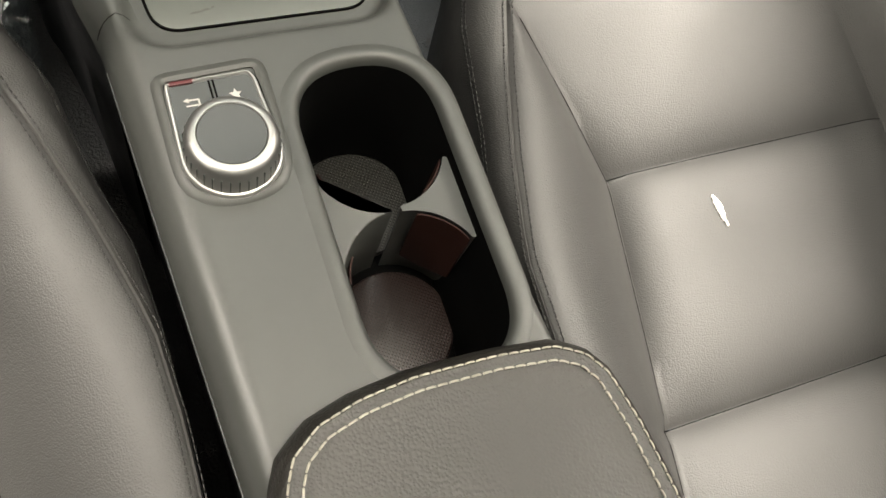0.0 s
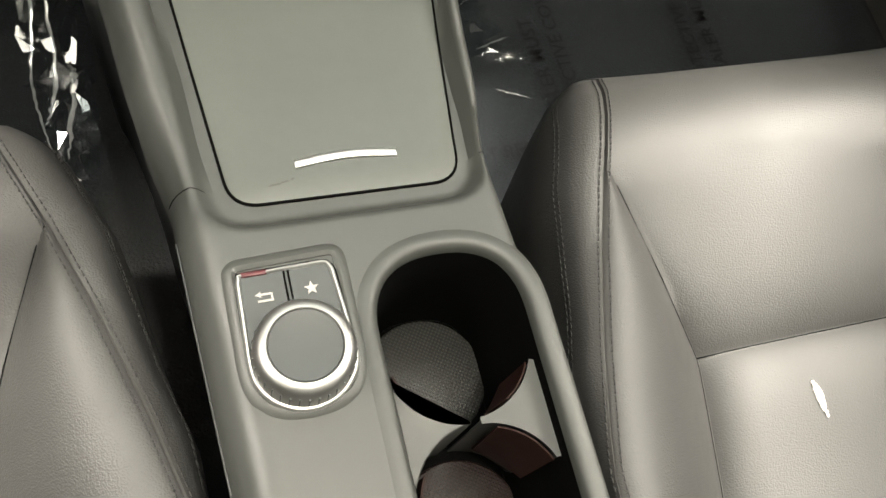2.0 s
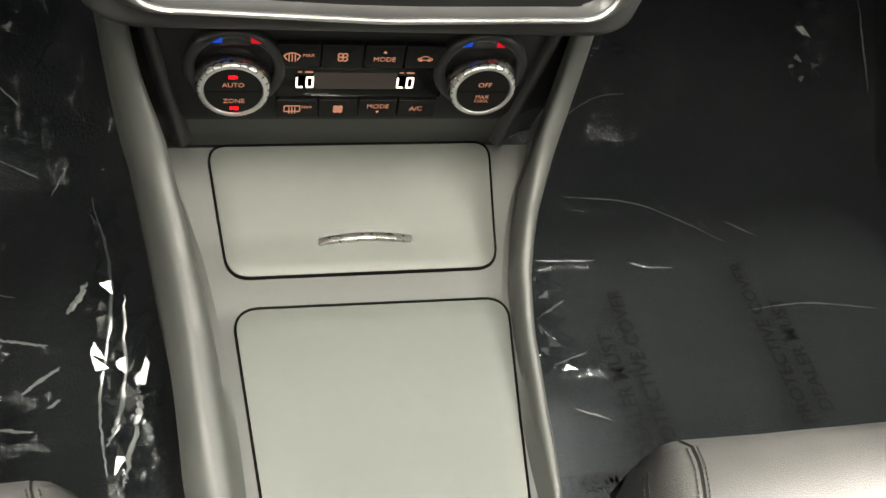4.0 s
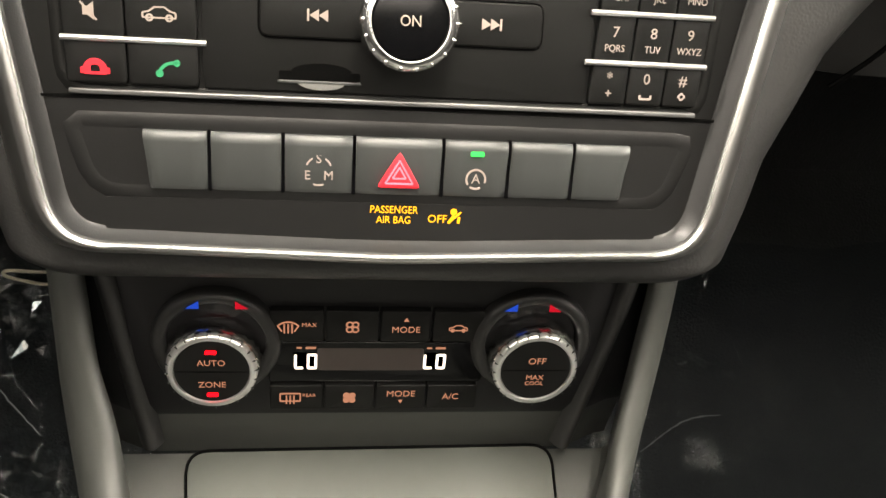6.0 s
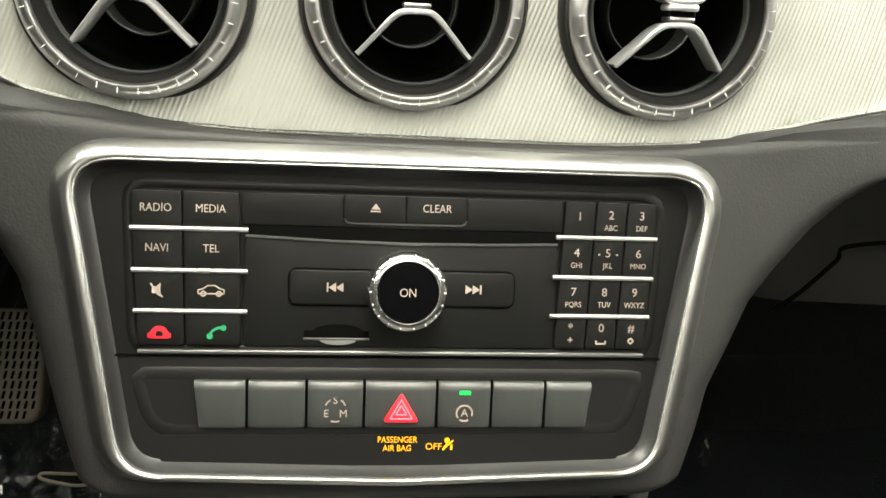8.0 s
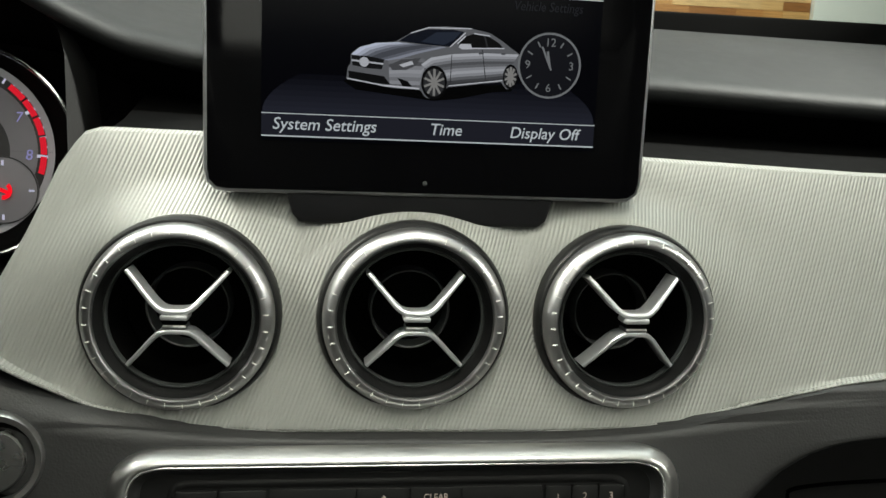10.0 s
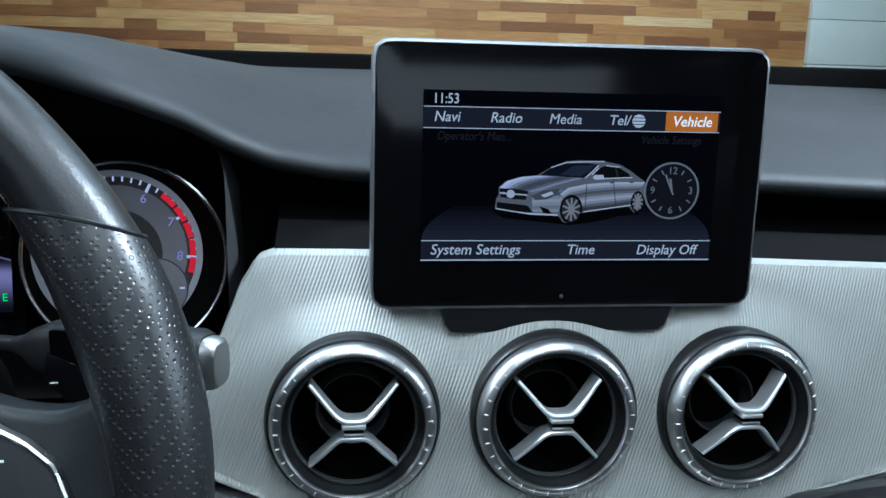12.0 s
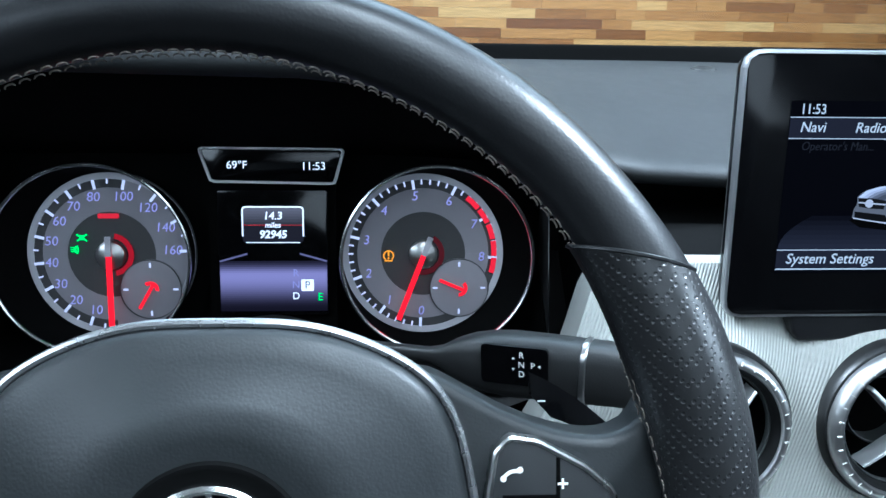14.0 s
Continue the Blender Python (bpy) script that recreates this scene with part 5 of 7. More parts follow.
# ---- dashboard ----
dash = thing("dashboard", Matrix.Translation((0, 0.70, 0.62)), "black grained dashboard with a ribbed silver trim band", "dashboard")
LOW_Z = [(-0.75, 0.795), (-0.30, 0.792), (-0.19, 0.789), (-0.175, 0.777), (-0.165, 0.7715), (-0.14, 0.760), (-0.101, 0.750), (-0.06, 0.7475), (0.065, 0.7465), (0.10, 0.7478), (0.128, 0.7505), (0.165, 0.7600), (0.209, 0.7690), (0.30, 0.780), (0.75, 0.79)]
TOP_Z = [(-0.192, 0.790), (-0.18, 0.808), (-0.169, 0.830), (-0.158, 0.858), (-0.150, 0.871), (-0.142, 0.8735), (0.0, 0.872), (0.125, 0.868), (0.23, 0.8645), (0.75, 0.858)]


def trim_y(s):
    s = max(0.0, s)
    return 0.605 + 0.030 * s + 0.012 * s * s


VENTS = (-0.1020, 0.0, 0.0990)
xs = [-0.191 + 0.003 * i for i in range(164)] + [0.31 + 0.02 * i for i in range(22)] + [0.745]
rows = []
for x in xs:
    lo, hi = interp(x, LOW_Z), interp(x, TOP_Z)
    hi = max(hi, lo + 0.002)
    row = [(x, 0.622, lo - 0.001), (x, 0.608, lo - 0.0015)]
    for j in range(43):
        s = j / 42
        z = lo + (hi - lo) * s
        y = trim_y((z - 0.747) / 0.125)
        near = min(math.hypot(x - v, z - 0.7975) for v in VENTS)
        reach = 0.045 - 0.027 * max(0.0, (z - 0.7975) / max(near, 0.001))
        row.append((x, y + 0.55 * (min(y, 0.6125) - y) * ease(1 - (near - 0.038) / reach), z))
    row += [(x, row[-1][1] + 0.006, hi + 0.0015), (x, row[-1][1] + 0.03, hi - 0.002)]
    rows.append(row)
bm = loft(rows)
bmesh.ops.delete(bm, geom=[f for f in bm.faces if any(math.hypot(f.calc_center_median().x - v, f.calc_center_median().z - 0.7975) < 0.0388 for v in VENTS)], context="FACES")
part("trim_band", bm, TRIM, dash, "silver trim with fine upright ribs")
part("trim_lip", tube([(x, 0.6065, interp(x, LOW_Z) - 0.001) for x in xs], 0.0010, 6), TRIM, dash, "pale lower edge of the trim")

# padded fascia round the radio, flaring into the dash
FW = [(0.600, 0.100), (0.606, 0.112), (0.616, 0.122), (0.64, 0.129), (0.66, 0.134), (0.69, 0.143), (0.705, 0.152), (0.72, 0.168), (0.732, 0.198), (0.742, 0.27), (0.752, 0.45), (0.764, 0.70), (0.776, 0.74), (0.79, 0.745)]
FWR = [(0.600, 0.098), (0.606, 0.110), (0.616, 0.121), (0.635, 0.127), (0.652, 0.131), (0.669, 0.139), (0.687, 0.147), (0.701, 0.158), (0.717, 0.1725), (0.728, 0.186), (0.736, 0.2015), (0.742, 0.222), (0.750, 0.30), (0.757, 0.45), (0.766, 0.70), (0.776, 0.74), (0.79, 0.745)]
rows = []
for i in range(93):
    z = 0.600 + 0.190 * i / 92
    yf = 0.5905 + (z - 0.721) * 0.243 if z < 0.745 else 0.5963 + (z - 0.745) * 0.25
    if z < 0.618:
        yf += 0.03 * ((0.618 - z) / 0.018) ** 2
    row = []
    r = 0.020
    for s, w in ((-1, interp(z, FW)), (1, interp(z, FWR))):
        pts = [(s * (w + 0.012), yf + 0.20), (s * (w + 0.006), yf + 0.12), (s * (w + 0.001), yf + 0.05)]
        for j in range(9):
            a = math.pi / 2 * (1 - j / 8)
            pts.append((s * (w - r + r * math.sin(a)), yf + r * (1 - math.cos(a))))
        for q in (0.92, 0.84, 0.76, 0.68, 0.6, 0.5, 0.4, 0.3, 0.2, 0.1):
            pts.append((s * (w - r) * q, yf))
        row.append(pts)
    line = row[0] + [(0, yf)] + row[1][::-1]
    row = []
    for x, y in line:
        top = interp(x - 0.0035, LOW_Z) - 0.0016
        row.append((x - 0.0035, y + (0.6 * (z - top) if z > top else 0), min(z, top + 0.0002 * (z - top))))
    rows.append(row)
part("fascia", loft(rows), FASCIA, dash, "dark grained padding round the radio", angle=60)
rows = [[(x, y, z) for x in (-0.112, -0.05, 0, 0.05, 0.106)] for y, z in ((0.592, 0.6015), (0.600, 0.6004), (0.606, 0.600), (0.63, 0.600))]
part("underside", loft(rows), HOUSING, dash)

# upper dash: lip, top and the hollow between lip and trim, its shade painted black
LIP = [(-0.75, 0.66, 0.962), (-0.55, 0.62, 0.974), (-0.42, 0.605, 0.981), (-0.30, 0.610, 0.979), (-0.262, 0.618, 0.9745), (-0.240, 0.635, 0.967), (-0.216, 0.66, 0.957), (-0.19, 0.68, 0.9455), (-0.168, 0.695, 0.932), (-0.145, 0.706, 0.9215), (-0.11, 0.713, 0.9150), (-0.06, 0.715, 0.9120), (0.15, 0.715, 0.909), (0.28, 0.715, 0.9035), (0.75, 0.70, 0.895)]


def lip_at(x):
    return interp(x, [(a, b) for a, b, c in LIP]), interp(x, [(a, c) for a, b, c in LIP])


xs = [-0.75 + 0.025 * i for i in range(18)] + [-0.31 + 0.008 * i for i in range(32)] + [-0.05 + 0.05 * i for i in range(17)]
top, hollow = [], []
for x in xs:
    y, z = lip_at(x)
    far = 0.973 - 0.012 * max(0, x) - 0.004
    row = [(x, y + 0.016, z - 0.013), (x, y + 0.006, z - 0.0115), (x, y + 0.001, z - 0.0085), (x, y, z - 0.0045), (x, y + 0.003, z - 0.0005), (x, y + 0.009, z + 0.0025), (x, y + 0.018, z + 0.0045)]
    for j in range(1, 13):
        s = j / 12
        yy = y + 0.018 + (1.06 - y - 0.018) * s
        row.append((x, yy, z + 0.0045 + (far - z - 0.0045) * s + 0.010 * math.sin(math.pi * s)))
    top.append(row)
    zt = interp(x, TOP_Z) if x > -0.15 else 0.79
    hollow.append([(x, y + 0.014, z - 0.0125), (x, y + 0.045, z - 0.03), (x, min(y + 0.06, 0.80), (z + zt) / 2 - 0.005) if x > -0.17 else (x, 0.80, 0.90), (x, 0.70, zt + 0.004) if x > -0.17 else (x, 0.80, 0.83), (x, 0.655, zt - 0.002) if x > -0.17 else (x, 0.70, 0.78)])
part("dash_top", loft(top), SOFTDASH, dash, "grey-black soft dash top", angle=60)
part("dash_hollow", loft(hollow), BLACKHOLE, dash, "recess below the dash lip, its shade painted black")
part("cowl", box(-0.75, 1.055, 0.90, 0.75, 1.10, 0.9830, 0.004), BLACKHOLE, dash, "black strip at the foot of the windscreen")
part("dash_sensor", lathe([(0.0, 0.004), (0.006, 0.0035), (0.011, 0.001), (0.012, -0.003)], 24, Matrix.Translation((0.018, 0.985, 0.9628))), DARKPLASTIC, dash, "small round sensor on the dash top")

# lower driver side panel
rows = [[(x, y, z) for x in (-0.75, -0.55, -0.35, -0.20)] for y, z in ((0.60, 0.785), (0.605, 0.74), (0.63, 0.70), (0.72, 0.67), (0.85, 0.66))]
part("knee_panel", loft(rows), DARKPLASTIC, dash, "dark lower dash panel")

# ---- glove box ----
glove = thing("glove_box", Matrix.Translation((0.42, 0.70, 0.66)), "closed dark glove box below the passenger dash", "glove box")
rows = []
for y, z in ((0.645, 0.762), (0.648, 0.735), (0.652, 0.70), (0.655, 0.672), (0.662, 0.657), (0.69, 0.650), (0.85, 0.648)):
    rows.append([(x, y + 0.03 * max(0, 0.22 - x) / 0.08, z) for x in (0.135, 0.16, 0.20, 0.30, 0.45, 0.60, 0.74)])
part("door", loft(rows), FASCIA, glove, "dark grained glove box door")
part("seam", tube(smooth_curve([(0.186, 0.6565, 0.655), (0.20, 0.655, 0.668), (0.2135, 0.6535, 0.684), (0.222, 0.652, 0.693), (0.30, 0.6515, 0.697), (0.5, 0.6515, 0.70)], 40), 0.0011, 6), BLACKHOLE, glove)

# ---- air vents ----
RINGMETAL = mat("brushed_ring", (0.50, 0.50, 0.50), 0.32, 1.0, 0.04, 30)
BLADE = mat("blade_metal", (0.66, 0.67, 0.68), 0.36, 0.75, 0.05, 30)
COLLAR = mat("collar_plastic", (0.0065, 0.0065, 0.0066), 0.40, spec=0.35, vary=0.1)


def fin(path, half, z_mid, z_tip, depth):
    """A thin curved vent fin: its rounded front edge follows path, its web runs back into the throat."""
    n, rows = len(path), []
    for i, (x, y) in enumerate(path):
        t = (Vector(path[min(i + 1, n - 1)]) - Vector(path[max(i - 1, 0)])).normalized()
        p = Vector((-t.y, t.x))
        c = Vector((x, y))
        q = min(1.0, c.length / 0.030)
        z = z_mid + (z_tip - z_mid) * q ** 1.3
        w = half * (1 - 0.18 * q)
        row = []
        for u, dz in ((1.0, -0.0016), (0.92, -0.0007), (0.5, -0.0001), (0, 0), (-0.5, -0.0001), (-0.92, -0.0007), (-1.0, -0.0016), (-0.55, -depth), (0.55, -depth)):
            row.append((c.x + p.x * w * u, c.y + p.y * w * u, z + dz))
        rows.append(row)
    return loft(rows, closed=True, caps=True)


def air_vent(m, label):
    v = thing("air_vent", m, label, "air vent", "round dashboard air vents")
    part("housing", lathe([(0.0432, -0.036), (0.0435, -0.0120), (0.0430, -0.0094), (0.0421, -0.0080), (0.0402, -0.0076)], 72), COLLAR, v, "dark outer collar", local=True)
    ring = part("ring", lathe([(0.0409, -0.0086), (0.0409, -0.0066), (0.0405, -0.0046), (0.0398, -0.0030), (0.0388, -0.0018), (0.0377, -0.0010), (0.0365, -0.0006), (0.0355, -0.0008), (0.0349, -0.0016), (0.0346, -0.0026)], 96), RINGMETAL, v, "brushed bright ring", local=True)
    for i in range(32):
        part("tick", box(0.0362, -0.00014, -0.0006, 0.0385, 0.00014, 0.0007, 0, None, pose(0, 0, 0, 0, 0, i * 11.25 + 4) @ Matrix.Translation((0, 0, 0.0002)) @ pose(0, 0, 0, 0, 9, 0) @ Matrix.Translation((-0.0002, 0, 0.0045))), WHITEINK, ring, local=True)
    part("cone", lathe([(0.0348, -0.0022), (0.0341, -0.0040), (0.0330, -0.0064), (0.0324, -0.0075), (0.0320, -0.0090)], 72), COLLAR, v, "dark sloping inner collar", local=True)
    part("inner_ring", lathe([(0.0320, -0.0105), (0.0319, -0.0088), (0.0312, -0.0084), (0.0306, -0.0092), (0.0306, -0.012)], 72), KEYGREY, v, "thin grey inner ring", local=True)
    # the throat's darkness is put into its colour
    part("throat", lathe([(0.0311, -0.0094), (0.0308, -0.012), (0.0304, -0.044), (0.0, -0.046)], 64), BLACKHOLE, v, "vent throat, its deep shade painted black", local=True)
    part("nozzle_ring", lathe([(0.0190, -0.044), (0.0190, -0.0305), (0.0185, -0.0298), (0.0178, -0.0304), (0.0178, -0.044)], 48), KEYGREY, v, "concentric ring deep in the vent", local=True)
    up = [(-0.0212, 0.0207), (-0.0165, 0.0156), (-0.0120, 0.0106), (-0.0082, 0.0066), (-0.0048, 0.0046), (0.0, 0.0043), (0.0048, 0.0046), (0.0082, 0.0066), (0.0120, 0.0106), (0.0165, 0.0156), (0.0212, 0.0207)]
    up = [(p.x, p.y) for p in smooth_curve([(x, y, 0) for x, y in up], 49)]
    part("blade", fin(up, 0.0014, 0.0055, -0.0035, 0.013), BLADE, v, "slim polished vent blade", local=True)
    part("blade", fin([(x, -y) for x, y in up], 0.0012, 0.0045, -0.0045, 0.013), BLADE, v, "slim polished vent blade", local=True)
    part("grip", box(-0.0058, 0.0008, -0.006, 0.0058, 0.0032, 0.0046, 0.0008), BLADE, v, "small polished vent grip", local=True)
    part("grip", box(-0.0050, -0.0032, -0.006, 0.0050, -0.0014, 0.0036, 0.0006), RINGMETAL, v, "small silver vent grip", local=True)
    part("grip_slot", box(-0.0046, -0.0014, -0.006, 0.0046, 0.0008, 0.0024), BLACKHOLE, v, local=True)
    return v


for x, turn in zip(VENTS, (-1, 0, 1)):
    air_vent(pose(x, 0.602, 0.7975, 87, 0, turn), "round chrome-ringed air vent with crossed polished blades")

# ---- start button ----
sb = thing("start_button", pose(-0.1745, 0.596, 0.739, 80, 0, 6), "round silver-rimmed ignition button on the dark fascia", "button")
part("rim", lathe([(0.0205, -0.006), (0.0203, 0.003), (0.0190, 0.0050), (0.0168, 0.0048), (0.0160, 0.002), (0.0160, -0.006)], 56), SILVER, sb, "satin silver rim", local=True)
part("well", lathe([(0.0162, 0.0022), (0.0135, 0.0005), (0.0132, -0.004)], 48), BLACKHOLE, sb, local=True)
part("button_cap", lathe([(0.0130, -0.003), (0.0130, 0.0040), (0.0122, 0.0052), (0.0, 0.0058)], 48), SATIN, sb, "brushed silver cap", local=True)

# ---- display screen ----
scr = thing("display_screen", pose(0.006, 0.626, 0.916, 90, 0, 0), "black tablet-style display with a thin silver edge standing on the dash", "display screen")
S_OUT = resample(rrect(-0.0998, -0.0664, 0.1000, 0.0662, 0.010, 8), 120)
part("glass", slab(inset(S_OUT, 0.0012), -0.0100, 0.0, 0.0008), GLOSSBLACK, scr, "glossy black glass", local=True)
part("edge", band(S_OUT, inset(S_OUT, 0.0018), [(0, -0.0042), (0, -0.0016), (0.4, -0.0002), (1, 0.0002), (1, -0.0042)]), mat("screen_edge", (0.26, 0.26, 0.27), 0.35, 0.9), scr, "thin polished silver edge", local=True)
part("back", slab(inset(S_OUT, 0.004), -0.018, -0.0095, 0), DARKPLASTIC, scr, "dark back shell", local=True)
# dark plate added in place of the shadow the screen casts on the trim
part("bracket", slab(resample(rpoly([(-0.068, -0.0520), (-0.060, -0.0795), (0.055, -0.0795), (0.063, -0.0520)], [0.001, 0.006, 0.006, 0.001], 5), 60), -0.07, -0.0012, 0.002), HOUSING, scr, "dark foot added as the screen's shadow on the trim", local=True)
panel = part("panel", slab(rrect(-0.0750, -0.0428, 0.0752, 0.0424, 0.0005, 2), -0.0006, 0.0003, 0), glow("panel_dark", (0.0022, 0.0023, 0.0040), 0.8), scr, "lit dark menu picture", local=True)
grey_ui = glow("menu_grey", (0.62, 0.64, 0.70), 1.0)
dim_ui = glow("menu_dim", (0.035, 0.035, 0.045), 0.5)
bar_ui = glow("menu_bar", (0.022, 0.022, 0.034), 0.8)
flat("menu_bar", [rrect(-0.0748, 0.0243, 0.0750, 0.0345, 0.0003, 2), rrect(-0.0748, -0.0404, 0.0750, -0.0310, 0.0003, 2)], 0.00035, bar_ui, panel)
flat("menu_line", [stroke(-0.0748, 0.0345, 0.0750, 0.0345, 0.0004), stroke(-0.0748, 0.0243, 0.0750, 0.0243, 0.0004), stroke(-0.0748, -0.0310, 0.0750, -0.0310, 0.0004), stroke(-0.0748, -0.0408, 0.0750, -0.0408, 0.0006)], 0.00055, grey_ui, panel)
for i in range(8):
    q = i / 7
    flat("floor_shade", [[(-0.0745 + 0.016 * q * q, -0.0305 + 0.0024 * i), (0.0745 - 0.016 * q * q, -0.0305 + 0.0024 * i), (0.0745 - 0.016 * (q + 0.14) ** 2, -0.0305 + 0.0024 * (i + 1)), (-0.0745 + 0.016 * (q + 0.14) ** 2, -0.0305 + 0.0024 * (i + 1))]], 0.00040, glow("menu_floor", (0.026 - 0.024 * q, 0.027 - 0.025 * q, 0.043 - 0.039 * q), 0.8), panel)
part("menu_choice", slab(rrect(0.0466, 0.0246, 0.0738, 0.0342, 0.0006, 3), 0.0003, 0.0007, 0), glow("menu_orange", (0.55, 0.16, 0.02), 1.2), panel, "orange highlighted menu box", local=True)
for s, x, y, sz in (("Navi", -0.0635, 0.0296, 0.0070), ("Radio", -0.0345, 0.0295, 0.0070), ("Media", -0.0050, 0.0294, 0.0070), ("Tel/", 0.0225, 0.0293, 0.0070), ("Vehicle", 0.0602, 0.0293, 0.0072), ("System Settings", -0.0475, -0.0356, 0.0074), ("Time", 0.0063, -0.0357, 0.0072), ("Display Off", 0.0515, -0.0358, 0.0072)):
    lettering(s, sz, x, y, 0.0009, grey_ui if s != "Vehicle" else glow("menu_white", (0.95, 0.92, 0.9), 1.6), panel, shear=0.18, wide=0.98, bold=0.0 if "M" in s else 0.006)
lettering("11:53", 0.0068, -0.0640, 0.0382, 0.0009, grey_ui, panel, wide=0.86, bold=0.008)
lettering("Operator's Man...", 0.0060, -0.0500, 0.0205, 0.0009, dim_ui, panel, shear=0.18, wide=0.86)
lettering("Vehicle Settings", 0.0058, 0.0500, 0.0200, 0.0009, dim_ui, panel, shear=0.18, wide=0.86)
flat("globe", [circle(0.0325, 0.0293, 0.0033, 20)], 0.0009, grey_ui, panel)
flat("globe_lines", [stroke(0.0293, 0.0293 + d, 0.0357, 0.0293 + d, 0.0004) for d in (-0.0016, 0, 0.0016)], 0.0012, bar_ui, panel)
# the car in the picture, in plain shapes; drawn on a grid of 1290 by 480 across and down
def on_panel(pts):
    return [(0.052 + (x / 3 - 359) * 0.000279, -0.0052 - (y / 3 - 79) * 0.000262) for x, y in pts]


def shade(name, level, tint=(1.0, 0.98, 1.12)):
    return glow(name, tuple(1.8 * level ** 1.35 * c for c in tint), 1.0)


def strips(name, top_line, low_line, levels, z, parent, tint=(1.0, 0.98, 1.12)):
    """Bands of changing tone between two lines of as many points."""
    n = len(levels)
    for i, lv in enumerate(levels):
        a = [(p[0] + (q[0] - p[0]) * i / n, p[1] + (q[1] - p[1]) * i / n) for p, q in zip(top_line, low_line)]
        c = [(p[0] + (q[0] - p[0]) * (i + 1) / n, p[1] + (q[1] - p[1]) * (i + 1) / n) for p, q in zip(top_line, low_line)]
        flat(name, [on_panel(a + c[::-1])], z, shade("picture_tone", lv, tint), parent)


flat("floor_shadow", [on_panel([(90, 360), (150, 400), (330, 420), (520, 440), (640, 425), (800, 385), (900, 375), (900, 340), (560, 360), (120, 345)])], 0.0006, shade("picture_shadow", 0.006), panel)
picture_car = flat("picture_car", [resample(on_panel([(105, 345), (110, 290), (124, 270), (122, 226), (160, 190), (240, 165), (330, 155), (400, 110), (480, 78), (560, 68), (690, 72), (780, 90), (840, 125), (880, 155), (925, 185), (930, 230), (925, 300), (900, 362), (870, 365), (845, 330), (580, 370), (560, 410), (520, 432), (480, 425), (455, 388), (330, 385), (280, 378), (110, 350)]), 140)], 0.0007, shade("picture_silver", 0.15), panel, "small silver saloon car in the picture")
strips("car_hood", [(124, 228), (165, 190), (240, 166), (340, 158)], [(300, 250), (360, 236), (450, 205), (575, 170)], [0.46, 0.38, 0.24, 0.15, 0.10, 0.10, 0.15, 0.26], 0.0009, picture_car, (0.96, 0.98, 1.25))
strips("car_flank", [(455, 262), (500, 225), (600, 203), (740, 190), (925, 188)], [(575, 345), (588, 368), (640, 358), (760, 342), (850, 320)], [0.38, 0.30, 0.20, 0.12, 0.16, 0.27, 0.34, 0.26, 0.15, 0.09, 0.07], 0.0009, picture_car)
strips("car_fender", [(300, 250), (380, 232), (460, 232), (480, 240)], [(310, 380), (380, 384), (450, 384), (460, 330)], [0.18, 0.12, 0.24, 0.30, 0.26, 0.20, 0.26, 0.16], 0.00085, picture_car)
flat("car_windscreen", [on_panel([(345, 152), (400, 113), (480, 87), (600, 83), (655, 90), (625, 130), (588, 167), (480, 163)])], 0.0010, shade("picture_screen", 0.018, (0.8, 1.0, 1.9)), picture_car)
flat("car_screen_sheen", [on_panel([(520, 100), (640, 92), (610, 130), (560, 160), (450, 150)])], 0.0011, shade("picture_sheen", 0.045, (0.8, 1.0, 1.7)), picture_car)
flat("car_window", [on_panel([(628, 150), (662, 112), (702, 97), (770, 105), (826, 138), (845, 160), (690, 168)])], 0.0010, shade("picture_glass", 0.014), picture_car)
flat("car_pillar", [on_panel([(748, 100), (756, 102), (775, 163), (766, 164)])], 0.0011, shade("picture_pillar", 0.05), picture_car)
flat("car_mirror", [on_panel([(630, 168), (640, 150), (688, 149), (697, 174), (650, 177)])], 0.0012, shade("picture_mirror", 0.42), picture_car)
flat("car_glint", [stroke(*p, *q, 0.00045) for p, q in zip(on_panel([(480, 79), (590, 168), (625, 150), (702, 96), (690, 170), (590, 362), (400, 110)]), on_panel([(690, 73), (660, 96), (662, 111), (780, 104), (850, 162), (850, 322), (482, 80)]))], 0.0012, shade("picture_glint", 0.46), picture_car)
flat("car_door_line", [stroke(*p, *q, 0.0003) for p, q in zip(on_panel([(600, 205), (745, 172)]), on_panel([(598, 350), (770, 335)]))], 0.0011, shade("picture_line", 0.05), picture_car)
flat("car_door_handle", [on_panel([(728, 188), (752, 186), (752, 196), (730, 198)]), on_panel([(838, 186), (858, 185), (858, 194), (840, 195)])], 0.0012, shade("picture_handle", 0.10), picture_car)
flat("car_grille", [on_panel([(126, 232), (200, 232), (280, 246), (270, 295), (200, 292), (132, 280)])], 0.0011, shade("picture_grille", 0.022), picture_car)
flat("car_grille_bar", [stroke(*on_panel([(128, 256)])[0], *on_panel([(276, 268)])[0], 0.0007), circle(*on_panel([(186, 262)])[0], 0.0021, 16)], 0.0013, shade("picture_bar", 0.40), picture_car)
flat("car_intake", [on_panel([(113, 308), (280, 328), (312, 368), (220, 362), (116, 342)])], 0.0011, shade("picture_intake", 0.015), picture_car)
flat("car_fog_slot", [on_panel([(345, 333), (395, 348), (415, 374), (372, 374)])], 0.0012, shade("picture_slot", 0.012), picture_car)
flat("car_lip", [stroke(*on_panel([(282, 374)])[0], *on_panel([(450, 382)])[0], 0.0007), stroke(*on_panel([(108, 346)])[0], *on_panel([(282, 374)])[0], 0.0005)], 0.0012, shade("picture_lip", 0.45), picture_car)
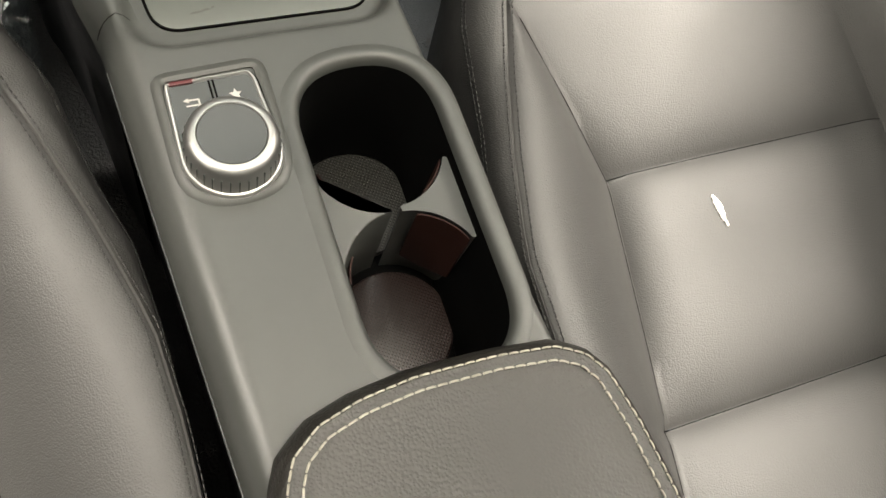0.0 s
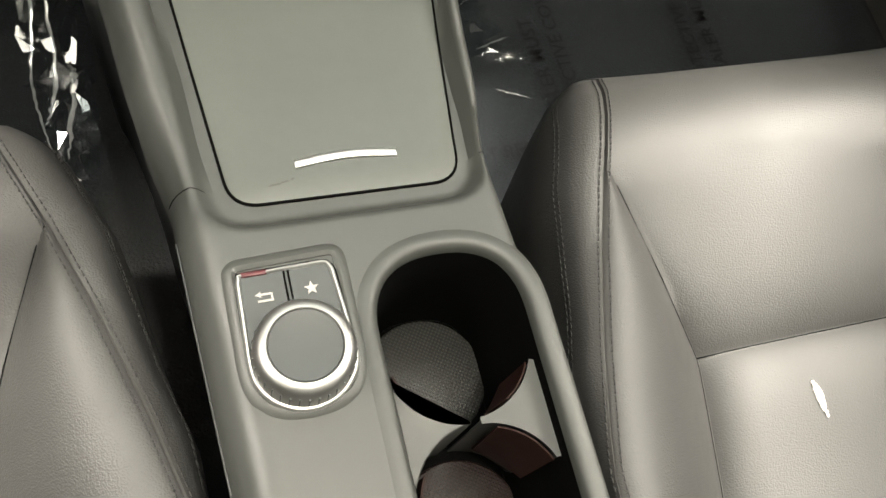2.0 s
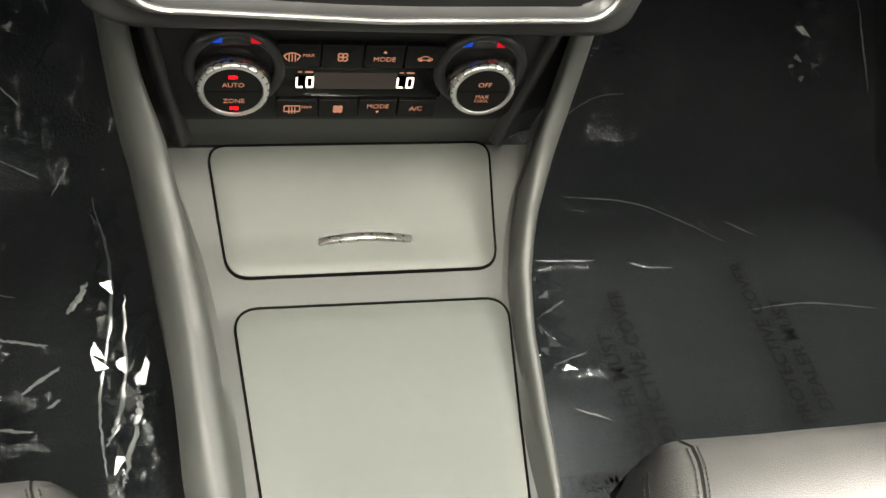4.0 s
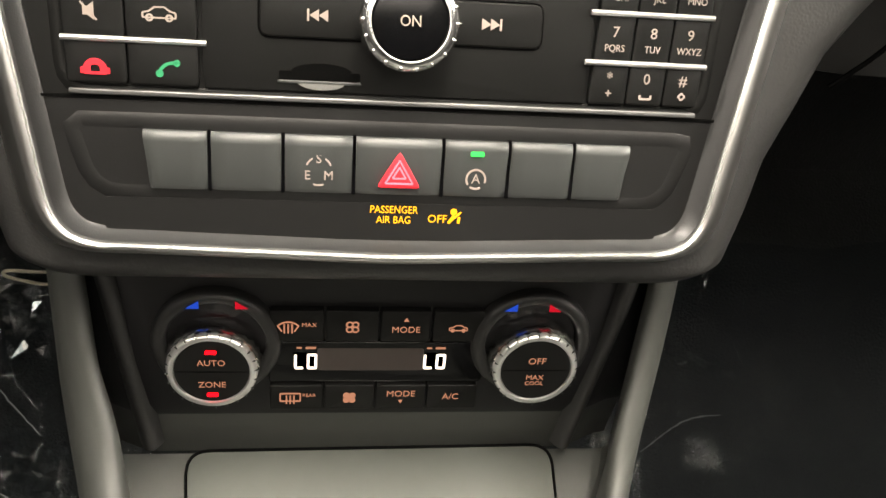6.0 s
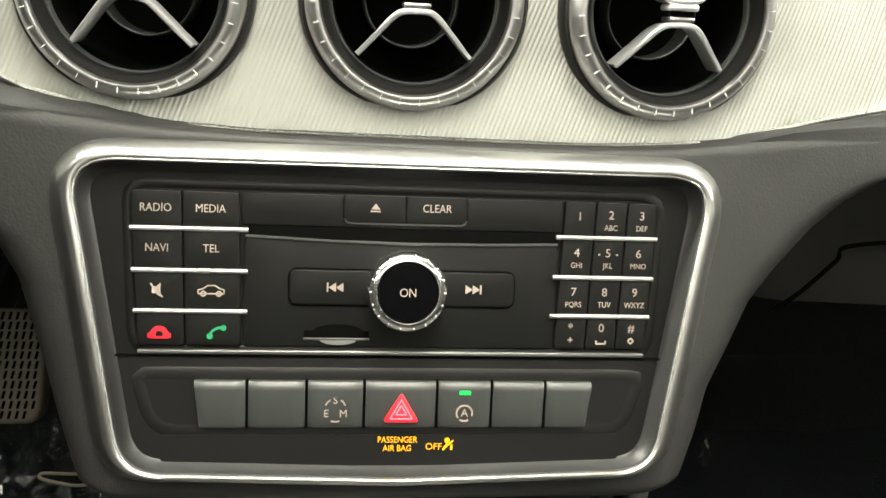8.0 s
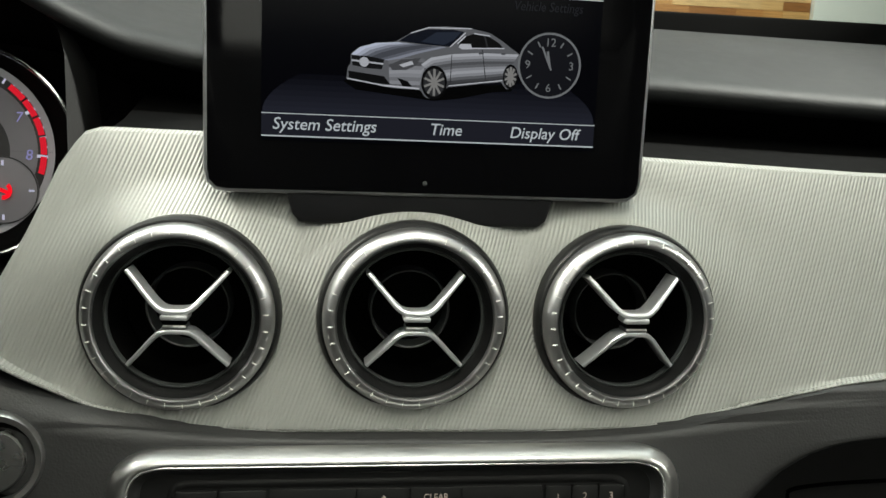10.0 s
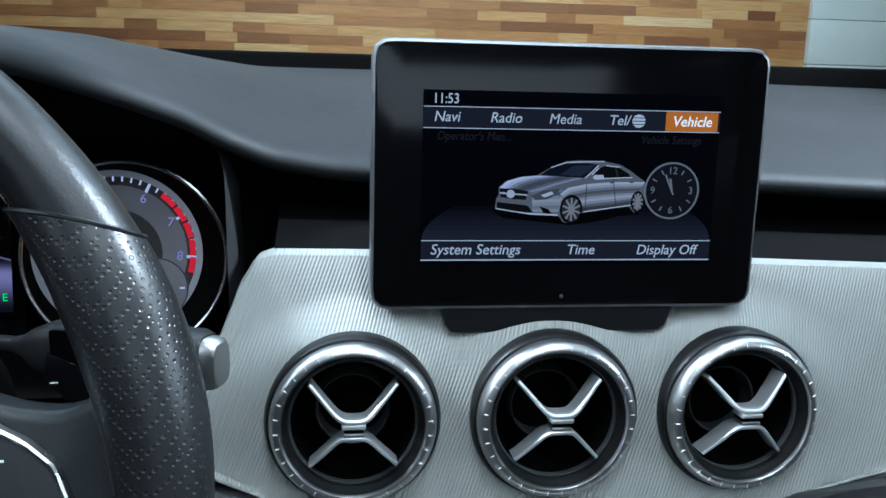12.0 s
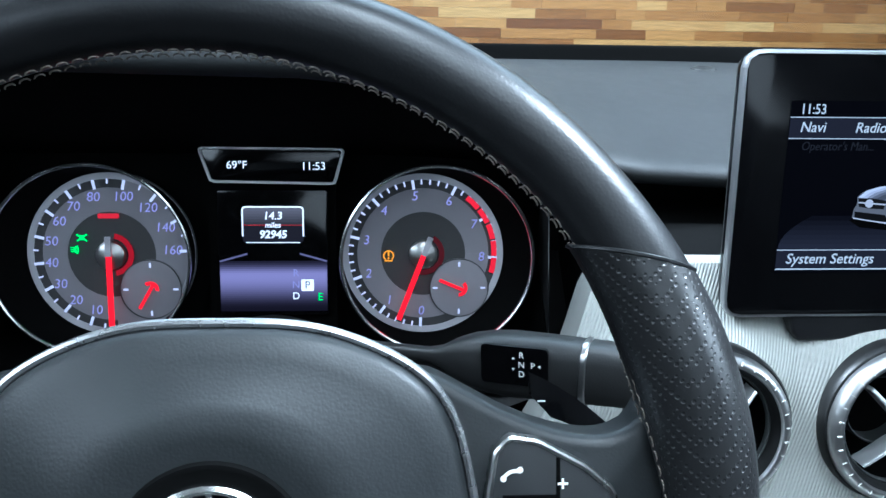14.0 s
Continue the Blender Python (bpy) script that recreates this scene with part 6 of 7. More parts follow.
flat("car_lamp", [on_panel([(302, 272), (360, 242), (452, 229), (434, 266), (385, 292), (320, 296)])], 0.0011, shade("picture_lamp", 0.10), picture_car)
flat("car_lamp_core", [on_panel([(350, 268), (410, 246), (420, 262), (370, 280)])], 0.0012, shade("picture_core", 0.42), picture_car)
for wx, wy, wa, wb in ((520, 348, 62, 84), (888, 302, 36, 62)):
    flat("car_wheel", [on_panel([(wx + wa * math.cos(a), wy + wb * math.sin(a)) for a in [2 * math.pi * i / 32 for i in range(32)]])], 0.0013, shade("picture_tyre", 0.012), picture_car)
    flat("car_rim", [on_panel([(wx + wa * 0.82 * math.cos(a), wy + wb * 0.82 * math.sin(a)) for a in [2 * math.pi * i / 32 for i in range(32)]])], 0.0015, shade("picture_rim", 0.05), picture_car)
    flat("car_spoke", [stroke(*on_panel([(wx, wy)])[0], *on_panel([(wx + wa * 0.80 * math.cos(a), wy + wb * 0.80 * math.sin(a))])[0], 0.0010) for a in [0.3 + 2 * math.pi * i / 10 for i in range(10)]], 0.0017, shade("picture_spoke", 0.24, (1.0, 0.94, 0.96)), picture_car)
dial_ui = glow("clock_grey", (0.40, 0.40, 0.44), 0.5)
# the clock in the picture
flat("clock_face", [circle(0.0520, -0.0052, 0.0142, 40)], 0.00105, glow("clock_black", (0.016, 0.016, 0.022), 0.6), panel)
flat("clock_ring", [arc_band(0.0520, -0.0052, 0.0136, 0.0145, 0, 359.9, 48)], 0.0013, dial_ui, panel)
for i, s in ((0, "12"), (3, "3"), (6, "6"), (9, "9")):
    a = math.pi / 2 - i * math.pi / 6
    lettering(s, 0.0052, 0.0520 + 0.0100 * math.cos(a), -0.0052 + 0.0100 * math.sin(a), 0.0013, dial_ui, panel)
flat("clock_ticks", [stroke(0.0520 + 0.0092 * math.cos(a), -0.0052 + 0.0092 * math.sin(a), 0.0520 + 0.0118 * math.cos(a), -0.0052 + 0.0118 * math.sin(a), 0.0006) for a in [i * math.pi / 6 for i in range(12) if i % 3]], 0.0013, dial_ui, panel)
flat("clock_hands", [stroke(0.0520, -0.0052, 0.0508, 0.0010, 0.0010), stroke(0.0528, -0.0072, 0.0482, 0.0030, 0.0008)], 0.0015, dial_ui, panel)
part("camera_dot", lathe([(0.0, 0.0006), (0.0009, 0.0004), (0.0011, 0.0)], 12, Matrix.Translation((-0.002, -0.0600, 0))), KEYGREY, scr, local=True)

# ---- instrument cluster ----
clu = thing("instrument_cluster", pose(-0.3335, 0.744, 0.855, 86, 0, 0), "instrument cluster with two chrome-ringed dials and a lit middle display", "instrument cluster")
NEAR = 0.018


def ellipse(cx, cy, rx, ry, n=64):
    return [(cx + rx * math.cos(2 * math.pi * i / n), cy + ry * math.sin(2 * math.pi * i / n)) for i in range(n)]


DIALGREY = mat("dial_grey", (0.16, 0.15, 0.165), 0.55, vary=0.10, emit=0.17)
DIALDARK = mat("dial_dark", (0.030, 0.029, 0.030), 0.6, vary=0.1)
DIALRIM = mat("dial_rim", (0.30, 0.29, 0.31), 0.5, vary=0.05, emit=0.18)
VIOLET = glow("violet_figures", (0.36, 0.33, 0.66), 0.95)
PALE = glow("pale_ticks", (0.72, 0.70, 0.90), 0.95)
NEEDLE = glow("needle_red", (0.95, 0.006, 0.02), 1.5)
WHITEUI = glow("white_figures", (0.85, 0.84, 0.92), 1.5)
DULLRED = glow("dull_red", (0.45, 0.008, 0.02), 0.9)
FAINTRED = glow("faint_red", (0.10, 0.012, 0.016), 0.8)
ZONE = glow("red_zone", (0.75, 0.015, 0.035), 1.2)


def dial(side, figures, ticks, needle_deg, sub_needle, red_from):
    cx, cy = side * 0.0945, 0.0
    ox = side * 0.0080
    rows = []
    for s, z in ((0.0, 0.001), (0.15, 0.003), (0.5, 0.009), (1.0, NEAR)):
        rx_, ry_ = 0.0500 + (0.0574 - 0.0500) * s, 0.0500 + (0.0552 - 0.0500) * s
        rows.append([(x, y, z) for x, y in ellipse(cx + ox * s, cy - 0.001 * s, rx_, ry_)])
    part("tube", loft(rows, closed=True), BLACKHOLE, clu, "dark dial tube", local=True)
    part("ring", tube([(x, y, NEAR) for x, y in ellipse(cx + ox, cy - 0.001, 0.0580, 0.0566)], 0.0012, 8, True), CHROME, clu, "thin chrome dial ring", local=True)
    face = part("dial_face", slab(ellipse(cx, cy, 0.0502, 0.0502), -0.004, 0.0, 0), DIALDARK, clu, "round grey dial face", local=True)
    flat("rim_scale", [arc_band(cx, cy, 0.0460, 0.0500, 0, 359.9, 72)], 0.0004, DIALRIM, face)
    flat("figure_band", [arc_band(cx, cy, 0.0262, 0.0408, 0, 359.9, 72)], 0.0004, DIALGREY, face)
    if side < 0:
        flat("figure_band", [arc_band(cx, cy, 0.0408, 0.0462, -88, 78, 40)], 0.0004, DIALGREY, face)
    glow_arc = arc_band(cx, cy, 0.0100, 0.0132, needle_deg - 180 - 10, needle_deg - 350, 20)
    flat("needle_glow", [glow_arc], 0.0012, DULLRED if side < 0 else FAINTRED, face, "red light ring round the needle hub")
    for s, a, r in figures:
        lettering(s, 0.0080, cx + r * math.cos(radians(a)), cy + r * math.sin(radians(a)), 0.0010, VIOLET, face, shear=0.12)
    marks, minor = [], []
    for a, long_ in ticks:
        r0 = 0.0405 if long_ else 0.0432
        (marks if long_ else minor).append(stroke(cx + r0 * math.cos(radians(a)), cy + r0 * math.sin(radians(a)), cx + 0.0462 * math.cos(radians(a)), cy + 0.0462 * math.sin(radians(a)), 0.0017 if long_ else 0.0010))
    for m_ in marks:
        flat("long_tick", [m_], 0.0012, PALE, face)
    for m_ in minor:
        flat("short_tick", [m_], 0.0010, PALE, face)
    if red_from is not None:
        for a0 in range(5):
            s0 = red_from - a0 * 14
            flat("red_zone", [arc_band(cx, cy, 0.0425, 0.0458, s0 - 12.5, s0, 8)], 0.0014, ZONE, face)
    sx, sy = cx + 0.0225, cy - 0.0215
    sub = part("sub_dial", slab(ellipse(sx, sy, 0.0185, 0.0185, 40), 0.0, 0.0014, 0.0004), DIALGREY, face, "small fuel or heat dial", local=True)
    flat("sub_ring", [arc_band(sx, sy, 0.0180, 0.0187, 0, 359.9, 40)], 0.0018, DIALDARK, sub)
    flat("sub_ticks", [stroke(sx + 0.0135 * math.cos(a), sy + 0.0135 * math.sin(a), sx + 0.0165 * math.cos(a), sy + 0.0165 * math.sin(a), 0.0012) for a in (0, math.pi / 2, math.pi, -math.pi / 2)], 0.0018, PALE, sub)
    a = radians(sub_needle)
    flat("sub_needle", [stroke(sx - 0.004 * math.cos(a), sy - 0.004 * math.sin(a), sx + 0.0135 * math.cos(a), sy + 0.0135 * math.sin(a), 0.0020)], 0.0034, NEEDLE, sub)
    flat("sub_needle_hub", [arc_band(sx, sy, 0.0030, 0.0052, sub_needle + 110, sub_needle + 250, 12)], 0.0030, NEEDLE, sub)
    a = radians(needle_deg)
    part("hub", lathe([(0.0088, 0.001), (0.0086, 0.005), (0.0070, 0.0062), (0.0, 0.0066)], 36, Matrix.Translation((cx, cy, 0))), SILVER, face, "pale needle hub", local=True)
    part("needle", slab(stroke(cx - 0.004 * math.cos(a), cy - 0.004 * math.sin(a), cx + 0.0430 * math.cos(a), cy + 0.0430 * math.sin(a), 0.0032), 0.0070, 0.0084, 0), NEEDLE, face, "glowing red needle", local=True)
    part("needle_tail", slab(stroke(cx, cy, cx - 0.0120 * math.cos(a), cy - 0.0120 * math.sin(a), 0.0034), 0.0072, 0.0088, 0), DIALRIM, face, local=True)
    return face


rev_fig = [(str(k), 268 - 33.9 * k, 0.0362) for k in range(9)]
rev_ticks = [(268 - 33.9 * k / 5, k % 5 == 0) for k in range(41)]
rev = dial(1, rev_fig, rev_ticks, 249, 157, 268 - 33.9 * 6.35)
speeds = [("10", 252), ("20", 231), ("30", 210), ("40", 188), ("50", 167), ("60", 146), ("70", 126), ("80", 105), ("100", 77), ("120", 52), ("140", 27), ("160", 4)]
spd_ticks = [(262 - 10.7 * k, k % 2 == 1) for k in range(0, 16)] + [(91 - 12.6 * k, k % 2 == 1) for k in range(0, 8)]
spd = dial(-1, [(s, a, 0.0362) for s, a in speeds], spd_ticks, 270, 240, None)
lx0 = -0.0945
flat("lamp_symbol", [arc_band(lx0 - 0.0195, 0.0032, 0.0012, 0.0026, 90, 270, 10), stroke(lx0 - 0.0195, 0.0045, lx0 - 0.0195, 0.0019, 0.0008)] + [stroke(lx0 - 0.0240, y, lx0 - 0.0215, y, 0.0006) for y in (0.0020, 0.0032, 0.0044)], 0.0016, GREENLAMP, spd, "green head lamp symbol")
flat("lamp_symbol", [stroke(lx0 - 0.0200, 0.0085, lx0 - 0.0140, 0.0125, 0.0010), stroke(lx0 - 0.0200, 0.0125, lx0 - 0.0140, 0.0085, 0.0010), stroke(lx0 - 0.0185, 0.0105, lx0 - 0.0155, 0.0105, 0.0030)], 0.0016, GREENLAMP, spd, "green side lamp symbol")
flat("warning_bars", [rrect(lx0 - 0.0070, 0.0222, lx0 + 0.0055, 0.0252, 0.0008, 2)], 0.0016, glow("warning_red", (0.75, 0.02, 0.04), 1.0), spd, "red warning light")
rx0 = 0.0945
flat("tyre_symbol", [arc_band(rx0 - 0.0215, -0.0010, 0.0026, 0.0034, -50, 230, 16), stroke(rx0 - 0.0240, -0.0042, rx0 - 0.0190, -0.0042, 0.0008), stroke(rx0 - 0.0215, -0.0014, rx0 - 0.0215, 0.0014, 0.0010), circle(rx0 - 0.0215, -0.0026, 0.0006, 8)], 0.0016, glow("amber_symbol", (1.0, 0.36, 0.02), 1.2), rev, "amber tyre pressure symbol")

mid = part("middle_display", slab(rrect(-0.0300, -0.0375, 0.0362, 0.0400, 0.002, 3), -0.004, 0.006, 0.0005), GLOSSBLACK, clu, "lit middle display", local=True)
for i in range(26):
    y0 = -0.0345 + 0.0012 * i
    k = 0.03 + 0.97 * ease(i / 18) ** 1.4 if i < 19 else 0.03 + 0.97 * math.exp(-((i - 18.5) / 3.5) ** 2)
    flat("sky_band", [[(-0.0292, y0), (0.0354, y0), (0.0354, y0 + 0.0012), (-0.0292, y0 + 0.0012)]], 0.0062, glow("violet_band", (0.125 * k, 0.105 * k, 0.200 * k), 2.3), mid)
flat("horizon", [stroke(-0.0292, -0.0035, -0.0125, 0.0012, 0.0010), stroke(0.0354, -0.0035, 0.0190, 0.0012, 0.0010)], 0.0063, glow("horizon_blue", (0.16, 0.14, 0.26), 1.0), mid)
cardb = part("trip_card", slab(rrect(-0.0150, 0.0082, 0.0215, 0.0300, 0.0022, 4), 0.0058, 0.0066, 0), glow("card_grey", (0.022, 0.020, 0.028), 0.8), mid, "trip and odometer card", local=True)
for i in range(6):
    flat("card_sheen", [[(-0.0143, 0.0190 + 0.0017 * i), (0.0208, 0.0190 + 0.0017 * i), (0.0208, 0.0207 + 0.0017 * i), (-0.0143, 0.0207 + 0.0017 * i)]], 0.0067, glow("card_sheen", (0.05 + 0.022 * i, 0.045 + 0.020 * i, 0.055 + 0.024 * i), 0.9), cardb)
flat("card_edge", [arc_band(-0.0128, 0.0278, 0.0016, 0.0026, 90, 180, 6), stroke(-0.0128, 0.0299, 0.0193, 0.0299, 0.0009), arc_band(0.0193, 0.0278, 0.0016, 0.0026, 0, 90, 6), stroke(-0.0149, 0.0120, -0.0149, 0.0278, 0.0009), stroke(0.0214, 0.0120, 0.0214, 0.0278, 0.0009), stroke(-0.0130, 0.0082, 0.0195, 0.0082, 0.0005)], 0.0070, WHITEUI, cardb)
flat("card_line", [stroke(-0.0145, 0.0188, 0.0210, 0.0188, 0.0006)], 0.0068, REDINK, cardb)
lettering("14.3", 0.0066, 0.0032, 0.0244, 0.0072, WHITEUI, cardb, shear=0.12, bold=0.02)
lettering("miles", 0.0046, 0.0032, 0.0188, 0.0072, WHITEUI, cardb, shear=0.12, bold=0.02)
lettering("92945", 0.0066, 0.0032, 0.0130, 0.0072, WHITEUI, cardb, shear=0.12, bold=0.03)
lettering("R", 0.0062, 0.0165, -0.0108, 0.0066, VIOLET, mid)
lettering("N", 0.0062, 0.0165, -0.0182, 0.0066, VIOLET, mid)
lettering("D", 0.0062, 0.0165, -0.0252, 0.0066, WHITEUI, mid)
flat("gear_box", [rrect(0.0196, -0.0220, 0.0272, -0.0148, 0.0006, 2)], 0.0065, WHITEUI, mid)
lettering("P", 0.0066, 0.0234, -0.0184, 0.0068, GLOSSBLACK, mid)
lettering("E", 0.0066, 0.0312, -0.0258, 0.0066, GREENLAMP, mid)
TOPD = resample(rpoly([(-0.0400, 0.0665), (-0.0325, 0.0446), (0.0415, 0.0434), (0.0478, 0.0660)], 0.0028, 4), 60)
topd = part("clock_display", slab(inset(TOPD, 0.0016), 0.004, 0.012, 0.0004), GLOSSBLACK, clu, "small clock and temperature display", local=True)
part("display_rim", band(TOPD, inset(TOPD, 0.0020), [(0, 0.008), (0.2, 0.0135), (0.8, 0.0135), (1, 0.0115)], closed=False), mat("display_rim_grey", (0.60, 0.60, 0.62), 0.35), topd, "thin grey rim", local=True)
lettering("69\u00b0F", 0.0066, -0.0165, 0.0552, 0.0124, WHITEUI, topd)
lettering("11:53", 0.0066, 0.0285, 0.0547, 0.0124, WHITEUI, topd)
part("mask", box(-0.175, -0.075, -0.012, 0.175, 0.085, -0.006), BLACKHOLE, clu, "black cluster mask", local=True)
bm = bmesh.new()
slab(rrect(-0.036, -0.075, 0.041, 0.078, 0.004, 3), -0.006, 0.002, 0, bm)
part("centre_plate", bm, BLACKHOLE, clu, local=True)
# shroud from the dials to the hood
rows = []
for z, w, h0, h1 in ((-0.010, 0.170, -0.078, 0.088), (0.03, 0.170, -0.082, 0.095), (0.048, 0.166, -0.084, 0.098)):
    rows.append([(x, y, z) for x, y in resample(rpoly([(-w, h0), (w, h0), (w * 0.98, h1 - 0.03), (w * 0.55, h1), (-w * 0.55, h1), (-w, h1 - 0.03)], 0.03, 5), 72)])
part("hood_lining", loft(rows, closed=True), FASCIA, clu, "dark lining under the hood", local=True)

# ---- steering wheel ----
wheel = thing("steering_wheel", pose(-0.3215, 0.452, 0.8365, 77.2, 0, 0), "black leather three-spoke steering wheel with perforated grips", "steering wheel")
WR = 0.1592


def rim_section(a):
    """Centre radius and the two half-widths of the rim at a degrees."""
    d = min(abs(((a - 18 + 180) % 360) - 180), abs(((a - 162 + 180) % 360) - 180))
    k = max(0, 1 - d / 26)
    k = k * k * (3 - 2 * k)
    return WR - 0.0016 * k, 0.0122 + 0.0032 * k, 0.0135 + 0.002 * k


def rim_rows(a0, a1, n, grow=0.0, slant=0.0):
    """The rim's skin from a0 to a1 degrees; slant skews the end that lies nearer the top."""
    rows = []
    for i in range(n + 1):
        a = a0 + (a1 - a0) * i / n
        R, w, h = rim_section(a)
        share = i / n if a1 < 90 else 1 - i / n
        row = []
        for t in [2 * math.pi * j / 20 for j in range(20)]:
            b = radians(a - slant * share ** 2 * math.cos(t))
            row.append(((R + (w + grow) * math.cos(t)) * math.cos(b), (R + (w + grow) * math.cos(t)) * math.sin(b), (h + grow) * math.sin(t)))
        rows.append(row)
    return rows


part("rim_top", loft(rim_rows(18, 162, 70), closed=True), WHEELSKIN, wheel, "smooth leather upper rim", local=True)
part("rim_bottom", loft(rim_rows(198, 342, 50), closed=True), WHEELSKIN, wheel, "smooth leather lower rim", local=True)
for a0, a1, slant in ((-18, 33, 5.0), (147, 198, -5.0)):
    rows = rim_rows(a0, a1, 30, 0.0009, slant)
    part("grip", loft(rows, closed=True, caps=True), PUNCHED, wheel, "perforated leather grip", local=True)
    part("grip_seam", tube(rows[-1] if a1 < 90 else rows[0], 0.0007, 6, True), WHEELSKIN, wheel, "sewn edge of the grip", local=True)
for a0, a1 in ((35, 145), (-16, 33), (147, 196)):
    for q in (200, 212):
        path = []
        for i in range(70):
            a = a0 + (a1 - a0) * i / 69
            R, w, h = rim_section(a)
            t = radians(q - 24)
            rr = R + (w + 0.0006) * math.cos(t)
            path.append((rr * math.cos(radians(a)), rr * math.sin(radians(a)), (h + 0.0006) * math.sin(t) + (0.0006 if q == 200 else -0.0028)))
        M = wheel.matrix_basis
        stitches("stitching", [M @ Vector(p) for p in path], wheel, 0.0032, 0.0014, 0.00030, WHEELTHREAD, (0, -0.0003, 0.0003))
HX = 0.0090
for s in (-1, 1):
    top_e = [(0.055, 0.052), (0.0682, 0.0496), (0.0800, 0.0435), (0.0895, 0.0385), (0.1010, 0.0338), (0.1112, 0.0308), (0.1203, 0.0296), (0.1270, 0.0300), (0.1325, 0.0320), (0.1368, 0.0365), (0.1400, 0.0430), (0.1440, 0.0500), (0.1560, 0.0500), (0.1620, 0.0)]
    low_e = [(0.1580, -0.0480), (0.1420, -0.0500), (0.1370, -0.0430), (0.1250, -0.0380), (0.105, -0.0450), (0.08, -0.058), (0.055, -0.066)]
    outl = [(HX * (1 - x / 0.16) + s * x, y) for x, y in (top_e + low_e)]
    outl = resample(outl, 110)
    area = sum(a[0] * b[1] - b[0] * a[1] for a, b in zip(outl, outl[1:] + outl[:1]))
    outl = outl if area > 0 else outl[::-1]
    part("spoke", slab(outl, -0.020, -0.0035, 0.004), PAD, wheel, "black spoke", local=True)
    key_o = [(0.0835, -0.030), (0.0853, 0.0099), (0.0880, 0.0265), (0.0926, 0.0312), (0.1021, 0.0298), (0.1179, 0.0217), (0.1267, 0.0146), (0.1310, 0.0040), (0.1300, -0.030)]
    ko = resample([(HX * (1 - x / 0.16) + s * (x - 0.001), y) for x, y in key_o], 80)
    area = sum(a[0] * b[1] - b[0] * a[1] for a, b in zip(ko, ko[1:] + ko[:1]))
    ko = ko if area > 0 else ko[::-1]
    pad = part("key_pad", slab(ko, -0.006, 0.0005, 0.0006), KEYDARK, wheel, "grey multi-function key pad", local=True)
    part("key_rim", band(inset(ko, -0.0006), inset(ko, 0.0013), [(0, -0.003), (0.1, 0.0012), (0.5, 0.0018), (1, 0.0010), (1, -0.003)]), SATIN, pad, "bright key pad rim", local=True)
    kx = HX * 0.35 + s * 0.1075
    part("key_joint", box(kx - 0.0006, -0.028, 0.0002, kx + 0.0006, 0.0245, 0.0008), BLACKHOLE, pad, local=True)
    part("key_joint", box(kx - 0.0170 if s > 0 else kx, 0.0118, 0.0002, kx if s > 0 else kx + 0.0170, 0.0132, 0.0008), BLACKHOLE, pad, local=True)
    if s > 0:
        flat("symbol", [arc_band(0.0975, 0.0165, 0.0036, 0.0047, 70, 155, 10), circle(0.0938, 0.0183, 0.0010, 10), circle(0.0989, 0.0209, 0.0010, 10)], 0.0009, WHITEINK, pad)
        flat("symbol", [stroke(0.1104, 0.0165, 0.1136, 0.0165, 0.0007), stroke(0.1120, 0.0149, 0.1120, 0.0181, 0.0007)], 0.0009, WHITEINK, pad)
PADO = resample(rpoly([(HX - 0.069, 0.0480), (HX - 0.0805, -0.020), (HX - 0.063, -0.066), (HX + 0.063, -0.066), (HX + 0.0805, -0.020), (HX + 0.069, 0.0480), (HX + 0.030, 0.0655), (HX - 0.030, 0.0655)], [0.03, 0.05, 0.03, 0.03, 0.05, 0.03, 0.05, 0.05], 8), 130)
for _ in range(14):
    PADO = [((a[0] + 2 * p[0] + b[0]) / 4, (a[1] + 2 * p[1] + b[1]) / 4) for a, p, b in zip(PADO[-1:] + PADO[:-1], PADO, PADO[1:] + PADO[:1])]
rows = []
for s, z in ((1.0, -0.012), (1.0, -0.001), (0.985, 0.0035), (0.95, 0.0060), (0.86, 0.0080), (0.74, 0.0105), (0.66, 0.0135), (0.58, 0.0150), (0.48, 0.0150), (0.40, 0.0140)):
    if s > 0.7:
        rows.append([(HX + (x - HX) * s, y * s, z) for x, y in PADO])
    else:
        q = (0.74 - s) / 0.34
        rr = 0.072 * s
        pts = []
        for x, y in PADO:
            a = math.atan2(y, x - HX)
            c = min(1, q * 2.0)
            bx, by = (x - HX) * s, y * s
            pts.append((HX + bx * (1 - c) + rr * math.cos(a) * c, by * (1 - c) + rr * math.sin(a) * c, z))
        rows.append(pts)
bm = loft(rows, closed=True)
bm.verts.ensure_lookup_table()
bm.faces.new(bm.verts[-130:])
part("airbag_cover", bm, PAD, wheel, "domed grey-black airbag cover", local=True, angle=60)
part("cover_trim", tube([(x, y, 0.0012) for x, y in inset(PADO, -0.0008)], 0.0015, 8, True), mat("cover_trim_metal", (0.42, 0.42, 0.43), 0.28, 0.9), wheel, "bright trim round the airbag cover", local=True)
part("emblem_dish", lathe([(0.0288, 0.0138), (0.0280, 0.0158), (0.0262, 0.0160), (0.0225, 0.0142), (0.0, 0.0140)], 56, Matrix.Translation((HX, 0.0, 0))), BLACKHOLE, wheel, "dark emblem dish", local=True)
part("emblem_ring", lathe([(0.0226, 0.0140), (0.0224, 0.0172), (0.0212, 0.0180), (0.0200, 0.0172), (0.0198, 0.0140)], 56, Matrix.Translation((HX, 0.0, 0))), CHROME, wheel, "polished round badge", local=True)
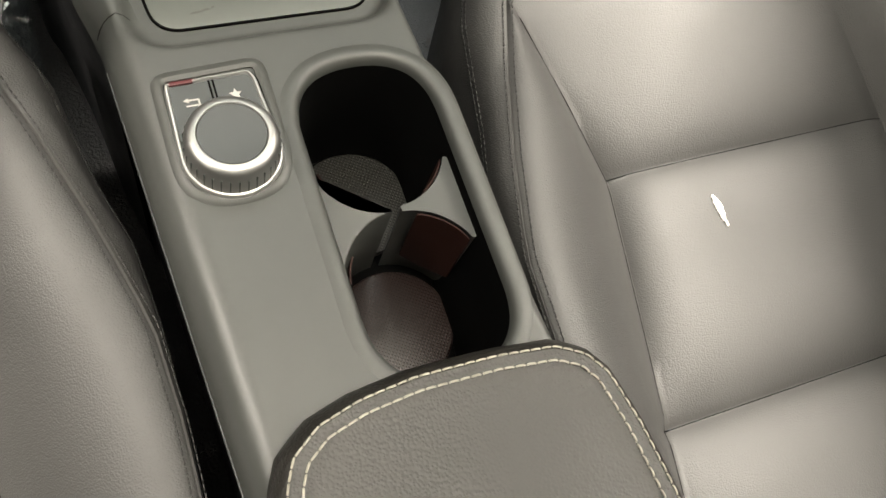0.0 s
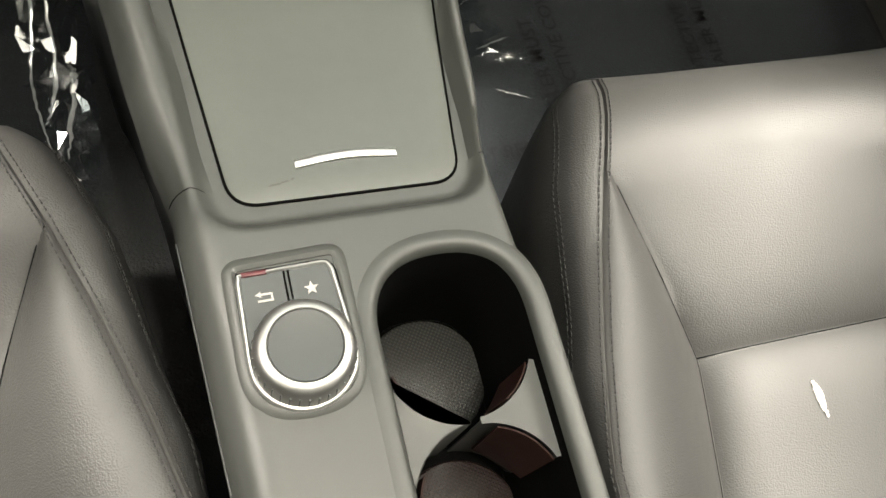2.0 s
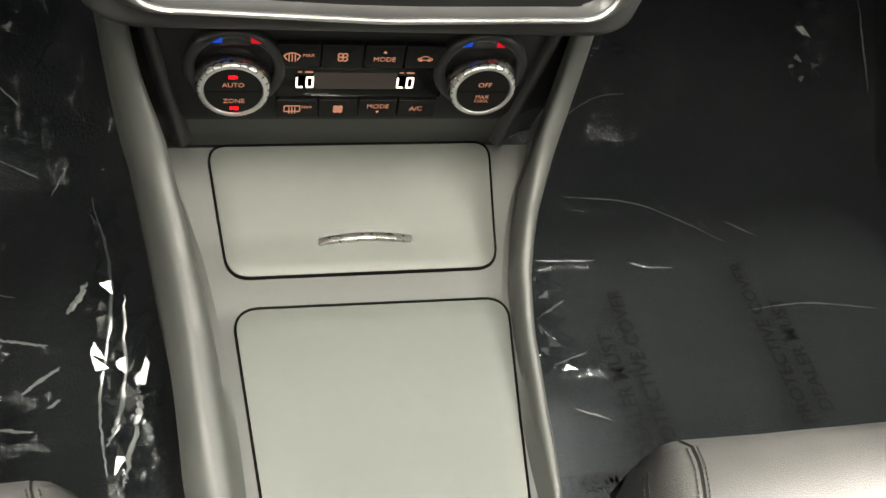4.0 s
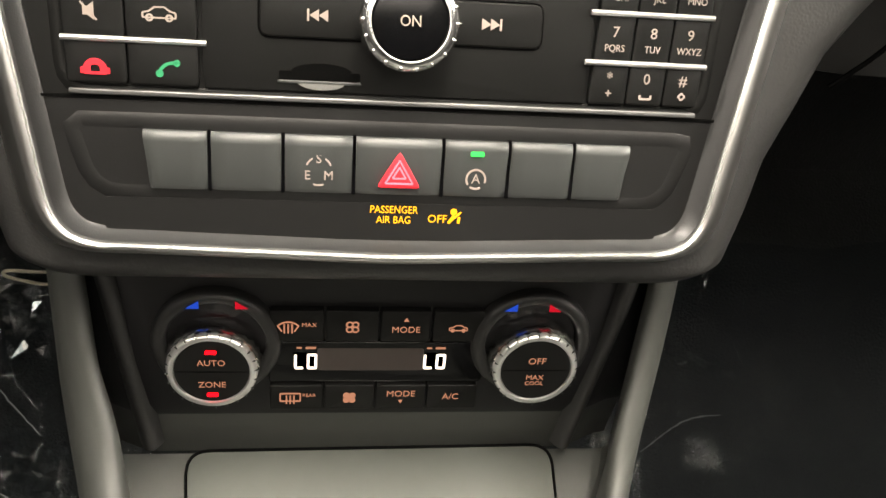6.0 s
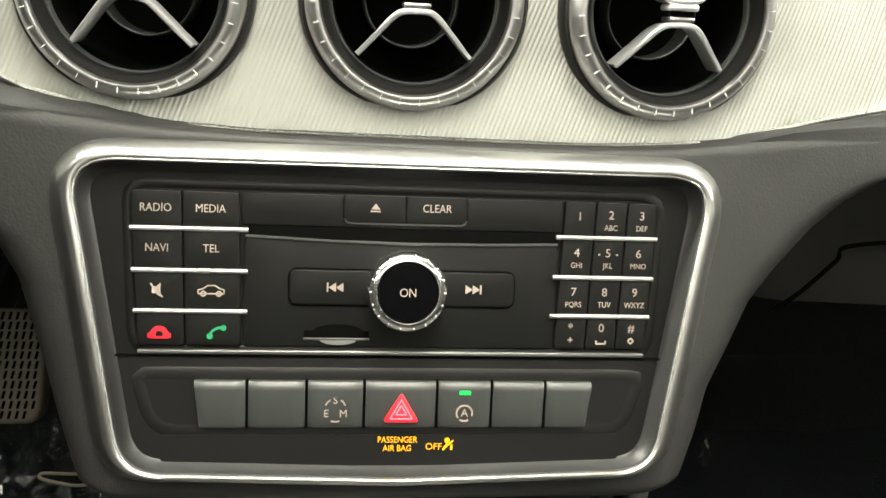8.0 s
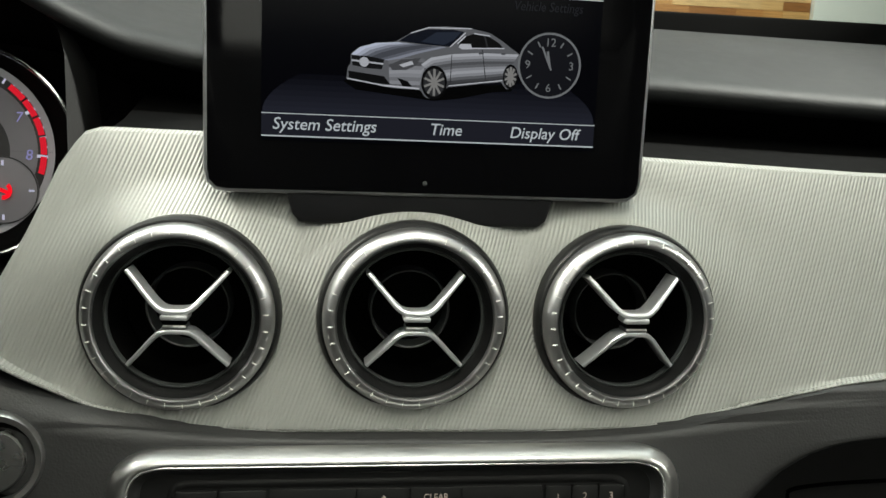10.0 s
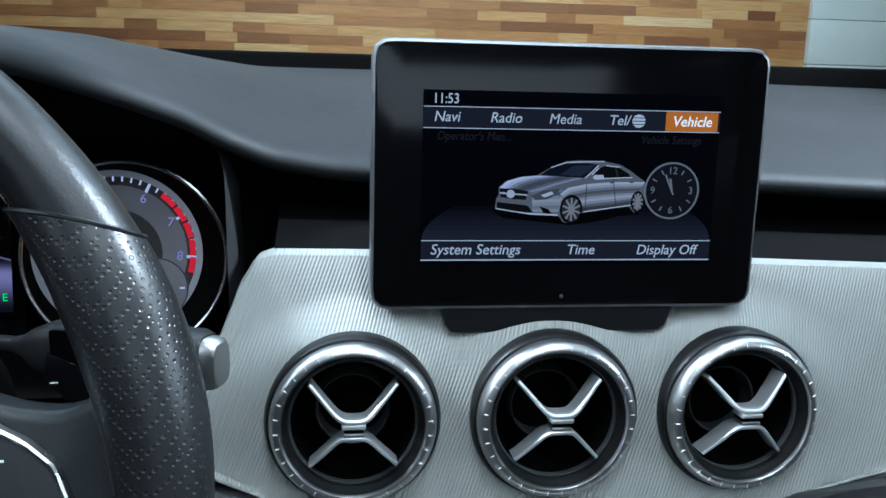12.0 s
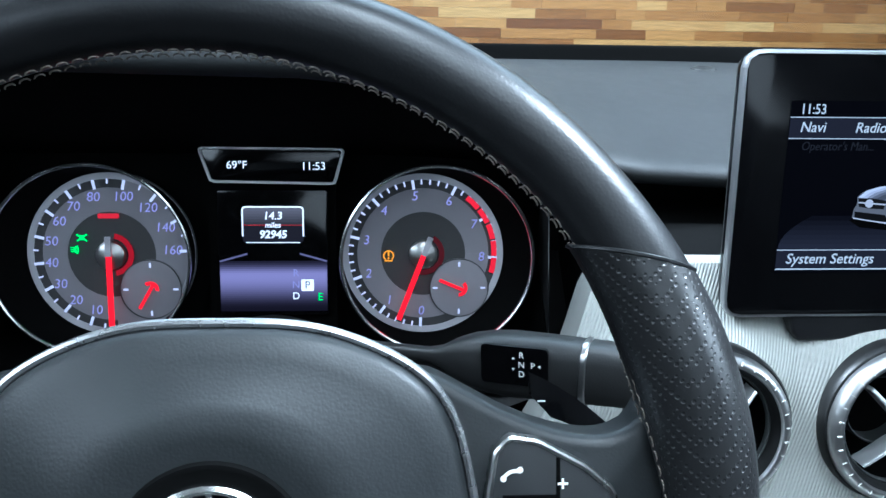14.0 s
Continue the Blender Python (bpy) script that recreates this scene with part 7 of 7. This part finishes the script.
part("emblem_bar", slab([(HX - 0.0030, 0.0), (HX + 0.0030, 0.0), (HX + 0.0009, 0.0204), (HX - 0.0009, 0.0204)], 0.0140, 0.0172, 0.0003), CHROME, wheel, "plain bright bar", local=True)
part("column", lathe([(0.045, -0.020), (0.05, -0.06), (0.052, -0.20)], 40, Matrix.Translation((0, 0, 0))), BLACKHOLE, wheel, "dark steering column cover", local=True)
# shift paddles
for s in (-1, 1):
    rows = []
    for i in range(9):
        t = i / 8
        x, y = 0.1075 + 0.030 * t, 0.0385 - 0.013 * t - 0.007 * t * t
        hh = (0.0085 * (1 - 0.7 * t) + 0.0008) * min(1.0, 0.35 + 2.6 * t)
        rows.append([(HX * 0.3 + s * x, y + 0.004 + 0.0004, -0.050 - 0.004 * t), (HX * 0.3 + s * x, y - hh, -0.046 - 0.004 * t), (HX * 0.3 + s * x, y - hh, -0.050 - 0.004 * t), (HX * 0.3 + s * x, y + 0.004, -0.054 - 0.004 * t)])
    pd = part("shift_paddle", loft(rows, closed=True, caps=True), GLOSSBLACK, wheel, "black shift paddle behind the wheel", local=True)
    flat("minus", [stroke(0.1125, 0.0332, 0.1152, 0.0332, 0.0006)] if s > 0 else [stroke(-0.1125, 0.0335, -0.1075, 0.0335, 0.0007)], -0.0455, WHITEINK, pd)

# ---- gear lever on the column ----
lev = thing("column_lever", Matrix.Translation((-0.27, 0.585, 0.849)), "black column gear lever with a silver end button", "lever")
ax0, ax1 = Vector((-0.277, 0.592, 0.849)), Vector((-0.160, 0.534, 0.855))


def lever_ring(t, w, h):
    c = ax0.lerp(ax1, t)
    d = (ax1 - ax0).normalized()
    side = d.cross(Vector((0, 0, 1))).normalized()
    out = []
    for j in range(24):
        a = 2 * math.pi * j / 24
        ca, sa = math.cos(a), math.sin(a)
        out.append(c + side * w * math.copysign(abs(ca) ** 0.6, ca) + Vector((0, 0, 1)) * h * math.copysign(abs(sa) ** 0.6, sa))
    return out


part("arm", loft([lever_ring(t, w, h) for t, w, h in ((-0.5, 0.003, 0.003), (0.28, 0.003, 0.003), (0.33, 0.0045, 0.0045), (0.38, 0.0072, 0.0082), (0.44, 0.0088, 0.0112), (0.51, 0.0095, 0.0130), (0.58, 0.0096, 0.0137), (0.7, 0.0095, 0.0135), (0.97, 0.0090, 0.0125), (1.0, 0.0075, 0.0110))], closed=True, caps=True), DARKPLASTIC, lev, "matt black lever arm")
part("ring", loft([lever_ring(t, w, h) for t, w, h in ((0.805, 0.0092, 0.0130), (0.81, 0.0098, 0.0137), (0.823, 0.0098, 0.0137), (0.828, 0.0092, 0.0130))], closed=True), SATIN, lev, "thin silver band")
part("end_button", loft([lever_ring(t, w, h) for t, w, h in ((0.99, 0.0070, 0.0105), (1.03, 0.0068, 0.0100), (1.045, 0.0054, 0.0082))], closed=True, caps=True), SILVER, lev, "silver end button")
dirv = (ax1 - ax0).normalized()
nrm = dirv.cross(Vector((0, 0, 1))).normalized()
nrm = nrm if nrm.y < 0 else -nrm
upv = nrm.cross(dirv)
LM = Matrix((dirv, upv, nrm)).transposed().to_4x4()
gate = thing("gear_marks", Matrix.Translation(ax0.lerp(ax1, 0.60) + nrm * 0.0098 + dirv * 0.0038 + upv * 0.0024) @ LM, "printed gear letters on the column lever", "marking")
part("plate", slab(rrect(-0.0175, -0.0080, 0.0110, 0.0084, 0.002, 3), -0.002, 0.0002, 0), GLOSSBLACK, gate, "glossy marking plate", local=True)
for s, x, y in (("R", 0.0, 0.0050), ("N", 0.0, 0.0010), ("D", 0.0, -0.0030), ("P", 0.0048, 0.0010)):
    lettering(s, 0.0036, x, y, 0.0006, WHITEINK, gate)
flat("arrows", [[(-0.0040, 0.0032), (-0.0028, 0.0032), (-0.0034, 0.0042)], [(-0.0040, -0.0006), (-0.0034, -0.0016), (-0.0028, -0.0006)], [(0.0068, 0.0010), (0.0080, 0.0003), (0.0080, 0.0017)]], 0.0006, WHITEINK, gate)

# ---- footwells ----
def sheet(name, f, x0, x1, y0, y1, nx, ny):
    return loft([[f(x0 + (x1 - x0) * i / nx, y0 + (y1 - y0) * j / ny) for i in range(nx + 1)] for j in range(ny + 1)])


def floor_z(x, y):
    t = max(0, y - 0.83)
    return 0.125 + (4.0 * t * t if t < 0.14 else 0.0784 + 1.12 * (t - 0.14))


solo("floor", sheet("floor", lambda x, y: (x, y, floor_z(x, y)), -0.74, 0.74, -0.6, 1.15, 30, 50), CARPET, "black carpeted car floor", "floor", "structure")
solo("bulkhead", box(-0.74, 1.15, 0.1, 0.74, 1.19, 0.95), CARPET, "black carpeted bulkhead under the dash", "wall", "structure")


FOLDS = [(0.284, 0.859, 0.368, 0.839, 0.007), (0.368, 0.839, 0.456, 0.788, 0.007), (0.236, 0.778, 0.297, 0.770, 0.008), (0.333, 0.765, 0.379, 0.754, 0.006), (0.22, 0.70, 0.255, 0.72, 0.009), (0.215, 0.655, 0.262, 0.640, 0.008), (0.19, 0.735, 0.25, 0.745, 0.008), (0.62, 0.98, 0.69, 1.03, 0.008), (0.60, 1.04, 0.67, 1.00, 0.006), (0.56, 0.90, 0.64, 0.80, 0.010), (0.45, 0.70, 0.60, 0.69, 0.004), (0.47, 0.83, 0.50, 0.85, 0.005),
         (-0.29, 0.708, -0.224, 0.691, 0.008), (-0.30, 0.630, -0.225, 0.622, 0.008), (-0.28, 0.66, -0.21, 0.672, 0.006), (-0.40, 0.72, -0.30, 0.70, 0.007), (-0.36, 0.60, -0.28, 0.57, 0.007), (-0.20, 0.70, -0.165, 0.80, 0.012), (-0.30, 0.80, -0.22, 0.86, 0.010), (-0.34, 0.85, -0.30, 0.95, 0.010)]


def film_z(x, y, seed):
    n = noise.noise((x * 6 + seed, y * 5, 0.3)) * 0.016
    for x0, y0, x1, y1, h in FOLDS:
        dx, dy = x1 - x0, y1 - y0
        L = math.hypot(dx, dy)
        u = ((x - x0) * dx + (y - y0) * dy) / (L * L)
        if -0.4 < u < 1.4:
            d = ((x - x0) * dy - (y - y0) * dx) / L + 0.006 * noise.noise((x * 25, y * 25, seed))
            n += h * math.exp(-abs(d) / 0.0065) * max(0, 1 - (2 * u - 1) ** 2 / 2.6)
    a = min(abs(x) - 0.125, 0.4)
    k = math.exp(-max(0, a) / 0.055) * (1 if x < 0 else 0.35)
    for j, (f, g, h) in enumerate(((12, 7, 0.050), (26, 15, 0.030), (50, 33, 0.010))):
        wob = 0.35 * noise.noise((x * 14, y * 14, seed + j))
        n += (k + 0.05 + (0.9 * max(0, min(1, (y - 0.88) / 0.06)) if x < 0 else 0.01)) * h * (1 - abs(2.2 * noise.noise((x * f + seed + wob, y * g + wob, 1.7 + j))))
    return floor_z(x, y) + 0.024 + n


def film(x0, x1, seed, label):
    t = thing("protective_film", Matrix.Translation(((x0 + x1) / 2, 0.7, 0.15)), label, "plastic film")
    inner = x0 if abs(x0) < abs(x1) else x1

    def f(x, y):
        lift = 0.10 * max(0, 1 - abs(x - inner) / 0.10) ** 1.2 * (0.6 + 0.5 * noise.noise((y * 7, seed, 0.5)))
        return (x + 0.01 * noise.noise((y * 8, seed, 2)), y, film_z(x, y, seed) + max(0, lift))

    part("sheet", sheet("sheet", f, x0, x1, 0.50 if x0 < 0 else 0.36, 1.08, 190, 240), FILM if x0 < 0 else FILM_DULL, t, "crumpled clear plastic", angle=180)
    return t


fr = film(0.125, 0.70, 3.1, "crumpled clear protective film with printed words over the carpet")
fl = film(-0.70, -0.125, 8.4, "crumpled clear protective film over the driver footwell carpet")
CREASE = mat("film_crease", (0.13, 0.138, 0.14), 0.18, spec=0.9)
rnd = random.Random(21)


def crease(owner, pts, r, seed, thin=0.5):
    """A whitened fold line in the film."""
    P = smooth_curve([(x, y, film_z(x, y, seed) + lift) for x, y, lift in pts], 14 * (len(pts) - 1))
    n = len(P)
    P = [p + Vector((rnd.uniform(-1, 1), rnd.uniform(-1, 1), 0)) * r * 0.5 for p in P]
    part("crease", tube(P, [r * (0.15 + max(0, math.sin(math.pi * i / (n - 1))) ** 0.7 * rnd.uniform(0.35, 1)) for i in range(n)], 5, flat=thin), CREASE, owner, "whitened fold in the film")


for pts, r in (([(0.284, 0.859, 0.004), (0.368, 0.839, 0.006), (0.456, 0.788, 0.004)], 0.0009), ([(0.236, 0.778, 0.006), (0.297, 0.770, 0.005)], 0.0012), ([(0.333, 0.765, 0.005), (0.352, 0.756, 0.005), (0.379, 0.754, 0.004)], 0.0014),
               ([(0.225, 0.705, 0.006), (0.250, 0.722, 0.006)], 0.0018), ([(0.222, 0.650, 0.006), (0.258, 0.662, 0.005)], 0.0012), ([(0.232, 0.605, 0.006), (0.262, 0.590, 0.005)], 0.0011), ([(0.45, 0.70, 0.004), (0.52, 0.705, 0.004), (0.60, 0.69, 0.004)], 0.0008),
               ([(0.66, 1.03, 0.006), (0.675, 0.99, 0.008), (0.69, 0.96, 0.006)], 0.0018), ([(0.655, 1.035, 0.006), (0.63, 1.05, 0.006)], 0.0022), ([(0.47, 0.82, 0.004), (0.50, 0.80, 0.004)], 0.0008), ([(0.28, 0.93, 0.005), (0.33, 0.955, 0.005), (0.37, 0.96, 0.005)], 0.0011)):
    crease(fr, pts, r, 3.1)
for pts, r in (([(-0.192, 0.82, 0.05), (-0.165, 0.70, 0.07), (-0.172, 0.61, 0.06), (-0.160, 0.54, 0.06)], 0.0016), ([(-0.150, 0.665, 0.08), (-0.152, 0.60, 0.08), (-0.164, 0.57, 0.06)], 0.0022), ([(-0.140, 0.600, 0.08), (-0.134, 0.555, 0.08), (-0.150, 0.530, 0.07)], 0.0026),
               ([(-0.205, 0.705, 0.03), (-0.190, 0.725, 0.04)], 0.0035), ([(-0.29, 0.708, 0.005), (-0.255, 0.700, 0.006), (-0.224, 0.691, 0.006)], 0.0018), ([(-0.245, 0.655, 0.006), (-0.212, 0.672, 0.006)], 0.0022), ([(-0.30, 0.630, 0.005), (-0.232, 0.622, 0.006)], 0.0020),
               ([(-0.222, 0.640, 0.010), (-0.212, 0.645, 0.010)], 0.0020), ([(-0.30, 0.905, 0.004), (-0.25, 0.885, 0.004)], 0.0009), ([(-0.30, 0.945, 0.004), (-0.26, 0.925, 0.004)], 0.0009), ([(-0.238, 0.865, 0.006), (-0.222, 0.895, 0.006)], 0.0010), ([(-0.26, 0.755, 0.004), (-0.31, 0.770, 0.004)], 0.0010)):
    crease(fl, pts, r, 8.4)
CRINKLE = clear("crinkled_film", (0.86, 0.89, 0.90), 0.06, 0.12, 0.0, 30.0, 0.004)


def crumple(owner, p0, p1, width, normal, seed, nu, nv, rough):
    """A crushed flap of film: flat facets at random tilts about the plane through p0, p1 with that normal."""
    r = random.Random(seed)
    p0, p1, n = Vector(p0), Vector(p1), Vector(normal).normalized()
    u = p1 - p0
    v = n.cross(u).normalized() * width
    cell = u.length / nu
    grid = []
    for i in range(nu + 1):
        edge = 0.30 * math.sin(i * 1.7 + seed) * r.random()
        grid.append([p0 + u * ((i + r.uniform(-0.35, 0.35)) / nu) + v * ((j + r.uniform(-0.3, 0.3)) / nv - 0.5 + edge * (2 * j / nv - 1)) + n * r.gauss(0, rough * cell) for j in range(nv + 1)])
    bm = bmesh.new()
    V = [[bm.verts.new(p) for p in row] for row in grid]
    for i in range(nu):
        for j in range(nv):
            a, b, c, d = V[i][j], V[i + 1][j], V[i + 1][j + 1], V[i][j + 1]
            for f in (((a, b, c), (a, c, d)) if r.random() < 0.5 else ((a, b, d), (b, c, d))):
                if (0 < j < nv - 1 or r.random() < 0.7):
                    bm.faces.new(f)
    part("crumple", bm, CRINKLE, owner, "crushed shiny fold of film", angle=4)


crumple(fl, (-0.140, 0.520, 0.235), (-0.152, 0.640, 0.265), 0.040, (-0.30, -0.20, 0.93), 5, 14, 6, 0.26)
crumple(fl, (-0.152, 0.620, 0.255), (-0.176, 0.770, 0.270), 0.028, (-0.25, -0.20, 0.95), 8, 14, 4, 0.24)
crumple(fl, (-0.330, 1.010, 0.330), (-0.225, 0.985, 0.330), 0.10, (0.15, -0.86, 0.48), 11, 13, 12, 0.32)
crumple(fl, (-0.300, 0.930, 0.215), (-0.235, 0.900, 0.205), 0.05, (0.10, -0.60, 0.80), 14, 9, 7, 0.30)
crumple(fr, (0.535, 0.900, 0.290), (0.560, 1.000, 0.340), 0.04, (0.0, -0.55, 0.83), 17, 12, 5, 0.24)
crumple(fr, (0.215, 0.640, 0.165), (0.222, 0.760, 0.165), 0.05, (-0.10, -0.15, 0.98), 21, 14, 7, 0.22)
crumple(fl, (-0.338, 0.995, 0.350), (-0.232, 0.985, 0.345), 0.075, (0.12, -0.55, 0.82), 31, 12, 9, 0.30)
crumple(fr, (0.305, 1.003, 0.272), (0.388, 0.980, 0.250), 0.016, (-0.20, -0.60, 0.78), 33, 10, 3, 0.22)
crumple(fr, (0.352, 1.028, 0.322), (0.362, 1.058, 0.356), 0.014, (-0.20, -0.75, 0.62), 36, 5, 3, 0.22)
PRINT = mat("film_print", (0.009, 0.009, 0.010), 0.7, spec=0.1)
for s, x, y, size, turn in (("DEALER MUST", 0.285, 0.615, 0.021, 93), ("PROTECTIVE COVER", 0.309, 0.635, 0.021, 92), ("PROTECTIVE COVER", 0.460, 0.665, 0.021, 91), ("DEALER MUST", 0.484, 0.645, 0.021, 91), ("MUST REMOVE", 0.225, 0.531, 0.019, 2)):
    o = lettering(s, size, x - 0.4125, y - 0.7, film_z(x, y, 3.1) + 0.007 - 0.15, PRINT, fr, turn=turn, name="printed_word", bold=0.01)

# ---- cord in the driver footwell ----
cord = thing("cord", Matrix.Translation((-0.265, 0.97, 0.36)), "thin cream cord looped over the crumpled film", "cord")
part("loop", tube(smooth_curve([(-0.225, 0.985, 0.352), (-0.251, 0.972, 0.3555), (-0.268, 0.966, 0.3625), (-0.279, 0.964, 0.3675), (-0.2815, 0.965, 0.3705), (-0.277, 0.966, 0.3720), (-0.262, 0.968, 0.3700), (-0.248, 0.972, 0.3675), (-0.225, 0.985, 0.363)], 60), 0.0014, 8), mat("cream_cord", (0.52, 0.47, 0.36), 0.6, bump=0.3, grain=900), cord)

# ---- brake pedal ----
ped = thing("brake_pedal", pose(-0.243, 0.765, 0.572, 62, 0, 0), "beige rubber brake pedal with rows of dark slots in the footwell", "pedal")
part("pad", slab(resample(rrect(-0.045, -0.034, 0.045, 0.034, 0.012, 5), 50), -0.012, 0.0, 0.003), mat("pedal_rubber", (0.115, 0.098, 0.074), 0.62, bump=0.2, grain=900, vary=0.2), ped, "worn beige rubber pad", local=True)
for i in range(20):
    for j in range(11):
        px, py = -0.0400 + 0.0042 * i + 0.0004 * (j % 2), -0.0290 + 0.0058 * j
        if math.hypot(max(0, abs(px) - 0.033), max(0, abs(py) - 0.022)) < 0.0095:
            part("slot", slab([(px - 0.0012, py - 0.0022), (px + 0.0004, py - 0.0024), (px + 0.0013, py + 0.0022), (px - 0.0003, py + 0.0024)], -0.001, 0.0003, 0), BLACKHOLE, ped, local=True)
part("lever", tube([(0, -0.01, -0.01), (0, 0.06, -0.06), (0, 0.16, -0.14)], 0.009, 8), DARKPLASTIC, ped, local=True)

# ---- car body round the cabin ----
def wall_with_hole(name, outer, hole, axis_m, material, label, category):
    bm = band(outer, hole, [(0, 0), (1, 0), (1, 0.03), (0, 0.03)])
    bm.transform(axis_m)
    return solo(name, bm, material, label, category, "structure")


# unseen roof, z at 1.36; its slanted opening is cut to place the seat's shadow edge
wall_with_hole("roof", resample(rrect(-0.72, -0.75, 0.72, 0.62, 0.08, 4), 120), resample(rpoly([(-0.36, -0.06), (0.224, -0.06), (0.42, 0.30), (0.42, 0.500), (-0.36, 0.500)], 0.03, 4), 120), Matrix.Translation((0, 0, 1.36)), HEADLINER, "unseen pale headliner, its opening cut to shape the light on the seats", "ceiling")
# windscreen frame from the cowl to the roof
ws = Vector((0, 0.62 - 1.10, 1.36 - 0.97))
WM = Matrix.Translation((0, 1.10, 0.97)) @ Matrix(((1, 0, 0), (0, ws.normalized().y, -ws.normalized().z), (0, ws.normalized().z, ws.normalized().y))).to_4x4()
wall_with_hole("windscreen_frame", resample(rrect(-0.75, -0.01, 0.75, 0.64, 0.02, 3), 80), resample(rrect(-0.68, 0.002, 0.68, 0.60, 0.05, 4), 80), WM, DARKPLASTIC, "dark windscreen pillars", "wall")
wsg = solo("windscreen", slab(rrect(-0.69, 0.0, 0.69, 0.61, 0.05, 4), 0.010, 0.014, 0, None, WM), GLASS, "clear sloping windscreen", "window", "structure")
wsg.visible_shadow = False
for s, n in ((-1, "left"), (1, "right")):
    DM = Matrix.Translation((s * 0.745, 0, 0)) @ Matrix(((0, 0, s), (1, 0, 0), (0, 1, 0))).to_4x4()
    wall_with_hole("door_" + n, resample(rrect(-0.75, 0.10, 1.12, 1.38, 0.05, 3), 80), resample(rpoly([(-0.40, 1.16), (0.62, 1.00), (0.62, 1.28), (-0.40, 1.28)], [0.04, 0.06, 0.08, 0.05], 5), 80), DM, DARKPLASTIC, "dark inner door panel with an open window", "wall")
# unseen rear wall; the opening was made for the added fill lamp
RM = Matrix.Translation((0, -0.75, 0)) @ Matrix(((1, 0, 0), (0, 0, -1), (0, 1, 0))).to_4x4()
wall_with_hole("rear_wall", resample(rrect(-0.74, 0.10, 0.74, 1.38, 0.02, 3), 80), resample(rrect(-0.52, 1.02, 0.52, 1.31, 0.06, 5), 80), RM, DARKPLASTIC, "unseen dark rear of the cabin, opened for the rear fill lamp", "wall")
for s in (-1, 1):
    back = thing("seat_back", Matrix.Translation((s * 0.36, -0.3, 0.4)), "black leather front seat backrest", "backrest")
    part("shell", box(s * 0.36 - 0.23, -0.42, 0.38, s * 0.36 + 0.23, -0.27, 0.98, 0.05), LEATHER, back, "upright leather backrest")

# ---- showroom ----
solo("showroom_floor", box(-8, -5, -0.25, 10, 9.6, -0.20), mat("showroom_tiles", (0.42, 0.42, 0.42), 0.25, vary=0.05, scale=1), "polished grey showroom floor", "floor", "structure")
solo("showroom_ceiling", box(-8, -5, 3.0, 10, 9.6, 3.05), WHITEWALL, "white showroom ceiling", "ceiling", "structure")
solo("wall_rear", box(-8, -5.1, -0.25, 10, -5.0, 3.05), GREYWALL, "plain grey showroom wall", "wall", "structure")
solo("wall_left", box(-8.1, -5, -0.25, -8.0, 9.6, 3.05), GREYWALL, "plain grey showroom wall", "wall", "structure")
solo("wall_right", box(10.0, -5, -0.25, 10.1, 9.6, 3.05), GREYWALL, "plain grey showroom wall", "wall", "structure")
WALL_Y = 9.0
solo("hood", loft([[(x, y, z) for x in (-0.75, -0.4, 0, 0.4, 0.75)] for y, z in ((1.12, 0.955), (1.5, 0.93), (1.9, 0.86), (2.05, 0.75), (2.08, 0.3))]), mat("car_paint", (0.02, 0.02, 0.022), 0.2, coat=0.8), "dark car bonnet beyond the windscreen", "bonnet", "structure")
wall_n = solo("wall_north", box(-8, WALL_Y + 0.03, -0.25, 10, WALL_Y + 0.10, 3.05), GREYWALL, "plank-clad showroom wall", "wall", "structure")
col = thing("white_column", Matrix.Translation((5.6, WALL_Y - 0.05, 0)), "white panelled wall section beside the planks", "wall panel", kind="structure")
for i in range(7):
    part("panel", box(4.9, WALL_Y - 0.06, -0.2 + 0.46 * i, 9.9, WALL_Y + 0.02, 0.253 + 0.46 * i, 0.003), WHITEWALL, col)

# planks of the wall: the courses seen over the dash are parts, the rest is one piece
rnd = random.Random(11)
H = 0.095
shapes = {}
for L in (0.3, 0.5, 0.7, 0.95):
    b = box(0, -0.012, 0.001, L - 0.002, 0.0, H - 0.001)
    me = bpy.data.meshes.new("plank")
    b.to_mesh(me)
    b.free()
    me.materials.append(WOOD)
    shapes[L] = me
rest = bmesh.new()
course = 0
z = -0.2
while z < 3.0:
    x = -7.9 - rnd.random() * 0.5
    while x < 4.9:
        L = rnd.choice((0.3, 0.5, 0.7, 0.95))
        if x + L > 4.9:
            L = min((q for q in (0.3, 0.5, 0.7, 0.95)), key=lambda q: abs(4.9 - x - q))
        if 0.55 < z < 1.9 and x > -4.0:
            o = new("plank", shapes[L])
            o.location = (min(x, 4.9 - L), WALL_Y + 0.03 - rnd.random() * 0.008 - 0.0006 * (course % 2), z)
            o.parent = wall_n
        else:
            box(x, WALL_Y + 0.016, z + 0.001, x + L - 0.002, WALL_Y + 0.03, z + H - 0.001, 0, rest)
        x += L
    z += H
    course += 1
part("planks", rest, WOOD, wall_n, "warm mixed wood planks", kind="stuff")
